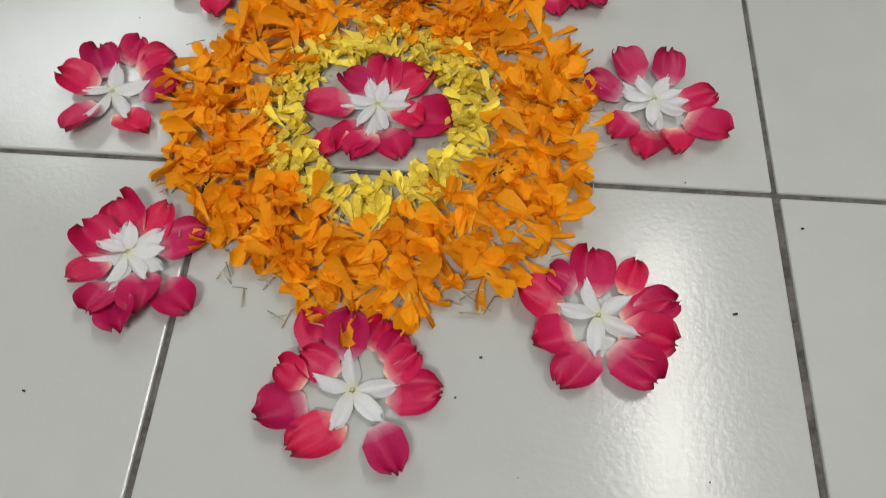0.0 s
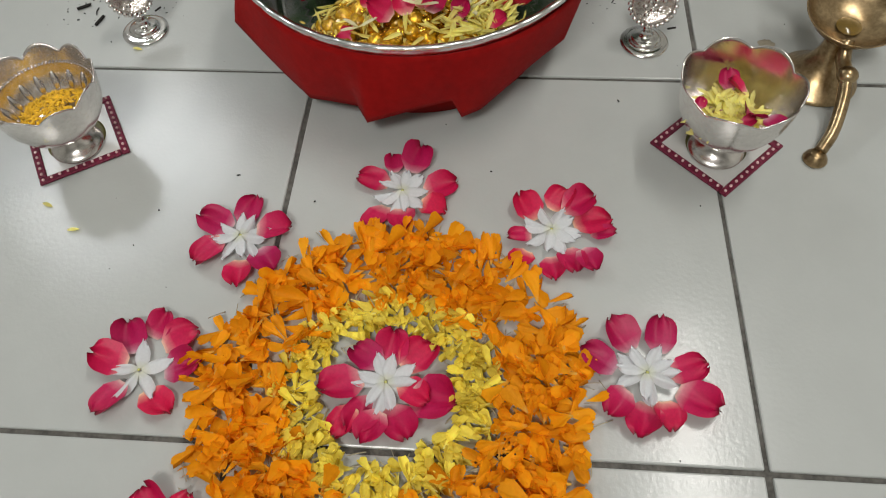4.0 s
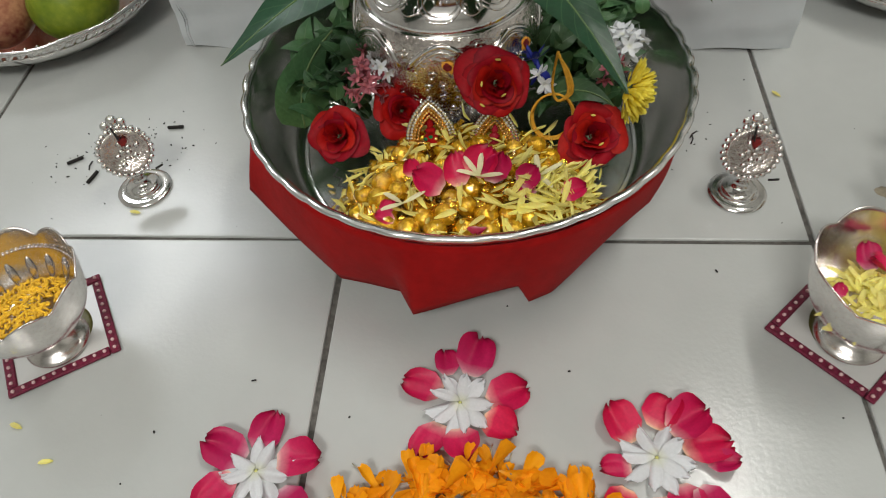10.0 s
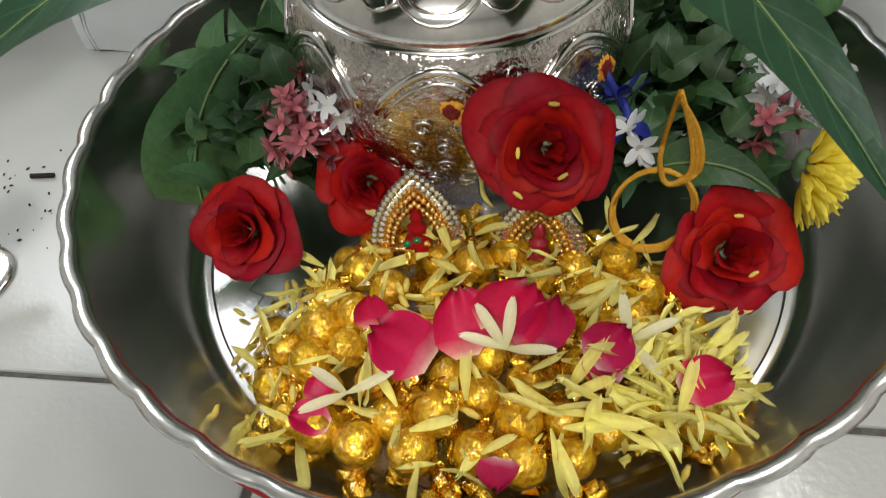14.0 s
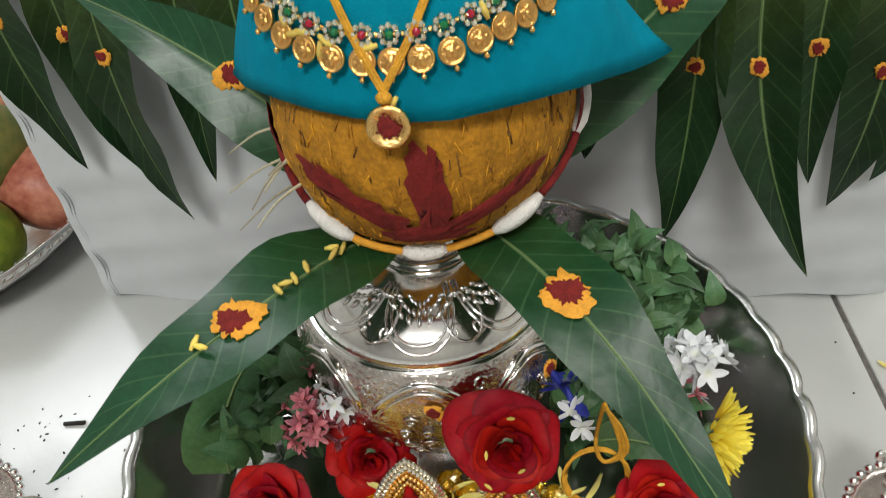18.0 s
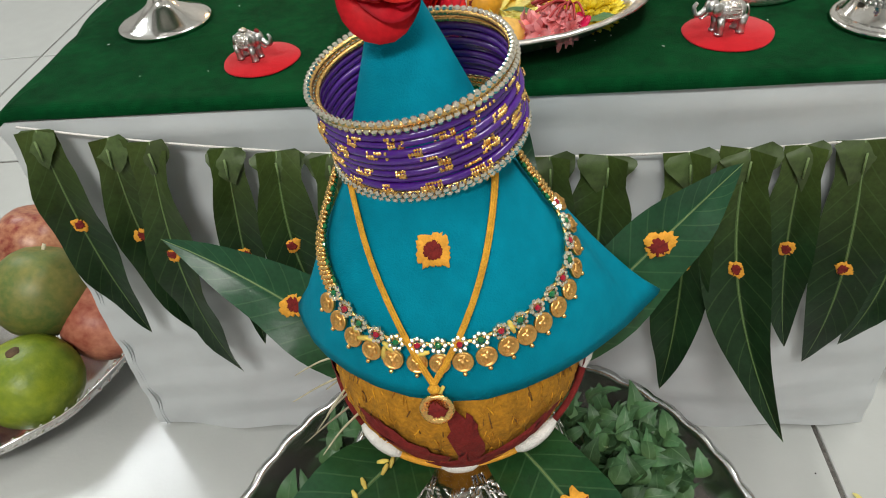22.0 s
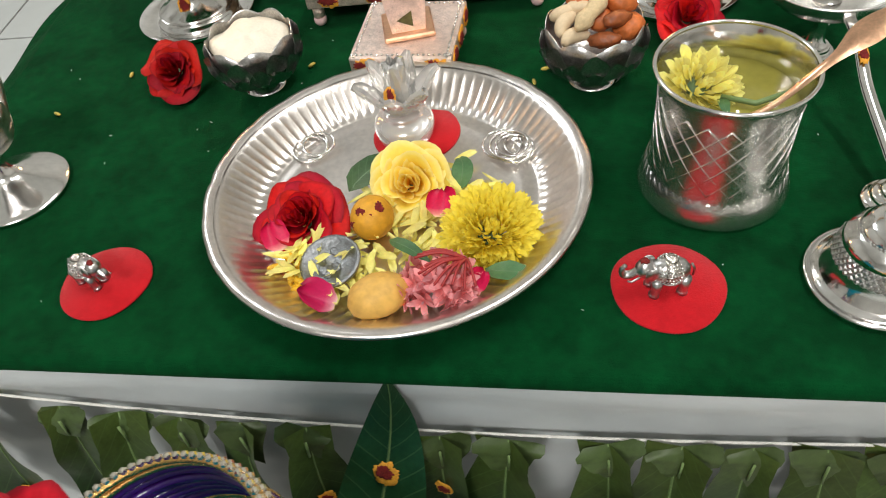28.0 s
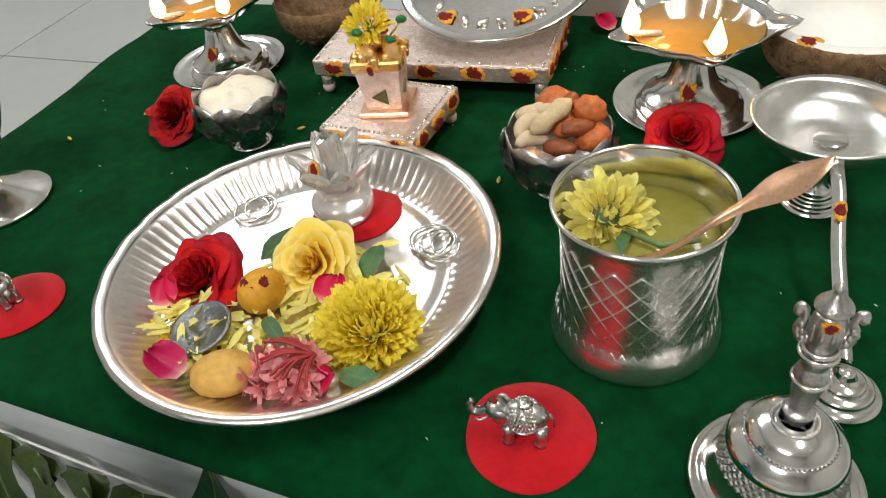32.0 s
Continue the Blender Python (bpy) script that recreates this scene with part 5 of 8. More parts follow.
floor_flower(0.034, 0.152, ((-17, 21), (6, 28, 0.85), (20, 22), (29, 10, 1.1), (36, 0, 0.7), (-22, -5, 0.7), (1, -29, 0.8), (13, -23, 0.9), (25, -23, 0.8), (-20, -23, 0.7)), 7, 60, double=True)
floor_flower(-0.173, 0.138, ((0, 25), (-21, 13, 1.1), (-21, -12, 1.05), (3, -28, 0.9), (20, -18), (22, 8)), 8, 15, double=True)
floor_flower(-0.064, 0.039, ((2, 25), (-14, 18, 0.9), (-27, -3, 1.1), (18, 20), (30, -9, 1.15), (18, -5, 0.9), (-13, -20, 1.1), (-24, -25, 0.9), (-6, -28, 0.9), (9, -24)), 9, 30, "white jasmine and rose petals in the middle of the rings", double=True)

# ---- two silver cups on beaded mats ----
M_CUPSILVER = material("dull_cup_silver", (0.78, 0.745, 0.715), 0.22, 1.0, var=0.12, scale=60, bump=0.10, bump_scale=200)
M_BEADBAND = material("maroon_glitter_band", (0.16, 0.008, 0.035), 0.5, var=0.5, scale=400, bump=0.6, bump_scale=1500)
M_CLEARMAT = material("clear_plastic", (0.60, 0.60, 0.58), 0.15, var=0.03, scale=20, bump=0.05, spec=0.5)
M_PEARL = material("pink_pearl", (0.72, 0.50, 0.50), 0.2, var=0.1, coat=0.5)
M_OLIVE = material("olive_disc", (0.11, 0.10, 0.02), 0.4, var=0.3, scale=100)


def beaded_mat(cx, cy, rz, size, group):
    ob = thing("beaded_mat", (cx, cy, 0), "square clear mat edged with maroon band and pink beads", "mat", group, rz)
    h = size / 2
    part("sheet", box_bm(-h + 0.004, -h + 0.004, 0.0003, h - 0.004, h - 0.004, 0.0011), M_CLEARMAT, ob, smooth=False)
    bead = piece_mesh("bead", ball(0.0012, 7, 5), M_PEARL)
    for k in range(4):
        s = part("border", box_bm(-h, -h, 0.0003, h - 0.0062, -h + 0.0058, 0.0026, 0.0006, 1), M_BEADBAND, ob, "maroon glitter band", smooth=False)
        s.matrix_local = Matrix.Rotation(k * math.pi / 2, 4, "Z")
        for j in range(10):
            b = new("bead", bead)
            b.parent = ob
            b.matrix_local = Matrix.Rotation(k * math.pi / 2, 4, "Z") @ Matrix.Translation((-h + 0.003 + j * (size - 0.006) / 10, -h + 0.0029, 0.0030))
    part("centre_disc", lathe([(0.0, 0.0019), (0.0195, 0.0019), (0.0215, 0.0015), (0.0215, 0.0009), (0, 0.0009)], 40), M_OLIVE, ob, "dark olive round centre")


def footed_cup(cx, cy, rim, height, name, label, scallops, emboss=False, beads=False, rz=0, z=0.002):
    ob = thing(name, (cx, cy, z), label, "cup", rz=rz)
    f = rim / 0.041
    foot = smooth_profile([(0.0205 * f, 0.0), (0.0215 * f, 0.0014), (0.0198 * f, 0.0034), (0.0150 * f, 0.0062), (0.0105 * f, 0.0110), (0.0095 * f, 0.0155), (0.0130 * f, 0.0190)], 4)
    part("foot", lathe([(0, 0)] + foot, 48), M_CUPSILVER, ob)
    h = height
    prof = smooth_profile([(0.0, 0.0198), (0.013 * f, 0.0198), (0.027 * f, 0.0265), (0.0360 * f, h * 0.62), (0.0395 * f, h * 0.83), (rim, h)], 5)
    n = len(prof)

    def wob(i, a, r, zz):
        i = min(i, 2 * n + 1 - i)
        k = max(0, (i - n * 0.55) / (n * 0.45))
        q = abs(math.sin(scallops * a / 2)) ** 0.8 - 0.5
        return r * (1 + 0.05 * k * q), zz + (0.0065 if beads else 0.005) * k * q * (h / 0.055)
    outer = [(r + 0.0011, zz - 0.0006) for r, zz in reversed(prof)]
    part("bowl", lathe(prof + [(rim + 0.0006, h + 0.0008), (rim + 0.0012, h + 0.0004)] + outer, 96, wob), M_CUPSILVER, ob)
    if emboss:
        for k in range(18):
            a = 2 * math.pi * k / 18
            piece_ob("flute_relief", ball(0.0035, 8, 6, 0.35, 0.7, 2.6), M_CUPSILVER, ob).matrix_local = Matrix.Rotation(a, 4, "Z") @ pose(rim * 0.83, 0, h * 0.58, 0, 24, 0)
    if beads:
        hp = Heap()
        for k in range(90):
            a = 2 * math.pi * k / 90
            hp.add(ball(0.0010, 5, 4), Matrix.Translation((rim * 0.935 * math.cos(a), rim * 0.935 * math.sin(a), h * 0.82)))
        hp.build("bead_band", M_CUPSILVER, ob)
    return ob


beaded_mat(0.153, 0.2345, 45, 0.0665, "mats under the cups")
beaded_mat(-0.3190, 0.2225, 31.5, 0.0655, "mats under the cups")
footed_cup(0.1515, 0.2295, 0.0376, 0.064, "petal_cup", "scalloped silver footed cup filled with petals, on a mat", 7, rz=20)
footed_cup(-0.3150, 0.2160, 0.0366, 0.061, "rice_cup", "embossed silver footed cup with yellow rice, on a mat", 9, True, True, 10)


def cup_fill():
    rr = random.Random(31)
    h = Heap()
    kinds = [petal(0.012, 0.0034, 0.2, 0.12, 0.6, 600 + k, 3, 4, 0, 0.6, 0.3) for k in range(4)]
    for k in range(150):
        a, q = rr.uniform(0, 6.283), 0.021 * math.sqrt(rr.random())
        h.add(kinds[k % 4], pose(0.1480 + q * math.cos(a), 0.2265 + q * math.sin(a), 0.0365 + 0.008 * (1 - (q / 0.021) ** 2) + 0.003 * rr.random(), rr.uniform(-20, 25), rr.uniform(-30, 30), rr.uniform(0, 360)))
    tagged(h.build("petal_filling", M_PALECHRY), "heap of pale yellow chrysanthemum petals in the cup", "petals", kind="stuff")
    for k, (x, y, s) in enumerate(((-0.001, 0.014, 1.0), (0.010, 0.011, 0.9), (0.013, -0.009, 1.0), (0.020, -0.010, 0.95), (0.002, -0.018, 0.6), (-0.024, -0.004, 0.5))):
        o = tagged(new("rose_petal", ROSEP[k]), "single crimson rose petal in the silver cup", "petal", "rose petals in the cup")
        o.matrix_world = pose(0.1515 + x, 0.2300 + y, 0.0455, 12 * (k % 3 - 1) + 22, 14 * (k % 2), 70 * k) @ Matrix.Scale(s * 0.72, 4)
    h = Heap()
    for k in range(560):
        a, q = rr.uniform(0, 6.283), 0.026 * math.sqrt(rr.random())
        h.add(ball(0.0011, 5, 4, 0.8, 2.3, 0.8), pose(-0.3150 + q * math.cos(a), 0.2150 + q * math.sin(a), 0.0335 + 0.0065 * (1 - (q / 0.026) ** 2) + 0.0012 * rr.random(), rr.uniform(-30, 30), rr.uniform(-30, 30), rr.uniform(0, 360)))
    tagged(h.build("yellow_rice", M_RICE), "turmeric-yellow rice in the silver cup", "rice", kind="stuff")


M_RICE = material("deep_yellow_rice", (0.76, 0.44, 0.02), 0.6, var=0.15, scale=100, objvar=0.2)
cup_fill()


# ---- small silver plaque stands (incense) on the floor ----
def plaque_stand(cx, cy, rz, group):
    ob = thing("plaque_stand", (cx, cy, 0), "small silver medallion stand with beaded rim and kumkum mark", "incense stand", group, rz)
    part("base", lathe([(0, 0.0)] + smooth_profile([(0.0185, 0.0), (0.0192, 0.0012), (0.017, 0.0026), (0.0125, 0.0032), (0.0110, 0.0062), (0.0050, 0.0082), (0.0034, 0.0125), (0.0045, 0.0160)], 4) + [(0, 0.016)], 40), M_SILVER, ob)
    tilt = pose(0, 0.001, 0.0355, -28, 0, 0) @ Matrix.Scale(1.10, 4)

    def oval(i, a, r, z):
        return r * (1 - 0.10 * abs(math.sin(a))) * (1.0 + 0.12 * max(0, math.sin(a))), z
    d = part("medallion", lathe([(0, 0.0012), (0.0118, 0.0012), (0.0135, 0.0022), (0.0150, 0.0012), (0.0145, -0.0008), (0, -0.0008)], 40, oval), M_EMBOSS, ob)
    d.matrix_local = tilt @ pose(0, 0, 0, 90, 0, 0)
    bead = piece_mesh("bead", ball(0.0019, 7, 5), M_SILVER)
    for k in range(26):
        a = 2 * math.pi * k / 26
        b = new("bead", bead)
        b.parent = ob
        r = 0.0158 * (1 - 0.10 * abs(math.sin(a))) * (1.0 + 0.12 * max(0, math.sin(a)))
        b.matrix_local = tilt @ Matrix.Translation((r * math.cos(a), -0.0004, r * math.sin(a)))
    for k, (x, z, s) in enumerate(((-0.005, 0.0185, 1.0), (0, 0.0205, 1.3), (0.005, 0.0185, 1.0))):
        c = piece_ob("crest", ball(0.0027 * s, 8, 6, 1, 0.5, 1.1), M_SILVER, ob)
        c.matrix_local = tilt @ Matrix.Translation((x, 0, z))
    for k in range(9):
        a = k * 2.4
        q = 0.0018 + 0.0008 * k
        c = piece_ob("relief", ball(0.0019, 6, 4, 1, 0.45, 0.8), M_SILVER, ob)
        c.matrix_local = tilt @ Matrix.Translation((q * math.cos(a), -0.0016, q * math.sin(a)))
    k = piece_ob("kumkum_dot", blot(0.0021, 4, 0.25, sy=1.5), M_KUM, ob, "dark red kumkum mark")
    k.matrix_local = tilt @ Matrix.Translation((0.001, -0.0030, 0.007)) @ pose(0, 0, 0, 90, 0, 0)
    w = piece_ob("incense_stub", tube([(0, 0.002, 0.042), (-0.0015, 0.004, 0.056)], 0.0007, 5), M_CHAR, ob, "burnt black incense stub")
    w = piece_ob("incense_stub", tube([(0.014, -0.006, 0.020), (0.019, -0.009, 0.024)], 0.0008, 5), M_CHAR, ob, "burnt black incense stub")


M_CHAR = material("charred_stick", (0.02, 0.018, 0.016), 0.9, var=0.3, scale=200)
plaque_stand(-0.302, 0.3445, 28, "plaque stands")
plaque_stand(0.111, 0.3420, -4, "plaque stands")


# ---- brass lamp with five wick cups ----
def brass_lamp():
    ob = thing("brass_lamp", (0, 0, 0), "old brass arati lamp with five wick cups and curved handle", "oil lamp")
    bx, by = 0.2360, 0.304
    part("pedestal", lathe([(0, 0.0)] + smooth_profile([(0.0285, 0.0), (0.030, 0.0015), (0.0285, 0.004), (0.019, 0.012), (0.011, 0.022), (0.0075, 0.032), (0.007, 0.040)], 4) + [(0, 0.040)], 48, centre=(bx, by)), M_BRASS, ob)
    cup = part("cup", lathe(smooth_profile([(0, 0.0), (0.014, 0.001), (0.026, 0.0065), (0.0325, 0.014)], 5) + [(0.0335, 0.0145), (0.0335, 0.0135), (0.027, 0.005), (0.014, -0.001), (0, -0.0015)], 56), M_BRASS, ob)
    cup.matrix_local = pose(0.2470, 0.3180, 0.0395, 6, 0, 0)
    oil = part("oil_stain", lathe([(0, 0.0022), (0.0075, 0.0025), (0.009, 0.0014)], 24), M_OIL, ob, "dark oil at the bottom of the cup")
    oil.matrix_local = pose(0.2475, 0.3165, 0.0395, 6, 0, 0)
    wick = lathe_piece(smooth_profile([(0, 0.0), (0.006, 0.001), (0.0092, 0.004), (0.0104, 0.0058)], 4) + [(0.0112, 0.0060), (0.0110, 0.0050), (0.007, -0.0005), (0, -0.0015)], 24,
                       lambda i, a, r, z: (r * (1 + 0.24 * max(0, math.cos(a)) ** 6), z))
    me = piece_mesh("wick_cup", wick, M_BRASS)
    for k in range(5):
        a = radians(155 - 32.5 * k)
        o = new("wick_cup", me)
        o.parent = ob
        o.matrix_local = Matrix.Translation((0.2525 + 0.0440 * math.cos(a), 0.3270 + 0.0415 * math.sin(a), 0.0530)) @ Matrix.Rotation(a, 4, "Z") @ Matrix.Rotation(-0.10, 4, "Y")
        w = piece_ob("wick", tube([(0.001, 0, 0.003), (0.008, 0, 0.007), (0.014, 0, 0.0105)], 0.0011, 6, lambda q: 1.2 - 0.5 * q), M_CHAR, ob, "burnt cotton wick")
        w.matrix_local = o.matrix_local.copy()
        hp = Heap()
        for j in range(26):
            b = 2 * math.pi * j / 26
            hp.add(ball(0.0008, 5, 4), Matrix.Translation((0.0108 * (1 + 0.24 * max(0, math.cos(b)) ** 6) * math.cos(b), 0.0108 * math.sin(b), 0.0062)))
        r_ = hp.build("milled_rim", M_BRASS, ob)
        r_.matrix_local = o.matrix_local.copy()
    pts = []
    for k in range(24):
        a = radians(160 - 140 * k / 23)
        pts.append((0.2495 + 0.0345 * math.cos(a), 0.3215 + 0.0335 * math.sin(a), 0.0530))
    piece_ob("gallery", tube(pts, 0.0028, 8), M_BRASS, ob, "ribbed brass gallery")
    rib = piece_mesh("gallery_rib", ball(0.0013, 6, 5, 2.6, 0.55, 1.5), M_BRASS)
    for k in range(44):
        a = radians(162 - 144 * k / 43)
        o = new("gallery_rib", rib)
        o.parent = ob
        o.matrix_local = Matrix.Translation((0.2495 + 0.0352 * math.cos(a), 0.3215 + 0.0342 * math.sin(a), 0.0545)) @ Matrix.Rotation(a, 4, "Z")
    hp = spline([(0.2430, 0.302, 0.040), (0.2420, 0.292, 0.031), (0.2425, 0.279, 0.027), (0.2395, 0.262, 0.020), (0.2310, 0.240, 0.012), (0.2215, 0.226, 0.006)], 6)
    piece_ob("handle", tube(hp, 0.0046, 10, lambda q: 1.15 - 0.2 * q), M_BRASS, ob)
    piece_ob("handle_knob", ball(0.0075, 12, 8, 1, 1, 0.8), M_BRASS, ob).location = (0.2430, 0.2790, 0.0285)
    part("handle_foot", lathe([(0, 0)] + smooth_profile([(0.0075, 0.0), (0.0085, 0.0018), (0.007, 0.005), (0.0045, 0.008)], 3) + [(0, 0.008)], 28, centre=(0.2195, 0.2235)), M_BRASS, ob)


M_OIL = material("old_oil", (0.16, 0.10, 0.02), 0.08, var=0.2, scale=100, spec=0.7)
brass_lamp()


M_STAIN = material("dried_oil", (0.34, 0.30, 0.22), 0.12, var=0.2, scale=100)


# ---- bits on the floor ----
def floor_bits():
    rr = random.Random(77)
    h = Heap()
    spots = ((-0.187, 0.194), (-0.008, 0.204), (-0.129, 0.173), (0.086, 0.277), (-0.238, 0.161), (-0.366, 0.356), (-0.09, -0.02), (0.16, -0.02), (0.12, -0.07), (0.0, -0.1), (-0.21, -0.13))
    for x, y in spots:
        h.add(tube([(0, 0, 0.0006), (0.0006, rr.uniform(0.0008, 0.003), 0.0007)], 0.0005, 5), pose(x, y, 0, 0, 0, rr.uniform(0, 360)))
    for k in range(46):
        h.add(ball(rr.uniform(0.00025, 0.0006), 5, 4), Matrix.Translation((rr.uniform(-0.42, 0.32), rr.uniform(-0.2, 0.46), 0.0003)))
    for k in range(70):
        h.add(ball(rr.uniform(0.0002, 0.0006), 5, 4, 1, 2.2, 0.7), pose(rr.gauss(-0.330, 0.030), rr.gauss(0.380, 0.022), 0.0003, 0, 0, rr.uniform(0, 360)))
    for k in range(24):
        h.add(ball(rr.uniform(0.0002, 0.0005), 5, 4, 1, 2.2, 0.7), pose(rr.gauss(0.088, 0.012), rr.gauss(0.398, 0.012), 0.0003, 0, 0, rr.uniform(0, 360)))
    for x, y in ((0.094, 0.402), (0.080, 0.405), (0.088, 0.389), (-0.352, 0.372)):
        h.add(tube([(0, 0, 0.0008), (0.001, 0.005, 0.0009), (0.0, 0.009, 0.0008)], 0.0005, 5), pose(x, y, 0, 0, 0, rr.uniform(0, 360)))
    tagged(h.build("floor_specks", M_CHAR), "small dark ash specks on the tiles", "specks", kind="stuff")
    a = thing("burnt_stick", (-0.298, 0.408, 0), "short burnt incense stick end on the tiles", "stick")
    piece_ob("stick", tube([(-0.006, 0, 0.0014), (0.006, 0.001, 0.0014)], 0.0013, 7), M_CHAR, a)
    spot = thing("oil_spot", (0.207, 0.343, 0.0), "small dried brown oil spot on the tiles", "stain")
    piece_ob("film", blot(0.0065, 5, 0.10, lift=0.0003, sx=1.1, sy=0.8), M_STAIN, spot)
    for x, y, rz in ((-0.365, 0.372, 30), (-0.345, 0.355, 70)):
        b = copy_thing(a, pose(x, y, 0, 0, 0, rz))
    for x, y, rz in ((-0.315, 0.160, 70), (-0.289, 0.142, 100), (0.161, 0.439, 40), (-0.298, 0.321, 80)):
        o = tagged(new("fallen_petal", FALLEN), "tiny yellow-green petal fallen on the tiles", "petal", "fallen petals")
        o.matrix_world = pose(x, y, 0.0008, 0, 0, rz)


FALLEN = piece_mesh("fallen_petal", petal(0.008, 0.003, 0.2, 0.05, 0.6, 9, 3, 4), M_PALECHRY)
floor_bits()


# ---- fruit plates beside the altar ----
M_LIME = material("green_lime_peel", (0.13, 0.22, 0.012), 0.4, var=0.2, scale=25, bump=0.3, bump_scale=350, tint=(0.24, 0.30, 0.02))
M_MANGO = material("green_mango_peel", (0.10, 0.17, 0.035), 0.45, var=0.25, scale=30, bump=0.2, bump_scale=300, tint=(0.22, 0.20, 0.05))
M_APPLE = material("red_apple_skin", (0.36, 0.035, 0.03), 0.35, var=0.5, scale=35, bump=0.1, bump_scale=200, tint=(0.52, 0.26, 0.14))
M_POME = material("pomegranate_rind", (0.46, 0.10, 0.06), 0.45, var=0.35, scale=28, bump=0.25, bump_scale=180, tint=(0.58, 0.24, 0.15))


M_DATESCAR = material("fruit_scar", (0.10, 0.06, 0.03), 0.8, var=0.3, scale=200)


def fruit(name, label, place, r, mat, sz=0.95, stem=True, tilt=(0, 0), dip=0.16):
    ob = thing(name, place, label, name, rx=tilt[0], ry=tilt[1])
    prof = []
    for k in range(15):
        ph = math.pi * k / 14
        rad = r * math.sin(ph)
        z = -r * sz * math.cos(ph)
        pull = dip * r * math.exp(-(rad / (0.32 * r)) ** 2)
        prof.append((rad, z + (pull if k < 7 else -pull)))
    part("flesh", lathe(prof, 40, lambda i, a, rr_, z: (rr_ * (1 + 0.015 * math.sin(5 * a)), z)), mat, ob)
    if stem:
        piece_ob("stem", tube([(0, 0, r * sz * 0.78), (0.001, 0.001, r * sz * 1.02)], 0.0016, 6), M_DRY, ob, "brown dry stem")
    else:
        piece_ob("stem_scar", ball(r * 0.15, 12, 6, 1, 1, 0.3, 0.12, 4), M_DATESCAR, ob, "brown round stem scar").location = (0, 0, r * (sz - dip) * 0.985)
    return ob


def fruit_plate(cx, cy, r, group):
    ob = thing("fruit_plate", (cx, cy, 0), "round silver fruit plate with woven openwork rim on the floor", "plate", group)
    part("dish", lathe(smooth_profile([(0, 0.005), (r * 0.62, 0.005), (r * 0.80, 0.012), (r * 0.93, 0.026)], 4) + [(r * 0.935, 0.025), (r * 0.80, 0.0095), (r * 0.62, 0.0), (0, 0.0)], 72), M_SILVER, ob)
    n = 84
    slat = piece_mesh("rim_slat", piece_of(box_bm(-0.0021, 0, 0, 0.0021, 0.0018, 0.0165, 0.0006, 1)), M_SILVER)
    for k in range(n):
        a = 2 * math.pi * k / n
        o = new("rim_slat", slat)
        o.parent = ob
        o.matrix_local = Matrix.Rotation(a, 4, "Z") @ Matrix.Translation((0, -r * 0.90, 0.0215)) @ Matrix.Rotation(radians(38), 4, "X") @ Matrix.Rotation(radians(26), 4, "Y")
    for q, z in ((0.915, 0.0235), (0.985, 0.0345), (1.0, 0.0375)):
        pts = [(r * q * math.cos(2 * math.pi * k / 72), r * q * math.sin(2 * math.pi * k / 72), z + 0.0008 * math.sin(12 * 2 * math.pi * k / 72)) for k in range(72)]
        piece_ob("rim_wire", tube(pts, 0.0013, 6, closed=True), M_SILVER, ob)
    link = piece_mesh("rim_link", ball(0.0047, 8, 6, 1.15, 0.42, 0.42), M_SILVER)
    for k in range(150):
        a = 2 * math.pi * k / 150
        o = new("rim_link", link)
        o.parent = ob
        o.matrix_local = Matrix.Rotation(a, 4, "Z") @ Matrix.Translation((r * (0.950 if k % 2 else 0.972), 0, 0.0300 if k % 2 else 0.0335)) @ Matrix.Rotation(radians(55 if k % 2 else 125), 4, "Z") @ Matrix.Rotation(radians(-38), 4, "Y")


fruit_plate(-0.462, 0.568, 0.117, "fruit plates")
fruit_plate(0.308, 0.610, 0.115, "fruit plates")
fruit("lime", "glossy green sweet lime on the fruit plate", (-0.405, 0.520, 0.043), 0.036, M_LIME, 0.93, False, (0, 0), 0.05)
fruit("mango", "green unripe mango resting on other fruit", (-0.412, 0.582, 0.075), 0.037, M_MANGO, 1.0, True, (-30, 10), 0.10)
fruit("pomegranate", "orange-red pomegranate on the fruit plate", (-0.372, 0.580, 0.046), 0.034, M_POME, 0.92, False, (10, 20))
fruit("apple", "red streaked apple on the fruit plate", (-0.470, 0.508, 0.046), 0.037, M_APPLE, 0.9, True, (20, -10))
fruit("apple", "red streaked apple at the back of the plate", (-0.440, 0.640, 0.078), 0.036, M_APPLE, 0.9, True, (-20, 15))
fruit("pomegranate", "dull red pomegranate at the far side of the plate", (-0.510, 0.585, 0.046), 0.037, M_POME, 0.9, False, (0, 0))
fruit("apple", "red apple on the second fruit plate", (0.258, 0.575, 0.044), 0.034, M_APPLE, 0.9, True, (15, 0))
fruit("mango", "speckled green mango on the second fruit plate", (0.312, 0.560, 0.046), 0.037, M_MANGO, 1.05, True, (60, 20), 0.08)
fruit("lime", "green lime on the second fruit plate", (0.290, 0.640, 0.046), 0.036, M_LIME, 0.95, False)
fruit("pomegranate", "red pomegranate on the second fruit plate", (0.365, 0.610, 0.048), 0.038, M_POME, 0.92, False)

# ---- offerings inside the large bowl ----
BX, BY = -0.0685, 0.357


def bowl_height(x, y):
    """Height of the bowl's inner face."""
    r = math.hypot(x - BX, y - BY)
    keys = ((0.0, 0.0405), (0.1095, 0.0415), (0.1145, 0.0455), (0.1195, 0.0555), (0.1235, 0.0685), (0.1270, 0.0805), (0.13, 0.095))
    for (r0, z0), (r1, z1) in zip(keys, keys[1:]):
        if r <= r1:
            return z0 + (z1 - z0) * (r - r0) / (r1 - r0)
    return 0.095


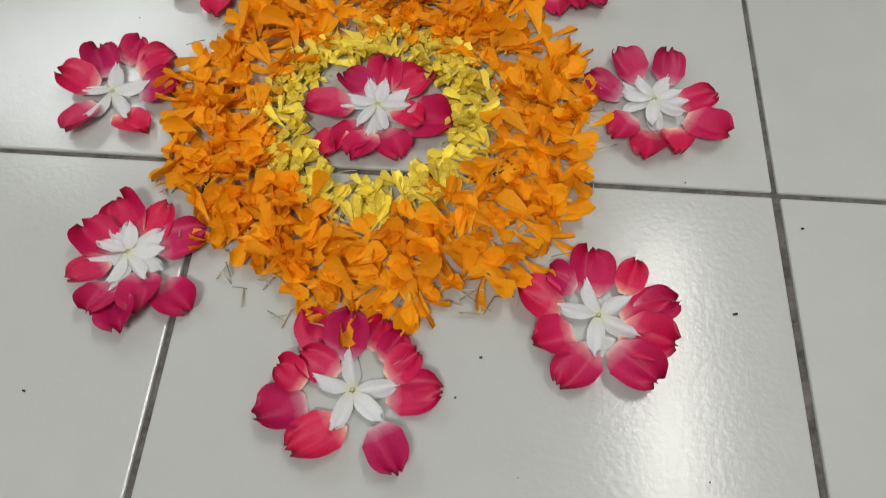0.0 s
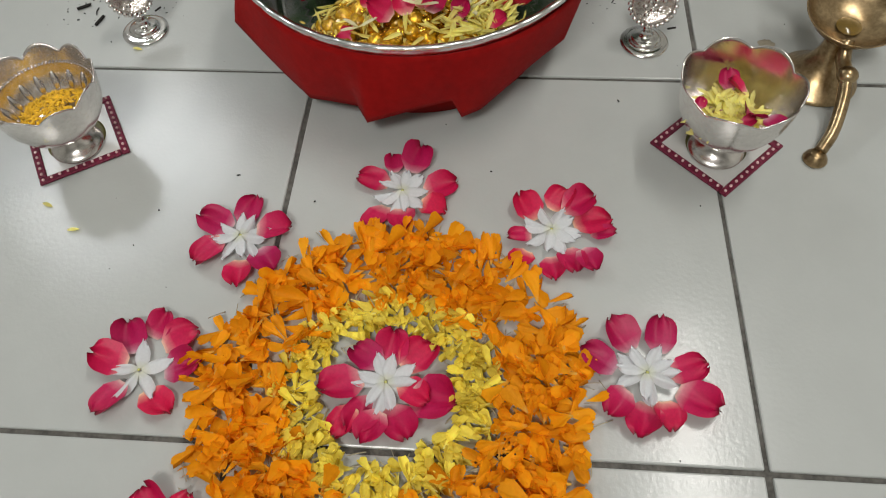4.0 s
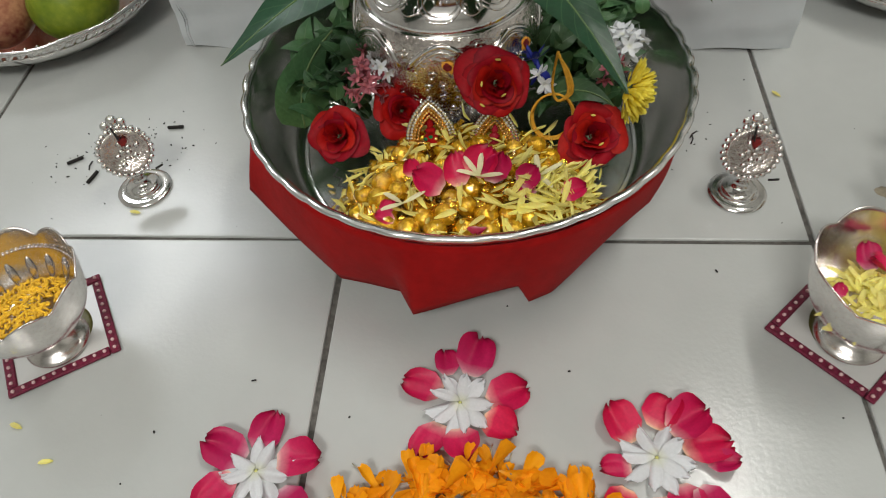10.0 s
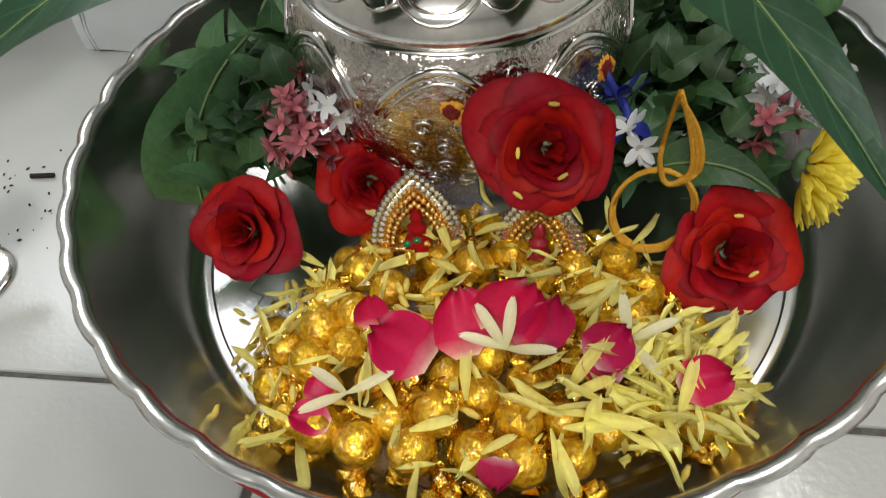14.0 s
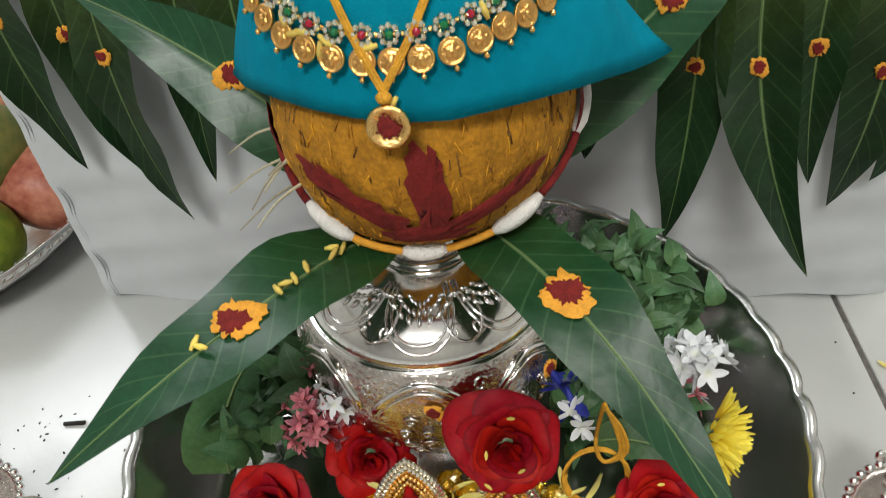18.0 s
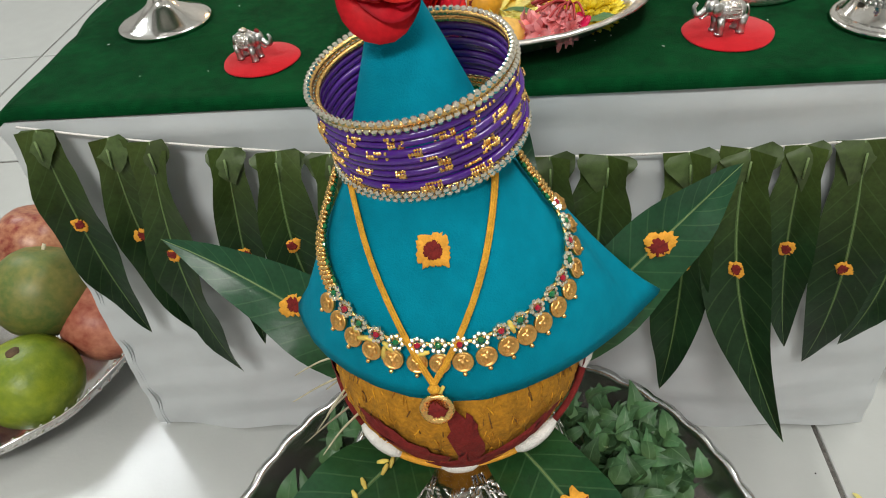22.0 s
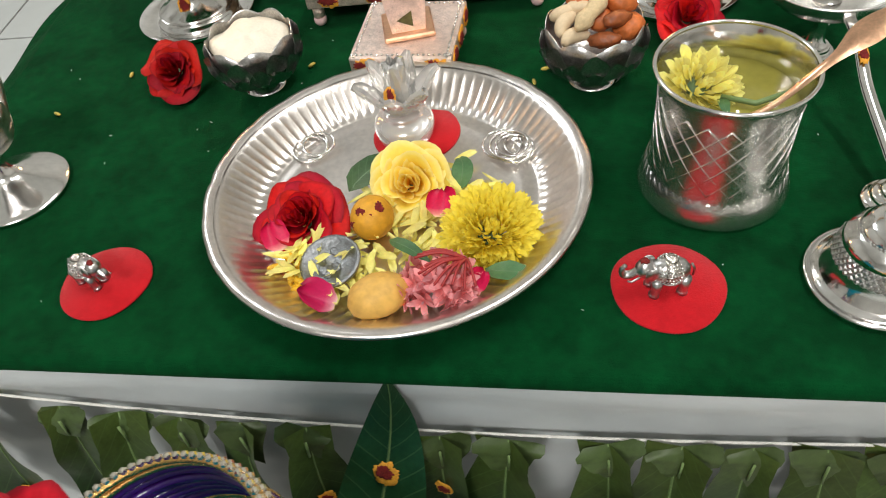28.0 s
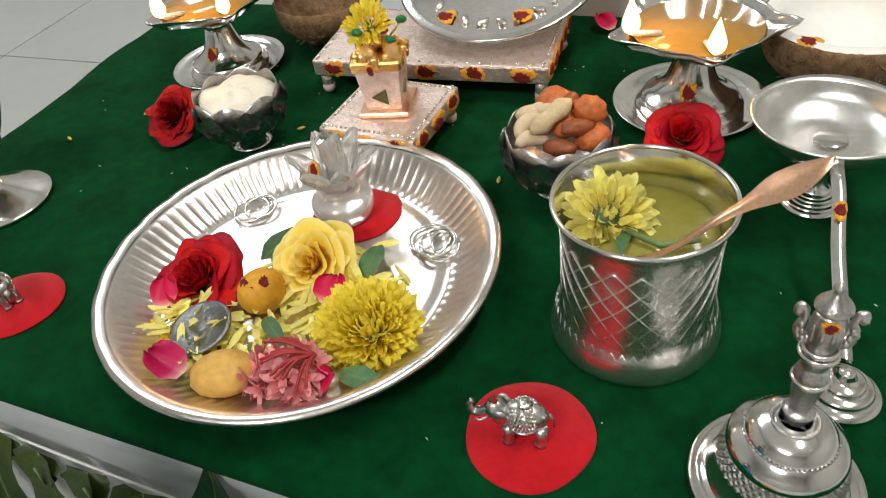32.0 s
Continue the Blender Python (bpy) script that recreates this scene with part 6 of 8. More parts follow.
def heap_height(x, y):
    u, v = (x + 0.064) / 0.078, (y - 0.286) / 0.060
    d = u * u + v * v
    top = 0.0665 - 0.012 * abs(u) ** 2.5 if d < 1 else 0
    return max(bowl_height(x, y), top * (1 - max(0, d - 0.6) / 0.4 * 0.35)) if d < 1 else bowl_height(x, y)


M_AMBER = material("amber_glass_bead", (0.92, 0.42, 0.016), 0.20, 0.62, var=0.5, scale=300, bump=0.75, bump_scale=420, dist=0.0014, coat=1.0, fine=3.0)


def gold_beads():
    under = Heap()
    rr = random.Random(51)
    small = [ball(0.0042, 6, 4, 1, 1, 0.8, 0.25, k) for k in range(5)]
    for k in range(330):
        a, q = rr.uniform(0, 6.283), math.sqrt(rr.random())
        x, y = -0.064 + 0.074 * q * math.cos(a), 0.286 + 0.056 * q * math.sin(a)
        if math.hypot(x - BX, y - BY) > 0.116:
            continue
        under.add(small[k % 5], pose(x, y, heap_height(x, y) - 0.0035 - 0.002 * rr.random(), rr.uniform(0, 360), rr.uniform(0, 360), 0))
    tagged(under.build("gold_bits", M_FOIL, smooth=False), "crinkled gold foil bits heaped in the bowl", "foil bits", kind="stuff")
    shapes = []
    for k in range(5):
        bm = bmesh.new()
        bmesh.ops.create_icosphere(bm, subdivisions=2, radius=0.0072)
        r2 = random.Random(k)
        for v in bm.verts:
            v.co *= 1 + r2.uniform(-0.03, 0.03)
        shapes.append(piece_mesh("bead", piece_of(bm), M_AMBER, k > 1))
    placed = []
    tries = 0
    while len(placed) < 92 and tries < 6000:
        tries += 1
        a, q = rr.uniform(0, 6.283), math.sqrt(rr.random())
        x, y = -0.064 + 0.074 * q * math.cos(a), 0.283 + 0.054 * q * math.sin(a)
        if math.hypot(x - BX, y - BY) > 0.108 or any((x - px) ** 2 + (y - py) ** 2 < 0.0108 ** 2 for px, py in placed):
            continue
        placed.append((x, y))
        s = rr.choice((0.8, 0.9, 1.0, 1.0))
        z = max(heap_height(x, y) + 0.0012, bowl_height(x, y) + 0.0078)
        ob = tagged(new("gold_bead", shapes[len(placed) % 5]), "round amber gold foil bead heaped in the bowl", "bead", "gold beads in the bowl")
        ob.matrix_world = pose(x, y, z, rr.uniform(0, 360), rr.uniform(0, 360), 0) @ Matrix.Scale(s, 4)


def gold_sequins():
    rr = random.Random(58)
    h = Heap()
    for k in range(300):
        a, q = rr.uniform(0, 6.283), math.sqrt(rr.random())
        x, y = -0.064 + 0.080 * q * math.cos(a), 0.286 + 0.062 * q * math.sin(a)
        if math.hypot(x - BX, y - BY) > 0.112:
            continue
        w = rr.uniform(0.0016, 0.0030)
        flake = ([(-w, -w * 0.6, 0), (w, -w * 0.6, 0.0005), (w * 0.9, w * 0.7, 0), (-w * 0.8, w * 0.6, 0.0006), (0, 0, 0.0009)], [(0, 1, 4), (1, 2, 4), (2, 3, 4), (3, 0, 4)], None)
        h.add(flake, pose(x, y, heap_height(x, y) + rr.uniform(0.002, 0.008), rr.gauss(0, 28), rr.gauss(0, 28), rr.uniform(0, 360)))
    tagged(h.build("gold_sequins", M_FOIL, smooth=False), "bright gold foil sequins strewn over the beads", "sequins", kind="stuff")


gold_beads()
gold_sequins()


def bowl_petals():
    rr = random.Random(61)
    kinds = [petal(0.0150 + 0.0022 * (k % 3), 0.0030 + 0.0009 * (k % 2), 0.5, -0.34 + 0.24 * (k % 4), 0.72, 700 + k, 4, 9, 0.0, 1.7, 0.30) for k in range(8)]
    h = Heap()
    for k in range(420):
        if k < 170:
            x, y = rr.gauss(-0.010, 0.014), rr.gauss(0.272, 0.012)
        else:
            a, q = rr.uniform(0, 6.283), math.sqrt(rr.random())
            x, y = -0.064 + 0.076 * q * math.cos(a), 0.284 + 0.055 * q * math.sin(a)
        if math.hypot(x - BX, y - BY) > 0.113:
            continue
        z = heap_height(x, y) + 0.003 + rr.uniform(0, 0.0075) + (0.004 if k < 170 else 0)
        h.add(kinds[k % 8], pose(x, y, z, rr.gauss(5, 24), rr.gauss(0, 36), rr.uniform(0, 360)) @ Matrix.Scale(rr.uniform(0.45, 0.95), 4))
    tagged(h.build("scattered_petals", M_PALECHRY), "pale yellow chrysanthemum petals strewn over the gold beads", "petals", kind="stuff")
    h = Heap()
    for k in range(70):
        x, y = rr.choice(((rr.gauss(-0.136, 0.007), rr.gauss(0.300, 0.012)), (rr.gauss(-0.07, 0.03), rr.gauss(0.29, 0.02))))
        z = heap_height(x, y) + (0.0015 if x < -0.12 else 0.009)
        h.add(ball(0.0014, 6, 4, 0.8, 2.2, 0.7), pose(x, y, z, rr.uniform(-15, 15), rr.uniform(-15, 15), rr.uniform(0, 360)))
    tagged(h.build("rice_grains", M_GRAIN), "turmeric-yellow rice grains in the bowl", "rice", kind="stuff")
    for k, (x, y, z, s, rx, ry, rz) in enumerate(((-0.069, 0.275, 0.078, 1.0, 38, 0, 20), (-0.079, 0.274, 0.076, 1.0, 34, -20, 60), (-0.062, 0.280, 0.081, 1.0, 48, 14, -25), (-0.053, 0.277, 0.079, 0.95, 60, 28, 5),
                                                 (-0.097, 0.283, 0.077, 0.62, 60, 10, 15), (-0.036, 0.277, 0.076, 0.80, 35, 20, -40), (-0.058, 0.249, 0.074, 0.72, 25, 8, 170), (-0.013, 0.271, 0.074, 0.80, 20, 10, -70),
                                                 (-0.028, 0.273, 0.073, 0.75, 15, -10, 60), (-0.105, 0.256, 0.070, 0.62, 10, 0, 80), (-0.110, 0.262, 0.069, 0.5, 15, 0, -10))):
        o = tagged(new("rose_petal", ROSEP[k % 8]), "bright pink rose petal lying on the gold beads", "petal", "rose petals in the bowl")
        o.matrix_world = pose(x, y, z, rx, ry, rz) @ Matrix.Scale(s * (0.80 if k < 4 else 0.72), 4)
    cream = [piece_mesh("petal", petal(0.0165 + 0.001 * k, 0.0043, 0.25, -0.05 + 0.10 * k, 0.60, 760 + k, 4, 9, 0, 0.6, 0.22), M_CREAM) for k in range(3)]
    for k, (x, y, z, turns, s) in enumerate(((-0.100, 0.262, 0.078, (150, 215, 20), 0.75), (-0.026, 0.283, 0.078, (95, 20, 190, -60), 0.78), (-0.0585, 0.2715, 0.0895, (84, 168, -8, 128), 0.74))):
        ob = thing("pale_flower", (x, y, z), "small cream flower with narrow petals on the heap", "flower", "pale flowers")
        for j, turn in enumerate(turns):
            p = new("petal", cream[(j + k) % 3])
            p.parent = ob
            p.matrix_local = Matrix.Rotation(radians(turn - 90), 4, "Z") @ Matrix.Rotation(0.15, 4, "X") @ Matrix.Scale(s, 4)


bowl_petals()

L_BOWLROSE = "dark red rose laid in the steel bowl"
rose((-0.1440, 0.319, 0.074), (-0.10, -0.62, 0.78), 0.0168, M_DARKROSE, L_BOWLROSE, seed=11, count=19, group="roses in the bowl")
rose((-0.0505, 0.326, 0.107), (0.05, -0.80, 0.60), 0.0185, M_DARKROSE, "large dark red rose leaning on the silver pot", seed=12, count=21, group="roses in the bowl", seeds=4)
rose((-0.1080, 0.342, 0.074), (0.25, -0.75, 0.55), 0.0155, M_DARKROSE, L_BOWLROSE, seed=13, count=19, group="roses in the bowl")
rose((0.0050, 0.319, 0.073), (0.05, -0.60, 0.80), 0.0182, M_DARKROSE, L_BOWLROSE, seed=14, count=19, group="roses in the bowl", seeds=2)


def arch_idol(x, y, z, s, rz, body, trim, label):
    """A small pointed arch set with stones round a plain figure."""
    ob = thing("arch_idol", (x, y, z), label, "idol", "jewelled idols", rz, -14)

    def arch(q, w, h_):
        a = math.pi * (1 - q)
        xx = w * math.cos(a)
        zz = h_ * (math.sin(a) ** 0.75 * 0.62 + 0.38 * max(0, 1 - abs(math.cos(a))) ** 1.0)
        return xx, zz
    stone = piece_mesh("stone", ball(0.0013, 6, 4), M_CRYSTAL, False)
    gold = piece_mesh("gold_bead", ball(0.0011, 6, 4), M_GOLD)
    for ring, (w, h_, me, n) in enumerate(((0.0140, 0.0275, stone, 31), (0.0118, 0.0245, stone, 27), (0.0098, 0.0205, gold, 23), (0.0080, 0.0175, gold, 21))):
        for k in range(n):
            xx, zz = arch(k / (n - 1), w, h_)
            o = new(me.name, me)
            o.parent = ob
            o.matrix_local = Matrix.Translation((xx * s, -0.0004 * ring, zz * s))
    pts = [Vector((arch(k / 20, 0.011, 0.023)[0] * s, 0.0012, arch(k / 20, 0.011, 0.023)[1] * s)) for k in range(21)]
    piece_ob("back_frame", tube(pts, 0.0022, 6), M_GOLD, ob)
    part("base", box_bm(-0.0135 * s, -0.002, -0.0016, 0.0135 * s, 0.003, 0.0012, 0.0006, 1), M_GOLD, ob)
    part("figure", lathe(smooth_profile([(0.0046, 0.0), (0.0042, 0.0035), (0.0026, 0.006), (0.0032, 0.008), (0.0016, 0.0098), (0.0021, 0.0115), (0.0012, 0.0138), (0.0, 0.0152)], 3), 16), body, ob)
    for dx, zz, m_ in ((-0.003, 0.0035, trim), (0.003, 0.0035, M_GOLD), (0.0, 0.0048, trim)):
        piece_ob("ornament", ball(0.0016, 6, 4, 1, 0.7, 0.8), m_, ob).location = (dx, -0.003, zz)


arch_idol(-0.0885, 0.3185, 0.0700, 1.0, 4, M_REDCLOTH, M_EMERALD, "small jewelled arch idol with clear and gold stones")
arch_idol(-0.0510, 0.3175, 0.0665, 1.0, -8, M_RUBY, M_RUBY, "small jewelled arch idol with ruby red figure")


def herbs():
    rr = random.Random(91)
    kinds = [leaf_piece((0, 0, 0), (0.001 * (k % 3 - 1), 0.011, 0.002 + 0.001 * (k % 2)), (0.002 * (k % 3 - 1), 0.022, -0.003), 0.0115 + 0.002 * (k % 3), (0, 0, 1), 0.14, 0.04, k, 9, 6, 0.62) for k in range(6)]
    for nm, n, sx, sy, cx, cy, z0 in (("left", 130, 0.022, 0.030, -0.156, 0.372, 0.074), ("right", 160, 0.026, 0.028, 0.000, 0.372, 0.078), ("back", 230, 0.038, 0.030, 0.000, 0.424, 0.086), ("farright", 110, 0.022, 0.030, 0.020, 0.398, 0.086), ("backleft", 100, 0.034, 0.014, -0.125, 0.435, 0.076)):
        ob = thing("herb_sprig", (0, 0, 0), "bunch of small fresh green leaves in the bowl", "leaves", "leaf bunches")
        for k in range(n):
            x, y = cx + rr.uniform(-1, 1) * sx, cy + rr.uniform(-1, 1) * sy
            if math.hypot(x - BX, y - BY) > 0.115 or math.hypot(x - KX + 0.005, y - KY) < 0.052:
                continue
            if x > 0.0 and y < 0.395 and math.hypot(x - BX, y - BY) > 0.094:
                continue
            z = max(bowl_height(x, y) + 0.004, z0 + rr.uniform(-0.018, 0.026))
            a = math.degrees(math.atan2(y - BY, x - BX)) - 90
            o = piece_ob("leaf", kinds[k % 6], M_HERB, ob)
            o.matrix_local = pose(x, y, z, rr.uniform(10, 65), rr.uniform(-35, 35), a + rr.uniform(-90, 90)) @ Matrix.Scale(rr.uniform(0.5, 1.0), 4) @ Matrix.Translation((0, -0.010, 0))
        for k in range(5):
            x, y = cx + rr.uniform(-1, 1) * sx * 0.7, cy + rr.uniform(-1, 1) * sy * 0.7
            if math.hypot(x - KX + 0.005, y - KY) < 0.052:
                continue
            piece_ob("stem", tube([(x, y, z0 - 0.02), (x + rr.uniform(-0.006, 0.006), y - 0.006, z0), (x + rr.uniform(-0.01, 0.01), y - 0.012, z0 + 0.012)], 0.0007, 5), M_RIB, ob)
    big = thing("betel_leaf", (0, 0, 0), "broad green betel leaf standing against the bowl side", "leaf", "broad leaves")
    piece_ob("blade", leaf_piece((-0.172, 0.342, 0.060), (-0.170, 0.360, 0.086), (-0.152, 0.380, 0.106), 0.040, (0.7, -0.7, 0.5), 0.1, 0.03, 5, 12, 8, 0.55), M_HERB, big)
    piece_ob("midrib", tube([leaf_line((-0.172, 0.342, 0.060), (-0.170, 0.360, 0.086), (-0.152, 0.380, 0.106), k / 8) + Vector((0.0003, -0.0003, 0.0002)) for k in range(9)], 0.0006, 5), M_RIB, big, "pale midrib")
    big = thing("betel_leaf", (0, 0, 0), "oval green leaf over the red rose in the bowl", "leaf", "broad leaves")
    piece_ob("blade", leaf_piece((-0.0165, 0.338, 0.089), (0.001, 0.334, 0.0945), (0.0175, 0.327, 0.089), 0.0165, (0, -0.5, 1), 0.15, 0.03, 6, 10, 6, 0.6), M_HERB, big)
    piece_ob("midrib", tube([leaf_line((-0.0165, 0.338, 0.089), (0.001, 0.334, 0.0945), (0.0175, 0.327, 0.089), k / 8) + Vector((0, -0.0002, 0.0003)) for k in range(9)], 0.0004, 5), M_RIB, big, "pale midrib")


herbs()


def floret_cluster(place, n, spread, mat, label, name="floret_cluster", size=0.0085, group="", seed=0, lobes=4):
    ob = thing(name, place, label, "flowers", group)
    rr = random.Random(seed)
    me = [piece_mesh("petal", petal(size * 0.55, size * 0.25, 0.1, 0.15, 0.55, 800 + seed + k, 3, 3, 0, 0.3, 0.4), mat) for k in range(2)]
    stemm = piece_mesh("floret_tube", tube([(0, 0, -size * 1.1), (0, 0, 0)], size * 0.07, 5), mat)
    for k in range(n):
        d = Vector((rr.gauss(0, 1), rr.gauss(-0.3, 1), rr.gauss(0.6, 0.8))).normalized()
        m = facing(Vector((d.x * spread[0], d.y * spread[1], d.z * spread[2])) * rr.uniform(0.7, 1), d, rr.uniform(0, 3))
        o = new("floret_tube", stemm)
        o.parent = ob
        o.matrix_local = m
        for j in range(lobes):
            o = new("petal", me[j % 2])
            o.parent = ob
            o.matrix_local = m @ Matrix.Rotation(j * 2 * math.pi / lobes, 4, "Z") @ Matrix.Rotation(0.25, 4, "X")
    return ob


floret_cluster((-0.128, 0.345, 0.090), 34, (0.014, 0.013, 0.020), M_DUSTYPINK, "cluster of dusty pink ixora florets in the bowl", seed=1, group="pink floret clusters")
floret_cluster((-0.124, 0.372, 0.104), 16, (0.012, 0.011, 0.012), M_DUSTYPINK, "cluster of dusty pink ixora florets behind the roses", seed=2, group="pink floret clusters")
floret_cluster((0.016, 0.352, 0.096), 12, (0.010, 0.010, 0.010), M_DUSTYPINK, "pink ixora florets on the far side of the bowl", seed=3, group="pink floret clusters")
floret_cluster((0.024, 0.361, 0.103), 22, (0.013, 0.013, 0.013), M_WHITEFL, "cluster of small white flowers by the bowl rim", seed=4, size=0.0135, group="white floret clusters", lobes=5)
floret_cluster((-0.118, 0.352, 0.100), 5, (0.008, 0.010, 0.008), M_WHITEFL, "few small white flowers among pink florets", seed=5, size=0.010, group="white floret clusters", lobes=5)
floret_cluster((-0.022, 0.346, 0.092), 4, (0.007, 0.006, 0.006), M_WHITEFL, "few white petals beside the blue flower", seed=6, size=0.012, group="white floret clusters", lobes=4)
M_BLUEFL = uv_material("blue_petal", [(0.0, (0.5, 0.5, 0.6)), (0.4, (0.02, 0.03, 0.22)), (1.0, (0.012, 0.02, 0.18))], 0.5, 0.3, None, 0.1, 0.1, 0.1)
floret_cluster((-0.026, 0.354, 0.098), 3, (0.004, 0.004, 0.005), M_BLUEFL, "small deep blue butterfly pea flower", seed=7, size=0.018, lobes=4)


def pompon(place, normal, r, mat, label, name="chrysanthemum", seed=0, n=120, thin=0.17):
    ob = thing(name, (0, 0, 0), label, "flower")
    set_thing(ob, facing(place, normal))
    rr = random.Random(seed)
    me = [piece_mesh("petal", petal(r * 0.58, r * thin, 0.30, 0.20, 0.78, 900 + seed + k, 3, 5, 0, 0.7, 0.5), mat) for k in range(4)]
    for k in range(n):
        f = math.sqrt((k + 0.5) / n)
        th = radians(90 * f)
        o = new("petal", me[k % 4])
        o.parent = ob
        lean = 86 * f + rr.uniform(-11, 9)
        o.matrix_local = Matrix.Rotation(k * 2.39996 + rr.uniform(-0.25, 0.25), 4, "Z") @ Matrix.Translation((0, r * 0.44 * math.sin(th), r * 0.34 * math.cos(th) - r * 0.04)) @ Matrix.Rotation(radians(90 - lean), 4, "X") @ Matrix.Rotation(rr.uniform(-0.5, 0.5), 4, "Y") @ Matrix.Scale((0.62 + 0.36 * f) * rr.uniform(0.8, 1.15), 4)
    piece_ob("calyx", ball(r * 0.28, 8, 5, 1, 1, 0.6), M_HERB, ob, "green calyx").location = (0, 0, -r * 0.08)
    return ob


pompon((0.0275, 0.3390, 0.0905), (0.86, -0.42, 0.08), 0.0190, M_CHRY, "yellow chrysanthemum against the bowl side", seed=3, n=190, thin=0.15)


def thread_loops():
    ob = thing("yellow_thread", (0, 0, 0), "coil of turmeric-yellow thread hung over the leaves", "thread")
    for k in range(4):
        pts = []
        for j in range(25):
            a = 2 * math.pi * j / 24
            pts.append((-0.017 + (0.0115 + 0.0004 * k) * math.cos(a), 0.3275 + 0.004 * math.sin(a) - 0.0005 * k, 0.0820 + (0.0130 + 0.0003 * k) * math.sin(a)))
        piece_ob("strand", tube(pts[:-1], 0.0007, 5, closed=True), M_THREAD, ob)
    for k in range(3):
        piece_ob("strand", tube(spline([(-0.0165, 0.3300, 0.1250 - 0.001 * k), (-0.0120 + 0.001 * k, 0.3280, 0.1130), (-0.0095 + 0.0012 * k, 0.3265, 0.1000), (-0.0150, 0.3260, 0.0945), (-0.0185, 0.3275, 0.1050), (-0.0165, 0.3300, 0.1250)], 6), 0.0008, 5), M_THREAD, ob)


thread_loops()

# ---- things on the green cloth ----
TZ = 0.2694
M_REDFELT = material("red_felt", (0.48, 0.010, 0.016), 0.9, var=0.12, scale=80, bump=0.4, bump_scale=1800, sheen=0.15, spec=0.1)
M_OLDSILVER = material("oxidised_silver", (0.56, 0.55, 0.54), 0.31, 1.0, var=0.30, scale=150, bump=0.25, bump_scale=500)
M_GLASS = material("clear_crystal", (0.97, 0.96, 0.94), 0.04, 0.20, var=0.02, bump=0.0, trans=0.65, ior=1.5, spec=0.8, coat=0.3)
M_CURD = material("white_curd", (0.78, 0.72, 0.60), 0.5, var=0.06, scale=120, bump=0.3, bump_scale=300)
M_WATER = material("yellow_water", (0.26, 0.24, 0.05), 0.06, var=0.1, scale=40, bump=0.05, spec=0.6)
M_NICKEL = material("coin_nickel", (0.25, 0.26, 0.27), 0.42, 1.0, var=0.15, scale=200, bump=0.6, bump_scale=600)
M_LIMEFR = material("turmeric_lime", (0.62, 0.30, 0.02), 0.6, var=0.2, scale=60, bump=0.3, bump_scale=500)
M_SAPO = material("betel_nut_brown", (0.62, 0.36, 0.08), 0.55, var=0.2, scale=50, bump=0.2, bump_scale=300)
M_STOOL = material("stamped_silver_foil", (0.80, 0.66, 0.59), 0.36, 0.75, var=0.2, scale=250, bump=0.8, bump_scale=520)
M_NUT = material("cashew", (0.66, 0.52, 0.34), 0.55, var=0.1, scale=90, bump=0.15)
M_SHELL = material("peanut_shell", (0.62, 0.48, 0.28), 0.75, var=0.15, scale=120, bump=0.7, bump_scale=350)
M_DATE = material("dried_fruit", (0.26, 0.07, 0.02), 0.45, var=0.35, scale=80, bump=0.6, bump_scale=250)
M_APRI = material("dried_apricot", (0.50, 0.13, 0.03), 0.5, var=0.3, scale=80, bump=0.5, bump_scale=250)
M_HUSK = material("coconut_husk", (0.20, 0.12, 0.06), 0.95, var=0.4, scale=200, bump=1.0, bump_scale=500)
M_MEAT = material("coconut_meat", (0.80, 0.79, 0.74), 0.45, var=0.04, scale=40)
M_FLAME = material("flame", (1.0, 0.55, 0.16), 0.5, var=0.0, bump=0.0, emit=9.0)


def fluted_plate():
    ob = thing("puja_plate", (-0.0510, 0.5885, TZ), "round fluted silver plate holding flowers and a coin", "plate")
    part("dish", lathe([(0, 0.0035), (0.030, 0.0035), (0.056, 0.0035), (0.0585, 0.0044), (0.0605, 0.0035), (0.0635, 0.0042)], 96), M_PLATE, ob)
    prof = smooth_profile([(0.0635, 0.0042), (0.068, 0.0066), (0.074, 0.0115), (0.079, 0.0158), (0.0815, 0.0172)], 4)

    def flute(i, a, r, z):
        k = max(0.0, math.sin(math.pi * (min(16, i) - 1) / 13.0)) if i < 14 else 0.0
        q = abs(math.sin(46 * a)) ** 0.7
        return r - 0.0013 * k * q, z - 0.0019 * k * q
    part("fluted_side", lathe(prof, 736, flute), M_PLATE, ob, "fluted side with narrow grooves")
    part("rim", lathe([(0.0815, 0.0172), (0.0840, 0.0184), (0.0862, 0.0180), (0.0866, 0.0168), (0.0848, 0.0160), (0.0800, 0.0145), (0.070, 0.0060), (0.060, 0.0008), (0, 0.0005)], 128,
                      lambda i, a, r, z: (r * (1 + 0.0035 * abs(math.sin(13 * a)) ** 0.5), z + 0.0006 * (r > 0.078) * abs(math.sin(13 * a)) ** 0.5)), M_PLATE, ob, "plain rolled rim")
    ob.scale = (0.985, 0.985, 1)
    return ob


fluted_plate()
PZ = TZ + 0.0036


M_IXSTALK = material("ixora_stalk", (0.34, 0.03, 0.03), 0.5, var=0.2, scale=200)


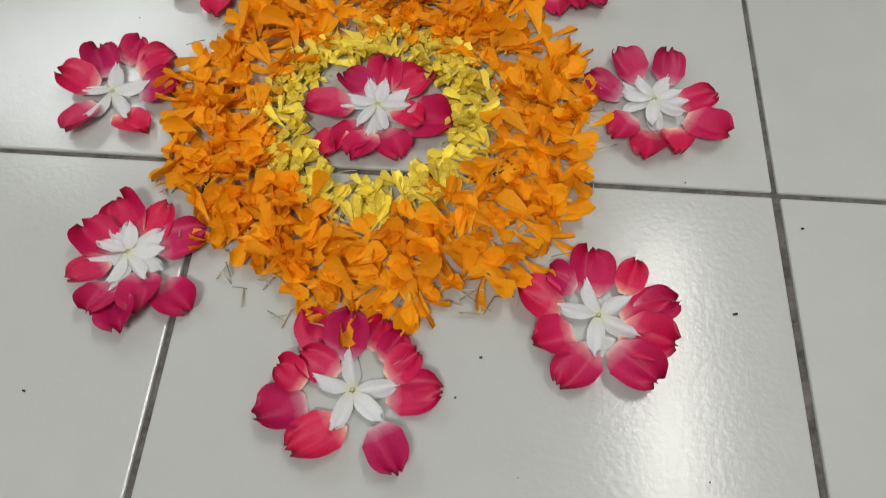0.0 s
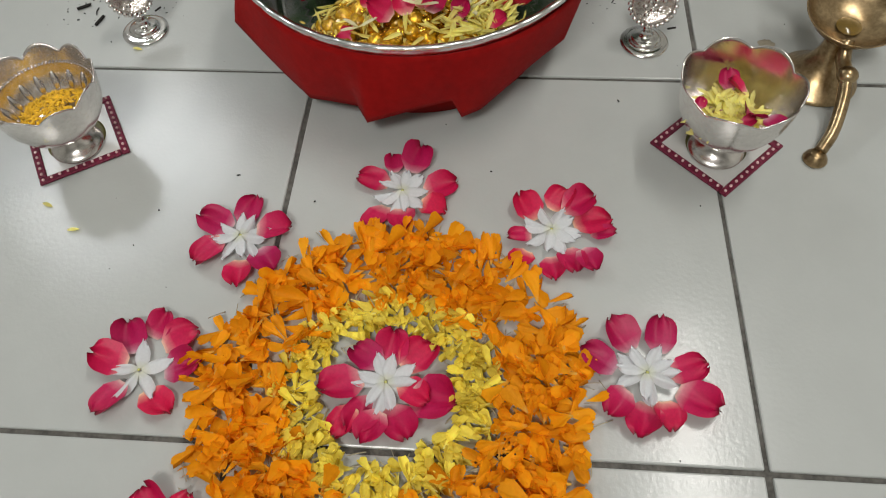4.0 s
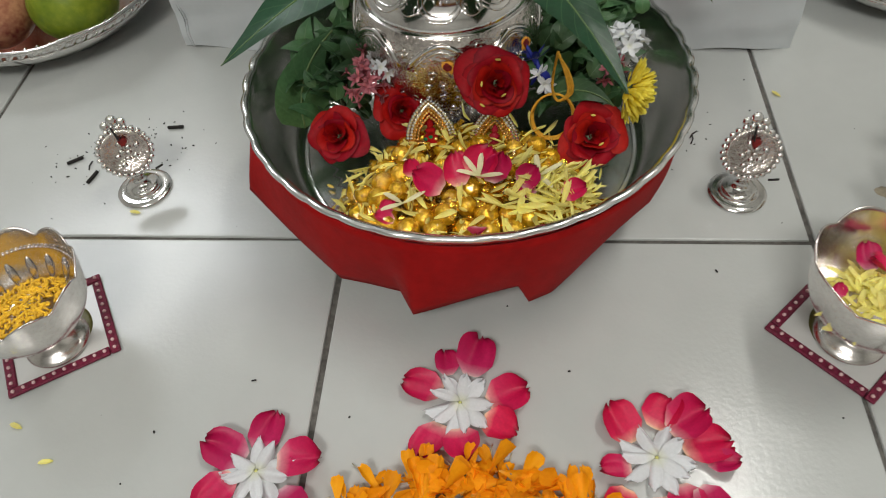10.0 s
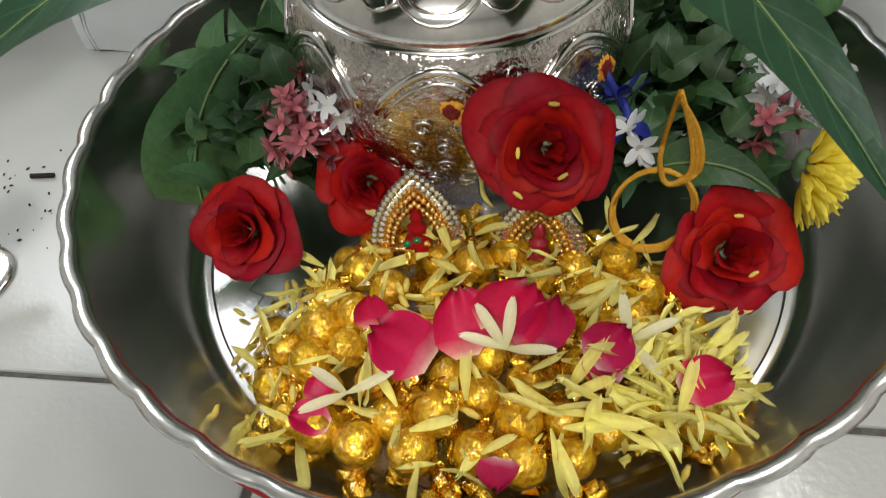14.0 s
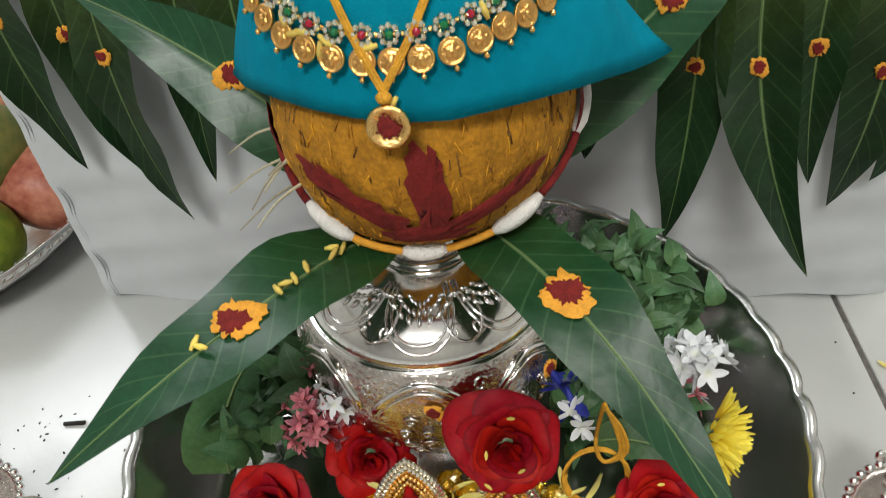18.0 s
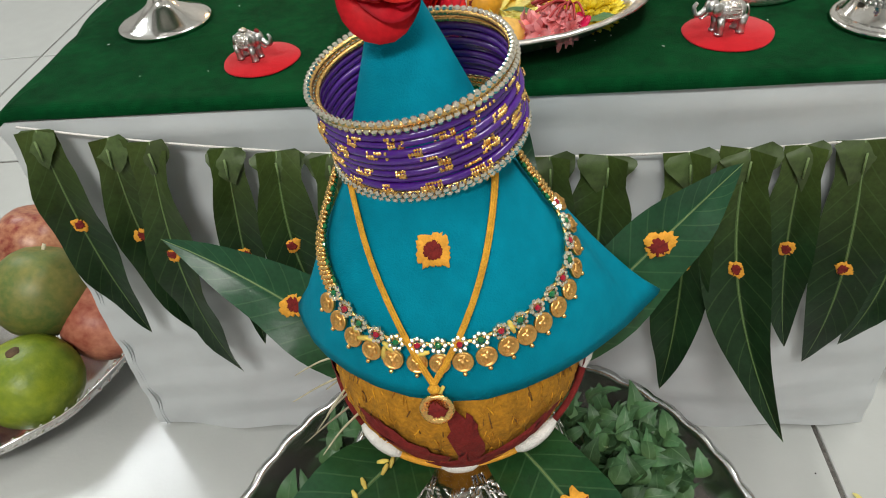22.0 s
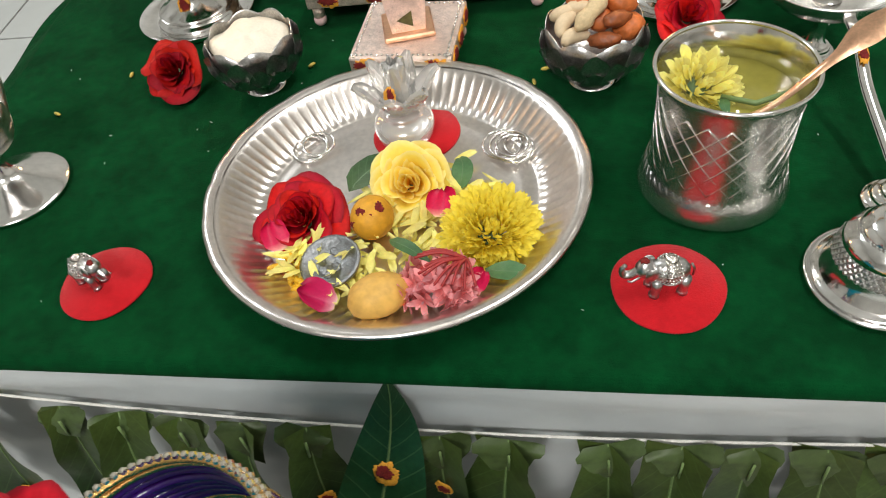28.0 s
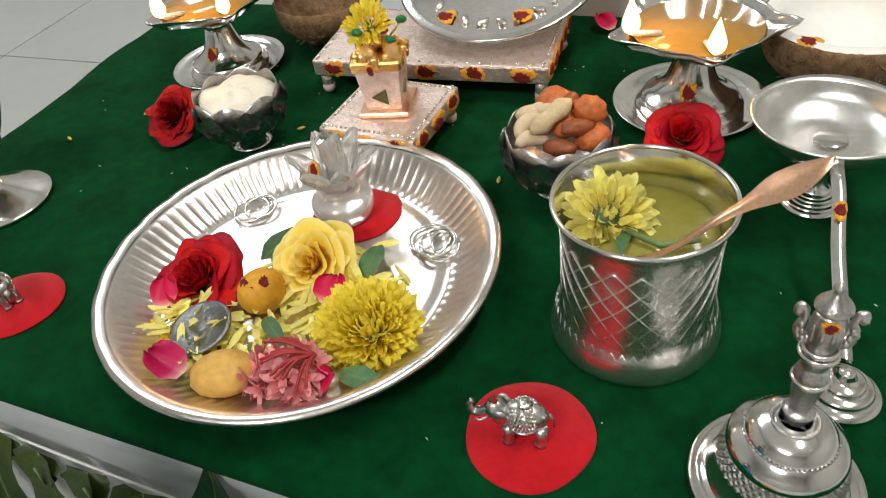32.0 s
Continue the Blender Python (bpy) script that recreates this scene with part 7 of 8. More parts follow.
def plate_offerings():
    disc = thing("felt_disc", (-0.0475, 0.6335, PZ), "round red felt disc under the crystal lotus", "felt disc", "red felt discs")
    part("felt", lathe([(0, 0.0008), (0.0212, 0.0008), (0.0217, 0.0), (0, 0)], 40), M_REDFELT, disc)
    lot = thing("crystal_lotus", (-0.0520, 0.6310, PZ + 0.0009), "clear crystal lotus with a tilak on one petal", "ornament")
    bpy.context.view_layer.update()
    part("base", lathe(smooth_profile([(0.0, 0.0), (0.0095, 0.0), (0.0122, 0.004), (0.0122, 0.009), (0.0085, 0.0115), (0.0070, 0.0135), (0.0, 0.014)], 4), 28), M_GLASS, lot)
    me = piece_mesh("lotus_petal", piece_of(solid_petal(0.0235, 0.0110)), M_GLASS, False)
    for ring, (n, lean, z) in enumerate(((5, 14, 0.0125), (6, 52, 0.0120))):
        for k in range(n):
            o = new("lotus_petal", me)
            o.parent = lot
            o.matrix_local = Matrix.Rotation(2 * math.pi * (k + 0.5 * ring) / n + 0.3, 4, "Z") @ Matrix.Translation((0, 0.003, z)) @ Matrix.Rotation(radians(90 - lean), 4, "X") @ Matrix.Scale(1 - 0.05 * ring, 4)
    tilak(lot, (-0.0530, 0.6195, PZ + 0.0300), (0, -0.9, 0.3), 0.0026, 0.0017, 3, 0.8, 1.3)
    lot.scale = (1.16, 1.16, 1.18)
    for gx, gy, s in ((-0.0966, 0.6225, 1), (-0.0010, 0.6180, 2)):
        rr = random.Random(s)
        for k in range(3 if s == 1 else 5):
            ob = thing("silver_toe_ring", (gx + rr.uniform(-0.005, 0.005), gy + rr.uniform(-0.004, 0.004), PZ + 0.0012 + 0.0009 * k), "thin plain silver ring lying on the plate", "ring", "silver rings")
            r = rr.uniform(0.0075, 0.0098)
            piece_ob("band", tube([(r * math.cos(0.2244 * j), r * math.sin(0.2244 * j), 0.0006 * math.sin(0.2244 * j)) for j in range(28)], 0.0007, 6, closed=True), M_SILVER, ob)
    rose((-0.0905, 0.5705, PZ + 0.006), (-0.05, -0.50, 0.86), 0.0178, M_BRIGHTROSE, "bright red rose on the silver plate", seed=21, count=36)
    rose((-0.0445, 0.5885, PZ + 0.008), (0.05, -0.55, 0.82), 0.0170, M_YROSE, "yellow rose with paler outer petals on the plate", seed=22, count=36)
    pompon((-0.0085, 0.5635, PZ + 0.004), (0.15, -0.35, 0.92), 0.0215, M_CHRY, "full yellow chrysanthemum on the silver plate", seed=9, n=420, thin=0.17)
    lime = thing("turmeric_lime", (-0.0592, 0.5690, PZ + 0.0088), "yellow turmeric-coated lime with kumkum dots", "lime", rx=70)
    bpy.context.view_layer.update()
    part("fruit", lathe([(0.0094 * math.sin(math.pi * k / 12), -0.0112 * math.cos(math.pi * k / 12)) for k in range(13)], 28), M_LIMEFR, lime)
    for k, d in enumerate(((0.1, -0.75, 0.65), (-0.3, -0.5, 0.85), (0.5, -0.2, 0.85), (-0.6, -0.75, 0.3))):
        v = Vector(d).normalized()
        o = piece_ob("kumkum_dot", blot(0.0021, k, 0.2), M_KUM, lime, "dark red kumkum dot")
        o.matrix_local = lime.matrix_world.inverted() @ facing(Vector((-0.0592, 0.5690, PZ + 0.0088)) + v * 0.0099, v)
    coin = thing("coin", (-0.0734, 0.5450, PZ + 0.0080), "worn grey nickel coin leaning on petals", "coin", rx=8, ry=-4)
    part("disc", lathe([(0, 0.0009), (0.0112, 0.0009), (0.0116, 0.0014), (0.0128, 0.0014), (0.0130, 0.0007), (0.0128, 0.0), (0, 0)], 56), M_NICKEL, coin)
    for k, (x, y, s) in enumerate(((0, 0.001, 1.0), (0.001, 0.0050, 0.7), (-0.0025, -0.004, 0.8), (0.003, -0.003, 0.8), (0.0, -0.0065, 0.7))):
        piece_ob("relief", ball(0.0026 * s, 8, 5, 1, 1.2, 0.10), M_NICKEL, coin).location = (x, y, 0.0009)
    nut = thing("turmeric_root", (-0.0510, 0.5275, PZ + 0.0085), "pale brown turmeric root lump on the plate", "root", rz=25)
    piece_ob("lump", ball(0.0095, 16, 10, 1.35, 1.0, 0.85, 0.03, 3), M_SAPO, nut)
    ix = floret_cluster((-0.0280, 0.5345, PZ + 0.008), 40, (0.016, 0.012, 0.008), M_PINKFL, "bunch of pink ixora florets on the plate", seed=15, size=0.0125)
    for k in range(11):
        w = radians(150 + 14 * k)
        end = Vector((0.010 + 0.018 * math.cos(w), 0.002 + 0.013 * math.sin(w), 0.0075 + 0.002 * (k % 3)))
        piece_ob("stalk", tube(spline([(0.012, 0.004, 0.0085), Vector((0.012, 0.004, 0.0125)).lerp(end, 0.5) + Vector((0, 0, 0.0015)), end], 4), 0.0006, 5), M_IXSTALK, ix, "dark red stalk")
    rr = random.Random(44)
    h = Heap()
    kinds = [petal(0.012, 0.0034, 0.25, 0.10, 0.6, 950 + k, 3, 4, 0, 0.6, 0.3) for k in range(5)]
    for k in range(260):
        x, y = rr.choice(((rr.gauss(-0.078, 0.012), rr.gauss(0.548, 0.011)), (rr.gauss(-0.045, 0.014), rr.gauss(0.562, 0.012)), (rr.gauss(-0.086, 0.010), rr.gauss(0.542, 0.010)), (rr.gauss(-0.03, 0.012), rr.gauss(0.582, 0.010))))
        if math.hypot(x + 0.051, y - 0.5885) > 0.060:
            continue
        h.add(kinds[k % 5], pose(x, y, PZ + 0.0012 + 0.006 * rr.random(), rr.gauss(4, 14), rr.gauss(0, 20), rr.uniform(0, 360)))
    tagged(h.build("scattered_petals", M_PALECHRY), "pale yellow petals strewn on the silver plate", "petals", kind="stuff")
    h = Heap()
    for k in range(110):
        x, y = rr.gauss(-0.088, 0.008), rr.gauss(0.542, 0.009)
        if math.hypot(x + 0.051, y - 0.5885) > 0.064:
            continue
        h.add(ball(0.0015, 6, 4, 0.8, 2.2, 0.8), pose(x, y, PZ + 0.001 + 0.004 * rr.random(), 0, 0, rr.uniform(0, 360)))
    tagged(h.build("rice_grains", M_RICE), "yellow turmeric rice heaped on the silver plate", "rice", kind="stuff")
    for k, (x, y, rz, s) in enumerate(((-0.096, 0.553, 30, 0.72), (-0.068, 0.524, 80, 0.80), (-0.030, 0.570, 10, 0.65), (-0.022, 0.573, 200, 0.55), (-0.014, 0.530, -40, 0.5))):
        o = tagged(new("rose_petal", ROSEP[k % 8]), "pink rose petal on the silver plate", "petal", "rose petals on the plate")
        o.matrix_world = pose(x, y, PZ + 0.007, 25, 10 * (k % 3 - 1), rz) @ Matrix.Scale(s * 0.8, 4)
    for k, (a, b, c, w) in enumerate((((-0.074, 0.590, 0.004), (-0.062, 0.602, 0.008), (-0.048, 0.612, 0.004), 0.018), ((-0.024, 0.588, 0.004), (-0.022, 0.600, 0.008), (-0.026, 0.611, 0.004), 0.011), ((-0.050, 0.556, 0.009), (-0.040, 0.548, 0.012), (-0.030, 0.541, 0.010), 0.007), ((-0.010, 0.542, 0.006), (0.002, 0.538, 0.009), (0.012, 0.541, 0.006), 0.011))):
        o = thing("green_leaf", (0, 0, PZ), "dark green leaf under the flowers on the plate", "leaf", "leaves on the plate")
        piece_ob("blade", leaf_piece(a, b, c, w, (0, 0, 1), 0.15, 0.03, k, 8, 5), M_HERB, o)


def solid_petal(length, width, taper=0.75):
    vs, fs, _ = petal(length, width, 0.35, 0.16, 0.42, 2, 6, 8, 0, 0, 0.4)
    vs = [(x * (1 - taper * max(0.0, y / length - 0.5)), y, z) for x, y, z in vs]
    bm = bmesh.new()
    a = [bm.verts.new(v) for v in vs]
    b = [bm.verts.new((v[0] * 0.92, v[1], v[2] + 0.0016)) for v in vs]
    for f in fs:
        bm.faces.new([a[i] for i in reversed(f)])
        bm.faces.new([b[i] for i in f])
    n = 7
    edge = list(range(n)) + [n * j + n - 1 for j in range(1, 9)] + [n * 8 + i for i in range(n - 2, -1, -1)] + [n * j for j in range(7, 0, -1)]
    for i, j in zip(edge, edge[1:] + edge[:1]):
        bm.faces.new((a[i], a[j], b[j], b[i]))
    bmesh.ops.recalc_face_normals(bm, faces=bm.faces)
    return bm


M_YROSE = uv_material("yellow_rose_petal", [(0.0, (0.96, 0.42, 0.012)), (0.5, (1.0, 0.62, 0.035)), (0.85, (1.0, 0.76, 0.12)), (1.0, (1.0, 0.84, 0.32))], 0.5, 0.3, None, 0.06, 0.05, 0.2, thin=0.35)
plate_offerings()


def tumbler():
    ob = thing("water_tumbler", (0.0865, 0.5980, TZ), "hammered silver tumbler of cloudy yellowish water on the cloth", "tumbler")

    def dents(i, a, r, z):
        k = 1 if 0.010 < z < 0.052 else 0
        return r * (1 - 0.004 * k * (math.sin(14 * a + 3 * math.sin(300 * z)) > 0.80)), z
    outer = smooth_profile([(0.0300, 0.0), (0.0312, 0.0012), (0.0311, 0.0042), (0.0300, 0.0090), (0.0279, 0.0160), (0.0270, 0.030), (0.0270, 0.046), (0.0281, 0.0555), (0.0297, 0.0600)], 5)
    part("wall", lathe([(0, 0.0)] + outer, 128, dents), M_BRUSHED, ob)
    part("inside", lathe([(0.0295, 0.0598), (0.0272, 0.0545), (0.0257, 0.045), (0.0256, 0.032), (0.0258, 0.012), (0, 0.010)], 72), M_SILVER, ob)
    piece_ob("rim", tube([(0.0297 * math.cos(2 * math.pi * k / 72), 0.0297 * math.sin(2 * math.pi * k / 72), 0.0602) for k in range(72)], 0.0009, 7, closed=True), M_SILVER, ob, "rolled silver rim")
    part("water", lathe([(0, 0.0462), (0.0257, 0.0462), (0.0257, 0.0440), (0, 0.044)], 56), M_WATER, ob, "cloudy yellowish water")
    for k in range(20):
        for sgn in (-1, 1):
            a0 = 2 * math.pi * k / 20
            pts = []
            for j in range(15):
                z = 0.0165 + 0.0335 * j / 14
                r = 0.0271 + 0.0008 * max(0, 0.022 - z) / 0.006 + 0.0004 * max(0, z - 0.045) / 0.005
                a = a0 + sgn * 1.1 * j / 14
                pts.append((r * math.cos(a), r * math.sin(a), z))
            piece_ob("chased_line", tube(pts, 0.00022, 5), M_BRUSHED, ob)
    piece_ob("engraved_zigzag", tube([((0.0294 if k % 2 else 0.0284) * math.cos(math.pi * k / 48), (0.0294 if k % 2 else 0.0284) * math.sin(math.pi * k / 48), 0.0102 if k % 2 else 0.0135) for k in range(96)], 0.0003, 4, closed=True), M_SILVER, ob)
    pompon((0.0750, 0.6015, TZ + 0.0475), (0.25, -0.55, 0.8), 0.0170, M_PALECHRY, "pale yellow chrysanthemum floating in the tumbler", seed=31, n=120, thin=0.22)
    lf = thing("flower_stalk", (0, 0, TZ), "green flower stalk in the tumbler water", "stalk")
    piece_ob("stalk", tube([(0.082, 0.594, 0.049), (0.094, 0.589, 0.049), (0.106, 0.592, 0.051)], 0.0011, 6), M_RIB, lf)
    piece_ob("leaf", leaf_piece((0.083, 0.593, 0.0485), (0.082, 0.587, 0.0500), (0.083, 0.580, 0.0490), 0.005, (0, 0, 1), 0.2, 0.05, 2, 8, 4), M_HERB, lf)
    sp = thing("copper_spoon", (0, 0, 0), "engraved ritual spoon, orange flame reflection in its colour, resting in the tumbler", "spoon")
    line = spline([(0.0830, 0.5830, TZ + 0.0450), (0.0960, 0.5790, TZ + 0.0555), (0.1105, 0.5818, TZ + 0.0690), (0.1250, 0.5907, TZ + 0.0756), (0.1385, 0.5996, TZ + 0.0818)], 10)

    def blade(u, v):
        f = v * (len(line) - 1)
        i = min(len(line) - 2, int(f))
        p = line[i].lerp(line[i + 1], f - i)
        d = (line[i + 1] - line[i]).normalized()
        s = d.cross(Vector((0, 0, 1))).normalized()
        w = 0.0017 + 0.0042 * math.exp(-((v - 0.78) / 0.14) ** 2)
        w *= math.sqrt(max(0.004, 1 - max(0, (v - 0.86) / 0.14) ** 2))
        return p + s * u * w + Vector((0, 0, 0.0008 * (1 - u * u)))
    piece_ob("handle", sheet(4, 44, blade), M_FLAMETINT, sp)
    piece_ob("handle_back", sheet(4, 44, lambda u, v: blade(-u, v) - Vector((0, 0, 0.0022 * (1 - u * u) + 0.0001))), M_FLAMETINT, sp)
    piece_ob("bowl", ball(0.0085, 14, 8, 1.4, 1, 0.4), M_FLAMETINT, sp).location = (0.0800, 0.5855, TZ + 0.0395)


# copper-orange base colour with the reflection of the flames put into it
M_FLAMETINT = material("copper_silver", (0.84, 0.50, 0.32), 0.28, 1.0, var=0.15, scale=120, bump=0.10, bump_scale=600)
tumbler()


def elephant_disc(cx, cy, rz, head, label, sx=1.0, rdisc=0.0220):
    d = thing("felt_disc", (cx, cy, TZ), label[0], "felt disc", "red felt discs", rz)
    part("felt", lathe([(0, 0.0009), (rdisc * 0.98, 0.0009), (rdisc, 0.0004), (rdisc, 0), (0, 0)], 48, lambda i, a, r, z: (r * (1 + 0.012 * math.sin(3 * a) + 0.01 * math.sin(5 * a + 1)), z)), M_REDFELT, d)
    e = thing("silver_elephant", (cx + head[0], cy + head[1], TZ + 0.0010), label[1], "figurine", "silver elephants", head[2])
    s = head[3]
    body = Heap()
    body.add(ball(0.0062, 16, 10, 1.35, 0.85, 0.95), Matrix.Translation((0, 0, 0.0112)))
    body.add(ball(0.0040, 12, 8, 1.0, 0.9, 1.1), Matrix.Translation((-0.0095, 0, 0.0140)))
    for x, y in ((-0.0055, 0.0030), (-0.0050, -0.0030), (0.0055, 0.0030), (0.0060, -0.0030)):
        body.add(tube([(x, y, 0.009), (x, y, 0.0045), (x - 0.0004, y, 0.0014), (x - 0.0006, y, 0)], 0.0019, 8, lambda q: 1.25 - 0.25 * math.sin(math.pi * q)), Matrix())
        body.add(ball(0.0022, 8, 5, 1.1, 1, 0.45), Matrix.Translation((x - 0.0006, y, 0.0009)))
    body.add(tube(spline([(-0.0120, 0, 0.0135), (-0.0155, 0, 0.0110), (-0.0178, 0, 0.0115), (-0.0186, 0, 0.0150), (-0.0172, 0, 0.0172)], 5), 0.0014, 8, lambda q: 1.25 - 0.6 * q), Matrix())
    for y in (0.0024, -0.0024):
        body.add(tube([(-0.0120, y, 0.0118), (-0.0150, y * 1.1, 0.0098), (-0.0165, y, 0.0104)], 0.0005, 6), Matrix())
        body.add(ball(0.0032, 10, 6, 0.9, 0.28, 1.15), Matrix.Translation((-0.0075, y * 1.55, 0.0135)))
    body.add(tube([(0.0085, 0, 0.0135), (0.0100, 0, 0.0100), (0.0098, 0, 0.0065)], 0.0005, 6), Matrix())
    o = body.build("elephant", M_OLDSILVER, e)
    sad = piece_ob("saddle_cloth", ball(0.0064, 16, 8, 0.86, 0.93, 0.98), M_EMBOSS, e, "diamond-patterned saddle cloth")
    sad.location = (0.0004, 0, 0.0113)
    studs = Heap()
    for row in range(7):
        for col in range(9):
            w, g = radians(-75 + 25 * row), radians(-48 + 12 * col + (6 if row % 2 else 0))
            for side in (-1, 1):
                p = Vector((0.0058 * math.sin(g), side * 0.0061 * math.cos(g) * math.cos(w * 0.62 + 0.32), 0.0113 + 0.0064 * math.sin(w * 0.62 + 0.32) * math.cos(g)))
                studs.add(ball(0.00055, 5, 4), Matrix.Translation(p))
    studs.build("saddle_studs", M_SILVER, e, "raised diamond studs")
    piece_ob("saddle_fringe", tube([(0.0056 * math.cos(0.35 * k), 0.0060 * math.sin(0.35 * k), 0.0092) for k in range(18)], 0.0006, 5, closed=True), M_SILVER, e)
    piece_ob("saddle_knob", ball(0.0022, 10, 6, 1.2, 1.2, 0.5), M_EMBOSS, e).location = (0.0004, 0, 0.0180)
    piece_ob("kumkum_dot", blot(0.0016, 2, 0.2), M_KUM, e, "red kumkum on the head").matrix_local = facing((-0.0100, 0, 0.0186), (-0.3, 0, 1))
    for o in e.children:
        o.matrix_basis = Matrix.Scale(s, 4) @ o.matrix_basis
    return e


elephant_disc(0.0612, 0.5393, 0, (-0.0010, -0.0010, 8, 0.98), ("round red felt disc under a silver elephant", "small silver elephant with patterned saddle on a felt disc"))
elephant_disc(-0.1785, 0.5450, 0, (-0.0060, 0.0005, 158, 0.88), ("oval red felt disc under a smaller silver elephant", "small silver elephant with raised trunk on a felt disc"), rdisc=0.0205)


def hand_bell():
    ob = thing("hand_bell", (0.1375, 0.5425, TZ), "silver hand bell with knurled band and figured handle, standing", "bell")
    part("rim", lathe([(0, 0)] + smooth_profile([(0.0262, 0.0), (0.0268, 0.0012), (0.0260, 0.0026), (0.0240, 0.0026), (0.0226, 0.0034), (0.0212, 0.0040)], 3), 144,
                      lambda i, a, r, z: (r * (1 + 0.008 * math.sin(72 * a) * (r > 0.0257)), z)), M_SILVER, ob, "flat rim with milled edge")
    part("bell_side", lathe(smooth_profile([(0.0212, 0.0040), (0.0200, 0.0060), (0.0186, 0.0090), (0.0178, 0.0120)], 3), 72), M_SILVER, ob)
    stud = piece_mesh("knurl_stud", piece_of(box_bm(-0.0011, -0.0011, -0.0007, 0.0011, 0.0011, 0.0009, 0.0006, 1)), M_OLDSILVER, False)
    part("knurled_band", lathe([(0.0178, 0.0120), (0.0182, 0.0126), (0.0178, 0.0155), (0.0170, 0.0190), (0.0168, 0.0196)], 72), M_OLDSILVER, ob, "knurled silver band")
    for row in range(4):
        for k in range(44):
            a = 2 * math.pi * (k + 0.5 * (row % 2)) / 44
            o = new("knurl_stud", stud)
            o.parent = ob
            o.matrix_local = Matrix.Rotation(a, 4, "Z") @ Matrix.Translation((0.0182 - 0.0003 * row, 0, 0.0134 + 0.0018 * row)) @ Matrix.Rotation(radians(78), 4, "Y") @ Matrix.Rotation(math.pi / 4, 4, "Z")
    part("dome", lathe(smooth_profile([(0.0168, 0.0196), (0.0174, 0.0208), (0.0168, 0.0240), (0.0136, 0.0274), (0.0124, 0.0280), (0.0128, 0.0290), (0.0104, 0.0322), (0.0062, 0.0342), (0.0046, 0.0352)], 4), 64), M_SILVER, ob)
    for z, r in ((0.0200, 0.0172), (0.0282, 0.0128), (0.0346, 0.0064)):
        hp = Heap()
        for k in range(56):
            a = 2 * math.pi * k / 56
            hp.add(ball(0.0007, 5, 4), Matrix.Translation((r * math.cos(a), r * math.sin(a), z)))
        hp.build("beaded_ring", M_OLDSILVER, ob)
    part("grip", lathe(smooth_profile([(0.0046, 0.0352), (0.0044, 0.0372), (0.0062, 0.0390), (0.0062, 0.0400), (0.0040, 0.0415), (0.0048, 0.0450), (0.0062, 0.0530), (0.0064, 0.0565), (0.0050, 0.0600), (0.0056, 0.0625), (0.0052, 0.0645)], 4), 32), M_OLDSILVER, ob, "turned baluster grip")
    for z, r in ((0.0542, 0.0065), (0.0650, 0.0068), (0.0668, 0.0060)):
        piece_ob("collar", tube([(r * math.cos(2 * math.pi * k / 32), r * math.sin(2 * math.pi * k / 32), z) for k in range(32)], 0.0009, 7, closed=True), M_SILVER, ob)
    part("finial_body", lathe(smooth_profile([(0.0048, 0.0660), (0.0054, 0.0690), (0.0062, 0.0745), (0.0052, 0.0790), (0.0040, 0.0800), (0.0062, 0.0815), (0.0064, 0.0826), (0.0044, 0.0845), (0.0026, 0.0862), (0.0017, 0.0872), (0.0022, 0.0886), (0.0, 0.0905)], 4), 32), M_OLDSILVER, ob)
    for k in range(10):
        a = 2 * math.pi * k / 10
        piece_ob("finial_flute", ball(0.0013, 6, 5, 0.7, 0.8, 2.6), M_OLDSILVER, ob).location = (0.0058 * math.cos(a), 0.0058 * math.sin(a), 0.0738)
    for s in (-1, 1):
        pts = [(s * 0.0052, 0, 0.0690), (s * 0.0082, 0, 0.0700), (s * 0.0094, 0, 0.0735), (s * 0.0078, 0, 0.0768), (s * 0.0086, 0, 0.0800), (s * 0.0108, 0, 0.0805), (s * 0.0110, 0, 0.0782)]
        piece_ob("scroll_ear", tube(spline(pts, 4), 0.0015, 7, lambda q: 1.2 - 0.35 * q), M_OLDSILVER, ob, "curled scroll ear")
        piece_ob("scroll_ball", ball(0.0019, 10, 7), M_OLDSILVER, ob).location = (s * 0.0104, 0, 0.0792)
        for k in range(3):
            piece_ob("scroll_bead", ball(0.0013, 7, 5), M_OLDSILVER, ob).location = (s * (0.0072 + 0.0006 * k), -0.0012, 0.0700 + 0.0024 * k)
    for o in ob.children:
        if o.name.split(".")[0] in ("grip", "collar", "finial_body", "finial_flute", "scroll_ear", "scroll_ball", "scroll_bead"):
            o.matrix_basis = Matrix.Diagonal((0.70, 0.70, 1, 1)) @ o.matrix_basis
    bpy.context.view_layer.update()
    tilak(ob, (0.1375, 0.5382, TZ + 0.0785), (0, -1, 0.15), 0.0019, 0.0013, 8)
    ob.scale = (0.96, 0.96, 0.96)


hand_bell()


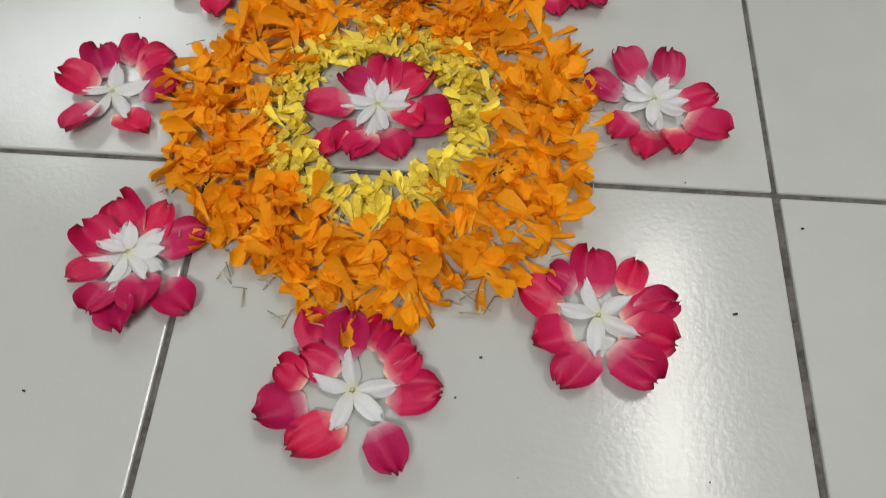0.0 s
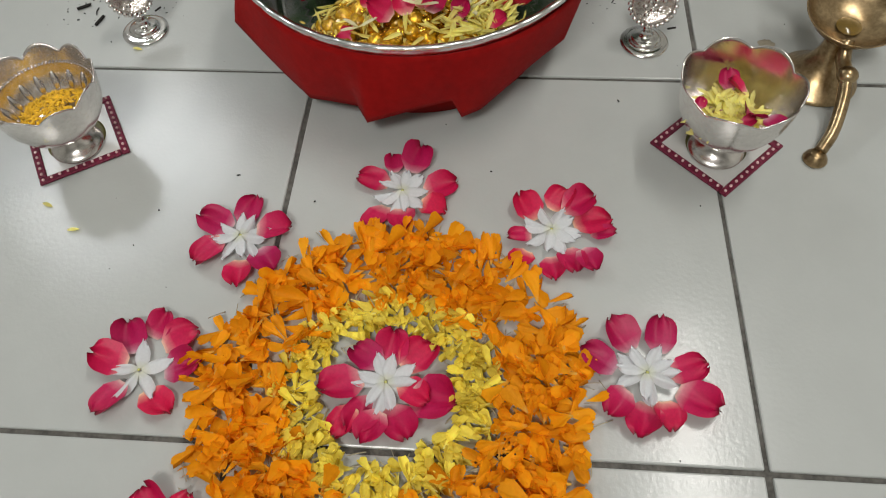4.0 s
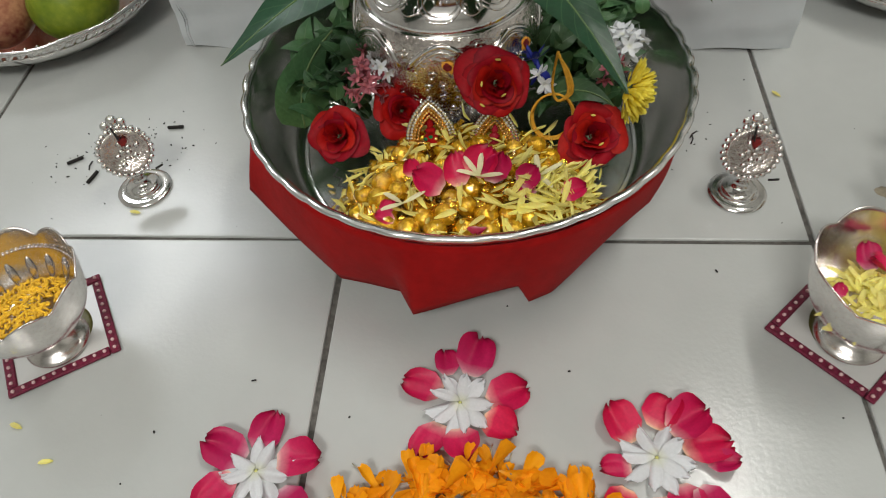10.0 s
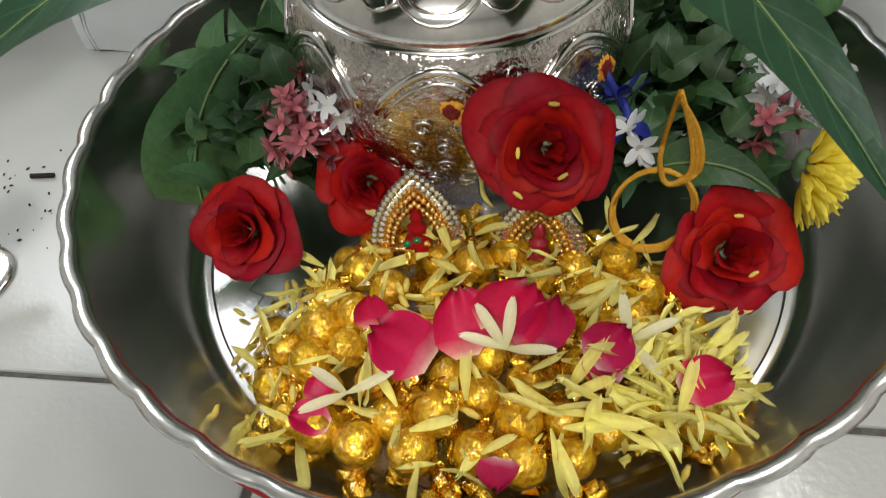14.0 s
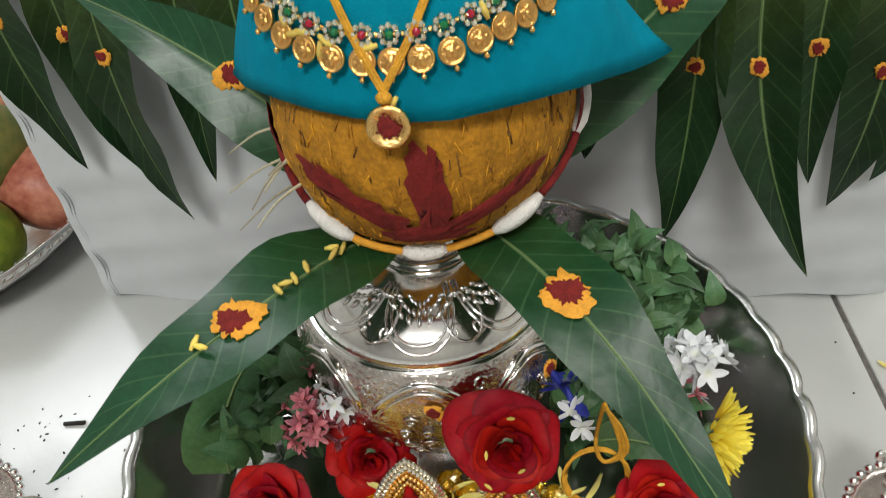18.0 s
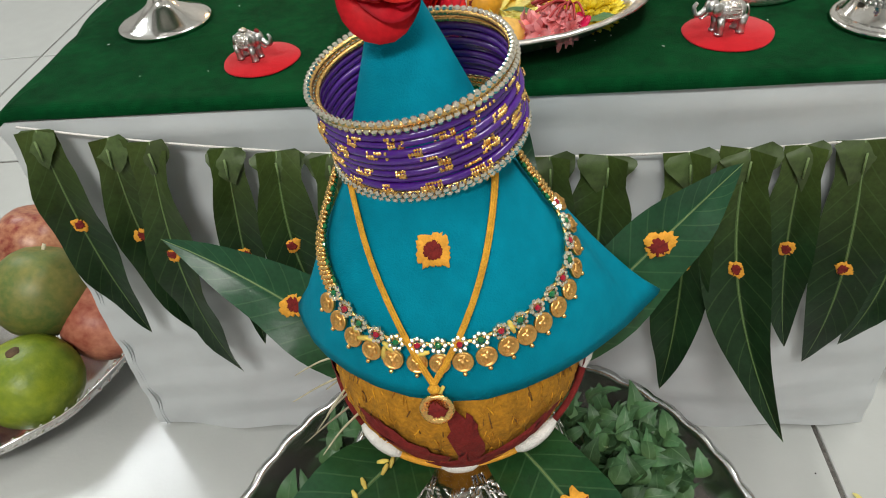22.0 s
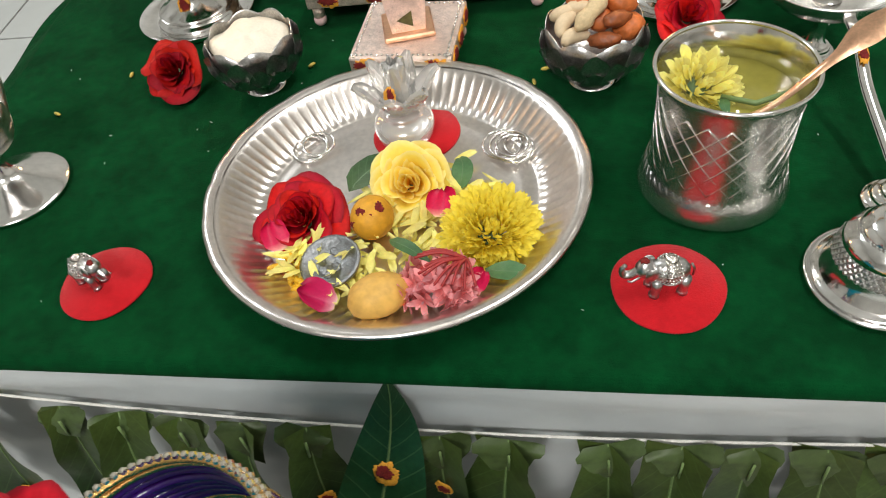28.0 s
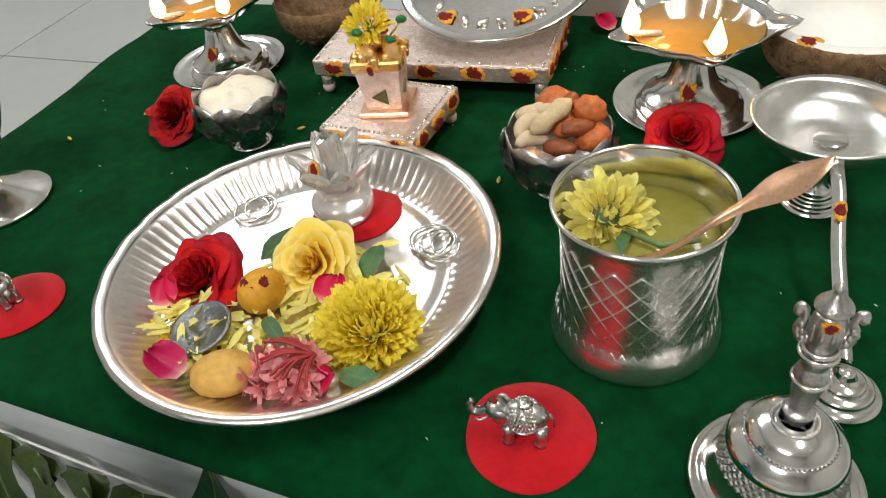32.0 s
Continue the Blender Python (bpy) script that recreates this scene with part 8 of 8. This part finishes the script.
def ladle_lamp():
    ob = thing("handled_lamp", (0, 0, TZ), "silver arati lamp with shallow bowl, tilak and long strap handle", "oil lamp")
    bpy.context.view_layer.update()
    cx, cy = 0.1480, 0.6870
    part("foot", lathe([(0, 0)] + smooth_profile([(0.0125, 0.0), (0.0130, 0.001), (0.0118, 0.0022), (0.0105, 0.0028), (0.0100, 0.0048), (0.0082, 0.0054), (0.0078, 0.0074), (0.0060, 0.0080), (0.0045, 0.0110), (0.0034, 0.018), (0.0040, 0.029)], 3), 40, centre=(cx, cy - 0.002)), M_SILVER, ob)
    part("bowl", lathe(smooth_profile([(0, 0.029), (0.014, 0.0300), (0.024, 0.0350), (0.0285, 0.0425)], 5) + [(0.0308, 0.0434), (0.0308, 0.0423), (0.0250, 0.0335), (0.014, 0.0278), (0, 0.0272)], 56, centre=(cx, cy)), M_BRUSHED, ob)
    # small disc of smoother silver near the middle of the brushed bowl
    part("residue", lathe([(0, 0.0306), (0.0055, 0.0308), (0.0066, 0.0302)], 20, centre=(cx + 0.002, cy + 0.002)), M_SILVER, ob, "bright round silver spot in the bowl")
    pts = spline([(0.1495, 0.6600, 0.0385), (0.1510, 0.6470, 0.0345), (0.1525, 0.6290, 0.0240), (0.1545, 0.6040, 0.0165), (0.1560, 0.5870, 0.0115)], 6)
    def strap(u, v):
        i = min(len(pts) - 2, int(v * (len(pts) - 1)))
        p = pts[i].lerp(pts[i + 1], v * (len(pts) - 1) - i)
        return p + Vector((u * 0.0023, 0, 0.0006 * (1 - u * u)))
    piece_ob("handle", sheet(4, 30, strap), M_SILVER, ob)
    piece_ob("handle_back", sheet(4, 30, lambda u, v: strap(-u, v) - Vector((0, 0, 0.0015))), M_SILVER, ob)
    part("handle_foot", lathe([(0, 0)] + smooth_profile([(0.0125, 0.0), (0.0130, 0.001), (0.0118, 0.0022), (0.0100, 0.0030), (0.0096, 0.0048), (0.0070, 0.0056), (0.0066, 0.0074), (0.0036, 0.0084), (0.0024, 0.0120)], 3) + [(0, 0.012)], 40, centre=(0.1565, 0.5820)), M_SILVER, ob)
    tilak(ob, (0.1517, 0.6400, TZ + 0.0318), (0, -0.35, 1), 0.0026, 0.0018, 6, 0.9, 1.5)


ladle_lamp()


M_STICK = material("incense_stick", (0.10, 0.055, 0.04), 0.85, var=0.3, scale=200)


def lotus_stand():
    ob = thing("lotus_incense_stand", (-0.2525, 0.6060, TZ), "silver lotus cup on a domed foot holding incense", "incense stand")
    part("foot", lathe([(0, 0)] + smooth_profile([(0.0270, 0.0), (0.0278, 0.0012), (0.0265, 0.0028), (0.0170, 0.0070), (0.0080, 0.0125), (0.0050, 0.0185), (0.0048, 0.0230), (0.0075, 0.0255)], 4), 56), M_SILVER, ob)
    part("cup", lathe(smooth_profile([(0.0, 0.0262), (0.0080, 0.0262), (0.0150, 0.0300), (0.0185, 0.0380)], 4) + [(0.0178, 0.038), (0.0140, 0.0315), (0.0, 0.0285)], 40), M_OLDSILVER, ob)
    me = piece_mesh("lotus_petal", piece_of(solid_petal(0.029, 0.0265, 0.1)), M_OLDSILVER)
    for ring, (n, lean) in enumerate(((4, 26), (4, 44))):
        for k in range(n):
            o = new("lotus_petal", me)
            o.parent = ob
            o.matrix_local = Matrix.Rotation(2 * math.pi * (k + 0.5 * ring) / n + 0.4, 4, "Z") @ Matrix.Translation((0, 0.0085 + 0.003 * ring, 0.0275)) @ Matrix.Rotation(radians(90 - lean), 4, "X")
    o = new("rose_petal", ROSEP[3])
    o = tagged(o, "crimson rose petal inside the silver lotus cup", "petal")
    o.matrix_world = pose(-0.2485, 0.6000, TZ + 0.036, 60, 0, 10) @ Matrix.Scale(0.7, 4)
    piece_ob("incense_stick", tube([(-0.004, 0.002, 0.033), (-0.020, 0.012, 0.085), (-0.028, 0.018, 0.125)], 0.0018, 6), M_STICK, ob, "dark brown incense stick")


lotus_stand()


def oil_lamp(cx, cy, r, group, rz):
    ob = thing("silver_oil_lamp", (cx, cy, TZ), "silver oil lamp with tilak, lit wick and drip plate", "oil lamp", group)
    bpy.context.view_layer.update()
    part("drip_plate", lathe([(0, 0.0012), (r * 0.72, 0.0012), (r * 0.86, 0.0026), (r * 0.985, 0.0062), (r, 0.0058), (r * 0.88, 0.0008), (0, 0.0)], 72), M_SILVER, ob)
    part("pillar", lathe(smooth_profile([(r * 0.70, 0.0014), (r * 0.70, 0.0050), (r * 0.60, 0.0080), (r * 0.62, 0.0110), (r * 0.48, 0.0150), (r * 0.34, 0.0220), (r * 0.25, 0.0340), (r * 0.24, 0.0420), (r * 0.36, 0.0460)], 4), 56), M_SILVER, ob)

    def spout(i, a, q, z):
        k = abs(math.cos(2.5 * a)) ** 9
        return q * (1 + 0.30 * k * min(1, q / (r * 0.6))), z + 0.002 * k
    part("oil_cup", lathe(smooth_profile([(0, 0.0470), (r * 0.45, 0.0480), (r * 0.78, 0.0540), (r * 0.90, 0.0610)], 4) + [(r * 0.92, 0.0614), (r * 0.91, 0.0600), (r * 0.74, 0.0520), (r * 0.36, 0.0455)], 72, lambda i, a, q, z: spout(i, a - radians(rz), q, z)), M_SILVER, ob)
    part("oil", lathe([(0, 0.0572), (r * 0.80, 0.0572), (r * 0.80, 0.0560), (0, 0.0560)], 40), M_GHEE, ob, "golden lamp oil")
    d = Vector((math.cos(radians(rz)), math.sin(radians(rz)), 0))
    piece_ob("wick", tube([Vector((0, 0, 0.058)) + d * r * 0.5, Vector((0, 0, 0.0625)) + d * r * 0.88], 0.0016, 6), M_COTTON, ob, "white cotton wick")
    d2 = Vector((math.cos(radians(rz + 72)), math.sin(radians(rz + 72)), 0))
    piece_ob("wick", tube([Vector((0, 0, 0.058)) + d2 * r * 0.5, Vector((0, 0, 0.0625)) + d2 * r * 0.95], 0.0016, 6), M_COTTON, ob, "white cotton wick")
    fl2 = part("flame", lathe(smooth_profile([(0, 0.0), (0.0030, 0.003), (0.0040, 0.0075), (0.0024, 0.014), (0.0, 0.022)], 4), 16), M_FLAME, ob, "small yellow flame")
    fl2.location = Vector((0, 0, 0.0615)) + d2 * r * 0.97
    fl = part("flame", lathe(smooth_profile([(0, 0.0), (0.0032, 0.003), (0.0042, 0.0075), (0.0026, 0.015), (0.0, 0.024)], 4), 16), M_FLAME, ob, "small yellow flame")
    fl.location = Vector((0, 0, 0.0615)) + d * r * 0.90
    for o in ob.children:
        if o.name.split(".")[0] != "drip_plate":
            o.matrix_basis = Matrix.Diagonal((1, 1, 0.80, 1)) @ o.matrix_basis
    tilak(ob, (cx, cy - r * 0.385, TZ + 0.0165), (0, -0.92, 0.4), 0.0045, 0.0032, 2, 0.85, 1.1)
    data = bpy.data.lights.new("flame_light", "POINT")
    data.energy, data.color, data.shadow_soft_size = 0.07, (1.0, 0.50, 0.18), 0.006
    lp = new("flame_light", data)
    lp.location = Vector((cx, cy, TZ + 0.074)) + d * r * 0.90


M_GHEE = material("lamp_oil", (0.36, 0.20, 0.04), 0.05, var=0.1, spec=0.6)
oil_lamp(0.0895, 0.7545, 0.0388, "silver oil lamps", 215)
oil_lamp(-0.2010, 0.7605, 0.0370, "silver oil lamps", 250)


def petal_bowl(cx, cy, r, label, name):
    ob = thing(name, (cx, cy, TZ), label, "bowl", "leaf-pattern bowls")
    part("foot", lathe([(0, 0)] + smooth_profile([(r * 0.50, 0.0), (r * 0.52, 0.001), (r * 0.40, 0.003), (r * 0.20, 0.0055), (r * 0.20, 0.0085), (r * 0.34, 0.0110)], 4), 40), M_SILVER, ob)

    def wob(i, a, q, z):
        k = max(0, (z - 0.016) / 0.017)
        s = abs(math.sin(4 * a)) - 0.5
        return q, z + 0.0040 * k * s
    part("cup", lathe(smooth_profile([(0, 0.0120), (r * 0.5, 0.0125), (r * 0.86, 0.0180), (r * 0.98, 0.0260), (r, 0.0325)], 4) + [(r * 1.02, 0.0325), (r * 1.01, 0.0262), (r * 0.90, 0.0172), (r * 0.5, 0.0110), (0, 0.0106)], 96, wob), M_OLDSILVER, ob)
    for row, (z, q, n, off) in enumerate(((0.0145, 0.80, 8, 0), (0.0185, 0.95, 8, 0.5), (0.0235, 1.02, 8, 0))):
        me = piece_mesh("leaf_relief", petal(0.012, 0.0135, -0.16, 0.02, 0.45, 5, 6, 5, 0, 0, 0.5), M_OLDSILVER)
        for k in range(n):
            o = new("leaf_relief", me)
            o.parent = ob
            o.matrix_local = Matrix.Rotation(2 * math.pi * (k + off) / n, 4, "Z") @ Matrix.Translation((0, r * q * 0.985, z - 0.005)) @ Matrix.Rotation(radians(62 + 10 * row), 4, "X")
    return ob


petal_bowl(-0.1385, 0.6845, 0.0225, "dark silver leaf-pattern bowl full of white curd", "curd_bowl")
petal_bowl(0.0395, 0.6755, 0.0232, "dark silver leaf-pattern bowl full of dry fruit", "nut_bowl")


def bowl_fill():
    ob = thing("curd", (-0.1385, 0.6845, TZ), "lumpy white curd filling the silver bowl", "curd")

    def lump(i, a, r, z):
        return r * (1 + 0.05 * math.sin(5 * a + i)), z + 0.0014 * math.sin(4 * a + 2 * i)
    part("surface", lathe([(0, 0.0330), (0.006, 0.0335), (0.012, 0.0322), (0.017, 0.0315), (0.0212, 0.0290), (0.0205, 0.024)], 40, lump), M_CURD, ob)
    rr = random.Random(71)
    x0, y0 = 0.0395, 0.6755
    specs = [("almond", M_DATE, 0.0054, (1.5, 0.9, 0.7)), ("dried_apricot", M_APRI, 0.0068, (1.2, 1.1, 0.8)), ("peanut", M_SHELL, 0.0062, (1.9, 0.85, 0.85)), ("cashew", M_NUT, 0.0058, (1.5, 0.9, 0.8))]
    spots = ((-0.012, -0.004, 0.036, 3), (-0.014, 0.008, 0.037, 3), (-0.002, -0.004, 0.043, 2), (0.010, -0.006, 0.040, 0), (0.013, 0.006, 0.042, 1), (0.001, 0.010, 0.041, 0), (-0.005, 0.012, 0.041, 1), (-0.009, -0.012, 0.033, 3), (0.004, -0.014, 0.034, 0), (0.016, -0.004, 0.034, 1), (0.002, 0.002, 0.036, 1), (-0.008, 0.003, 0.040, 3))
    for k, (x, y, z, kind) in enumerate(spots):
        nm, m_, r, sc = specs[kind]
        o = thing(nm, (x0 + x, y0 + y, TZ + z - 0.002), {"almond": "wrinkled dark brown date in the nut bowl", "dried_apricot": "wrinkled orange-brown dried apricot in the bowl", "peanut": "ridged pale peanut shell lying in the bowl", "cashew": "cream curved cashew nut in the bowl"}[nm], "dry fruit", "dry fruit in the bowl", rr.uniform(0, 180), rr.uniform(-25, 25), rr.uniform(-25, 25))
        if nm == "cashew":
            piece_ob("kernel", tube([(0.0075 * math.cos(t), 0.0075 * math.sin(t) - 0.004, 0) for t in [0.5 + 0.22 * j for j in range(10)]], 0.0035, 10, lambda q: 0.35 + 0.75 * math.sin(math.pi * min(0.97, max(0.03, q))) ** 0.6), m_, o)
        elif nm == "peanut":
            pc = ball(r, 18, 14, *sc)
            vs = [(x_, y_ * (0.82 + 0.18 * math.cos(2 * math.pi * x_ / 0.013 + math.pi) + 0.05 * math.sin(900 * x_)), z_ * (0.85 + 0.15 * math.cos(2 * math.pi * x_ / 0.013 + math.pi))) for x_, y_, z_ in pc[0]]
            piece_ob("shell", (vs, pc[1], None), m_, o)
        else:
            piece_ob("flesh", ball(r, 16, 11, *sc, 0.10, k), m_, o)


bowl_fill()
rose((-0.1885, 0.6865, TZ + 0.010), (0.0, -0.5, 0.86), 0.0165, M_DARKROSE, "dark red rose lying on the green cloth", seed=41, group="roses on the cloth")
rose((0.0905, 0.7105, TZ + 0.009), (0.1, -0.45, 0.86), 0.0165, M_BRIGHTROSE, "red rose lying before the oil lamp", seed=42, group="roses on the cloth")


def stool(cx, cy, wx, wy, z0, h_, rz, name, label, cat):
    ob = thing(name, (cx, cy, TZ + z0), label, cat, "foil-covered stools", rz)
    bpy.context.view_layer.update()
    part("top", box_bm(-wx / 2, -wy / 2, h_ - 0.010, wx / 2, wy / 2, h_, 0.0012, 2), M_STOOL, ob, smooth=False)
    for sx in (-1, 1):
        for sy in (-1, 1):
            o = piece_ob("ball_foot", ball(0.0042, 10, 7), M_PEARL, ob, "small pinkish ball foot")
            o.location = (sx * (wx / 2 - 0.005), sy * (wy / 2 - 0.005), 0.0040)
            p = part("leg", lathe([(0, 0.004), (0.0035, 0.005), (0.0035, h_ - 0.009), (0, h_ - 0.009)], 14, centre=(sx * (wx / 2 - 0.005), sy * (wy / 2 - 0.005))), M_STOOL, ob)
    n = 5 if wx > 0.08 else 3
    mw = ob.matrix_world
    k = 0
    for side in range(2):
        for j in range(n):
            u = (j + 0.5) / n - 0.5
            p = Vector((u * wx, -wy / 2 - 0.0002, h_ - 0.005)) if side == 0 else Vector((wx / 2 + 0.0002, u * wy, h_ - 0.005))
            nrm = Vector((0, -1, 0)) if side == 0 else Vector((1, 0, 0))
            tilak(ob, mw @ p, mw.to_3x3() @ nrm, 0.0060, 0.0042, k, 1.05, 0.75)
            k += 1
    hp = Heap()
    for j in range(20):
        for sx in (-1, 1):
            hp.add(ball(0.0010, 5, 4), Matrix.Translation((sx * (wx / 2 - 0.003), -wy / 2 + wy * (j + 0.5) / 20, h_)))
            hp.add(ball(0.0010, 5, 4), Matrix.Translation((-wx / 2 + wx * (j + 0.5) / 20, sx * (wy / 2 - 0.003), h_)))
    hp.build("studded_edge", M_SILVER, ob)
    return ob


stool(-0.0560, 0.7000, 0.055, 0.055, 0, 0.0205, -5, "small_stool", "small square stool covered in stamped silver foil", "stool")
stool(-0.0540, 0.7760, 0.140, 0.070, 0, 0.0230, 3, "low_stool", "larger low stool covered in stamped silver foil", "stool")


def tulsi_pot():
    ob = thing("tulsi_planter", (-0.0565, 0.7010, TZ + 0.0206), "tiny gold tulsi planter with yellow flower on the stool", "ornament", rz=12)
    bpy.context.view_layer.update()
    part("base", box_bm(-0.0135, -0.0135, 0, 0.0135, 0.0135, 0.003, 0.0008, 1), M_FLAMETINT, ob, smooth=False)
    bm = bmesh.new()
    bmesh.ops.create_cone(bm, cap_ends=True, segments=4, radius1=0.0125, radius2=0.0158, depth=0.023, matrix=Matrix.Translation((0, 0, 0.0140)) @ Matrix.Rotation(math.pi / 4, 4, "Z"))
    part("body", bm, M_STOOL, ob, smooth=False)
    # no real hollow: each niche is a thin triangle, its shade put into the colour
    for k in range(4):
        bm = bmesh.new()
        bmesh.ops.create_cone(bm, cap_ends=True, segments=3, radius1=0.0062, radius2=0.0052, depth=0.002)
        o = part("niche", bm, M_OLIVE, ob, "dark triangle plate painted as the shade in a niche", smooth=False)
        o.matrix_local = Matrix.Rotation(k * math.pi / 2, 4, "Z") @ Matrix.Translation((0, -0.0092, 0.0105)) @ Matrix.Rotation(radians(96), 4, "X") @ Matrix.Rotation(math.pi / 2, 4, "Z")
    part("bowl", box_bm(-0.0130, -0.0130, 0.0255, 0.0130, 0.0130, 0.0310, 0.0010, 1), M_GOLD, ob, smooth=False)
    rr = random.Random(5)
    for k in range(12):
        a = k * math.pi / 6
        piece_ob("gold_leaf", ball(0.0030, 7, 5, 1, 0.5, 1.2), M_GOLD, ob).location = (0.0125 * math.cos(a), 0.0125 * math.sin(a), 0.0275 + 0.004 * rr.random())
    for k in range(9):
        a = k * 2.4
        q = 0.004 + 0.0012 * k
        d = Vector((math.cos(a) * q, math.sin(a) * q, 0.037 + rr.uniform(0, 0.010)))
        piece_ob("twig", tube([(0, 0, 0.030), d], 0.0006, 5), M_GOLD, ob)
        o = piece_ob("enamel_leaf", ball(0.0030, 8, 5, 1, 0.6, 0.7), M_EMERALD if k % 3 else M_RUBY, ob, "green or red enamel leaf")
        o.location = d
    tilak(ob, (-0.0555, 0.6865, TZ + 0.0490), (0, -1, 0.2), 0.0022, 0.0018, 12)
    pompon((-0.0580, 0.6980, TZ + 0.0665), (0.1, -0.6, 0.8), 0.0125, M_CHRY, "yellow chrysanthemum set on the tulsi planter", seed=55, n=110, thin=0.2)


tulsi_pot()


def back_plate():
    ob = thing("embossed_plate", (-0.0260, 0.8120, TZ + 0.0420), "embossed silver plate with tilak dots leaning on the stool", "plate", rx=16)
    bpy.context.view_layer.update()
    part("dish", lathe([(0, 0.003), (0.031, 0.003), (0.035, 0.0042), (0.048, 0.0045), (0.052, 0.0070), (0.060, 0.0082), (0.061, 0.0072), (0.052, 0.0040), (0, 0.0006)], 72), M_SILVER, ob)
    for k in range(24):
        a = 2 * math.pi * k / 24
        piece_ob("scroll_relief", ball(0.0030, 8, 5, 1.5, 0.7, 0.35), M_SILVER, ob).matrix_local = Matrix.Rotation(a, 4, "Z") @ pose(0.0415, 0, 0.0046, 0, 0, 40 if k % 2 else -40)
    for k, (x, y) in enumerate(((-0.022, -0.040), (0.022, -0.036), (0.0, 0.0))):
        tilak(ob, ob.matrix_world @ Vector((x, y, 0.0056)), ob.matrix_world.to_3x3() @ Vector((0, 0, 1)), 0.0052, 0.0036, k)


back_plate()


def half_coconut(cx, cy, r, label, up, rot):
    ob = thing("half_coconut", (cx, cy, TZ), label, "coconut", "halved coconuts")
    prof = [(r * math.sin(math.pi / 2 * k / 8), r * (1 - math.cos(math.pi / 2 * k / 8)) * 0.9) for k in range(9)]
    part("husk", lathe(prof + [(r * 0.97, prof[-1][1] + 0.0008)], 72, lambda i, a, q, z: (q * (1 + 0.02 * math.sin(31 * a + i) + 0.015 * math.sin(13 * a)), z)), M_HUSK, ob)
    if up:
        top = prof[-1][1]
        part("meat", lathe(smooth_profile([(r * 0.965, top + 0.0006), (r * 0.80, top + 0.0006), (r * 0.62, top - 0.012), (0, top - 0.022)], 4), 56), M_MEAT, ob, "white coconut meat")
        bpy.context.view_layer.update()
        tilak(ob, (cx - r * 0.45, cy - r * 0.72, TZ + top + 0.0010), (0, 0, 1), 0.0052, 0.0034, 3)
    h = Heap()
    rr = random.Random(6)
    for k in range(110):
        a, e = rr.uniform(0, 6.283), rr.uniform(0.3, 1.45)
        p = Vector((r * math.sin(e) * math.cos(a), r * math.sin(e) * math.sin(a), r * 0.9 * (1 - math.cos(e))))
        d = Vector((rr.uniform(-1, 1), rr.uniform(-1, 1), rr.uniform(-1, 1))).normalized() * 0.005
        h.add(tube([p - d * 0.4, p * 1.0 + Vector((p.x, p.y, 0)).normalized() * 0.0016, p + d], 0.0003, 4), Matrix())
    h.build("loose_fibre", M_HUSK, ob)
    set_thing(ob, Matrix.Translation((cx, cy, TZ)) @ rot)


half_coconut(0.1595, 0.7870, 0.0420, "halved coconut with white meat and tilak, cut side up", True, pose(0, 0, 0, 0, 0, 0))
half_coconut(-0.1480, 0.8090, 0.0340, "brown fibrous half coconut behind the oil lamp", False, pose(0, 0, 0.0, 0, 0, 30))


def cloth_bits():
    rr = random.Random(19)
    h = Heap()
    for x, y in ((-0.257, 0.666), (0.016, 0.685), (0.010, 0.674), (-0.225, 0.70), (-0.115, 0.70), (-0.02, 0.66), (0.0, 0.79), (-0.06, 0.86 - 0.03), (0.035, 0.72), (-0.16, 0.72)):
        h.add(ball(0.0014, 6, 4, 0.8, 2.1, 0.7), pose(x, y, TZ + 0.001, 0, 0, rr.uniform(0, 360)))
    tagged(h.build("rice_grains", M_GRAIN), "yellow rice grains fallen on the green cloth", "rice", kind="stuff")
    h = Heap()
    for k in range(60):
        x, y = rr.uniform(-0.29, 0.18), rr.uniform(0.515, 0.8)
        d = Vector((rr.uniform(-1, 1), rr.uniform(-1, 1), 0)).normalized() * rr.uniform(0.0005, 0.0016)
        h.add(tube([Vector((x, y, TZ + 0.0004)), Vector((x, y, TZ + 0.0004)) + d], 0.00022, 4), Matrix())
    tagged(h.build("lint", M_COTTON), "white lint specks on the green velvet", "lint", kind="stuff")
    o = tagged(new("rose_petal", ROSEP[1]), "pink rose petal at the back of the green cloth", "petal")
    o.matrix_world = pose(0.035, 0.835, TZ + 0.002, 10, 0, 40) @ Matrix.Scale(0.6, 4)


cloth_bits()
# ---- floor tiles ----
half = 0.3 / 2 - 0.0016
tile_me = None
rnd = random.Random(5)
for i in range(-9, 9):
    for j in range(-8, 9):
        cx, cy = 0.3 * i, 0.15 + 0.3 * j
        if tile_me is None:
            bm = box_bm(-half, -half, -0.006, half, half, 0.0, 0.0012, 2)
            t = part("tile", bm, M_TILE, floor, smooth=False)
            tile_me = t.data
        else:
            t = new("tile", tile_me)
            t.parent = floor
        t.location = (cx + rnd.uniform(-0.0006, 0.0006), cy + rnd.uniform(-0.0005, 0.0005), rnd.uniform(-0.0002, 0.0))
        t.rotation_euler[2] = rnd.uniform(-0.002, 0.002)
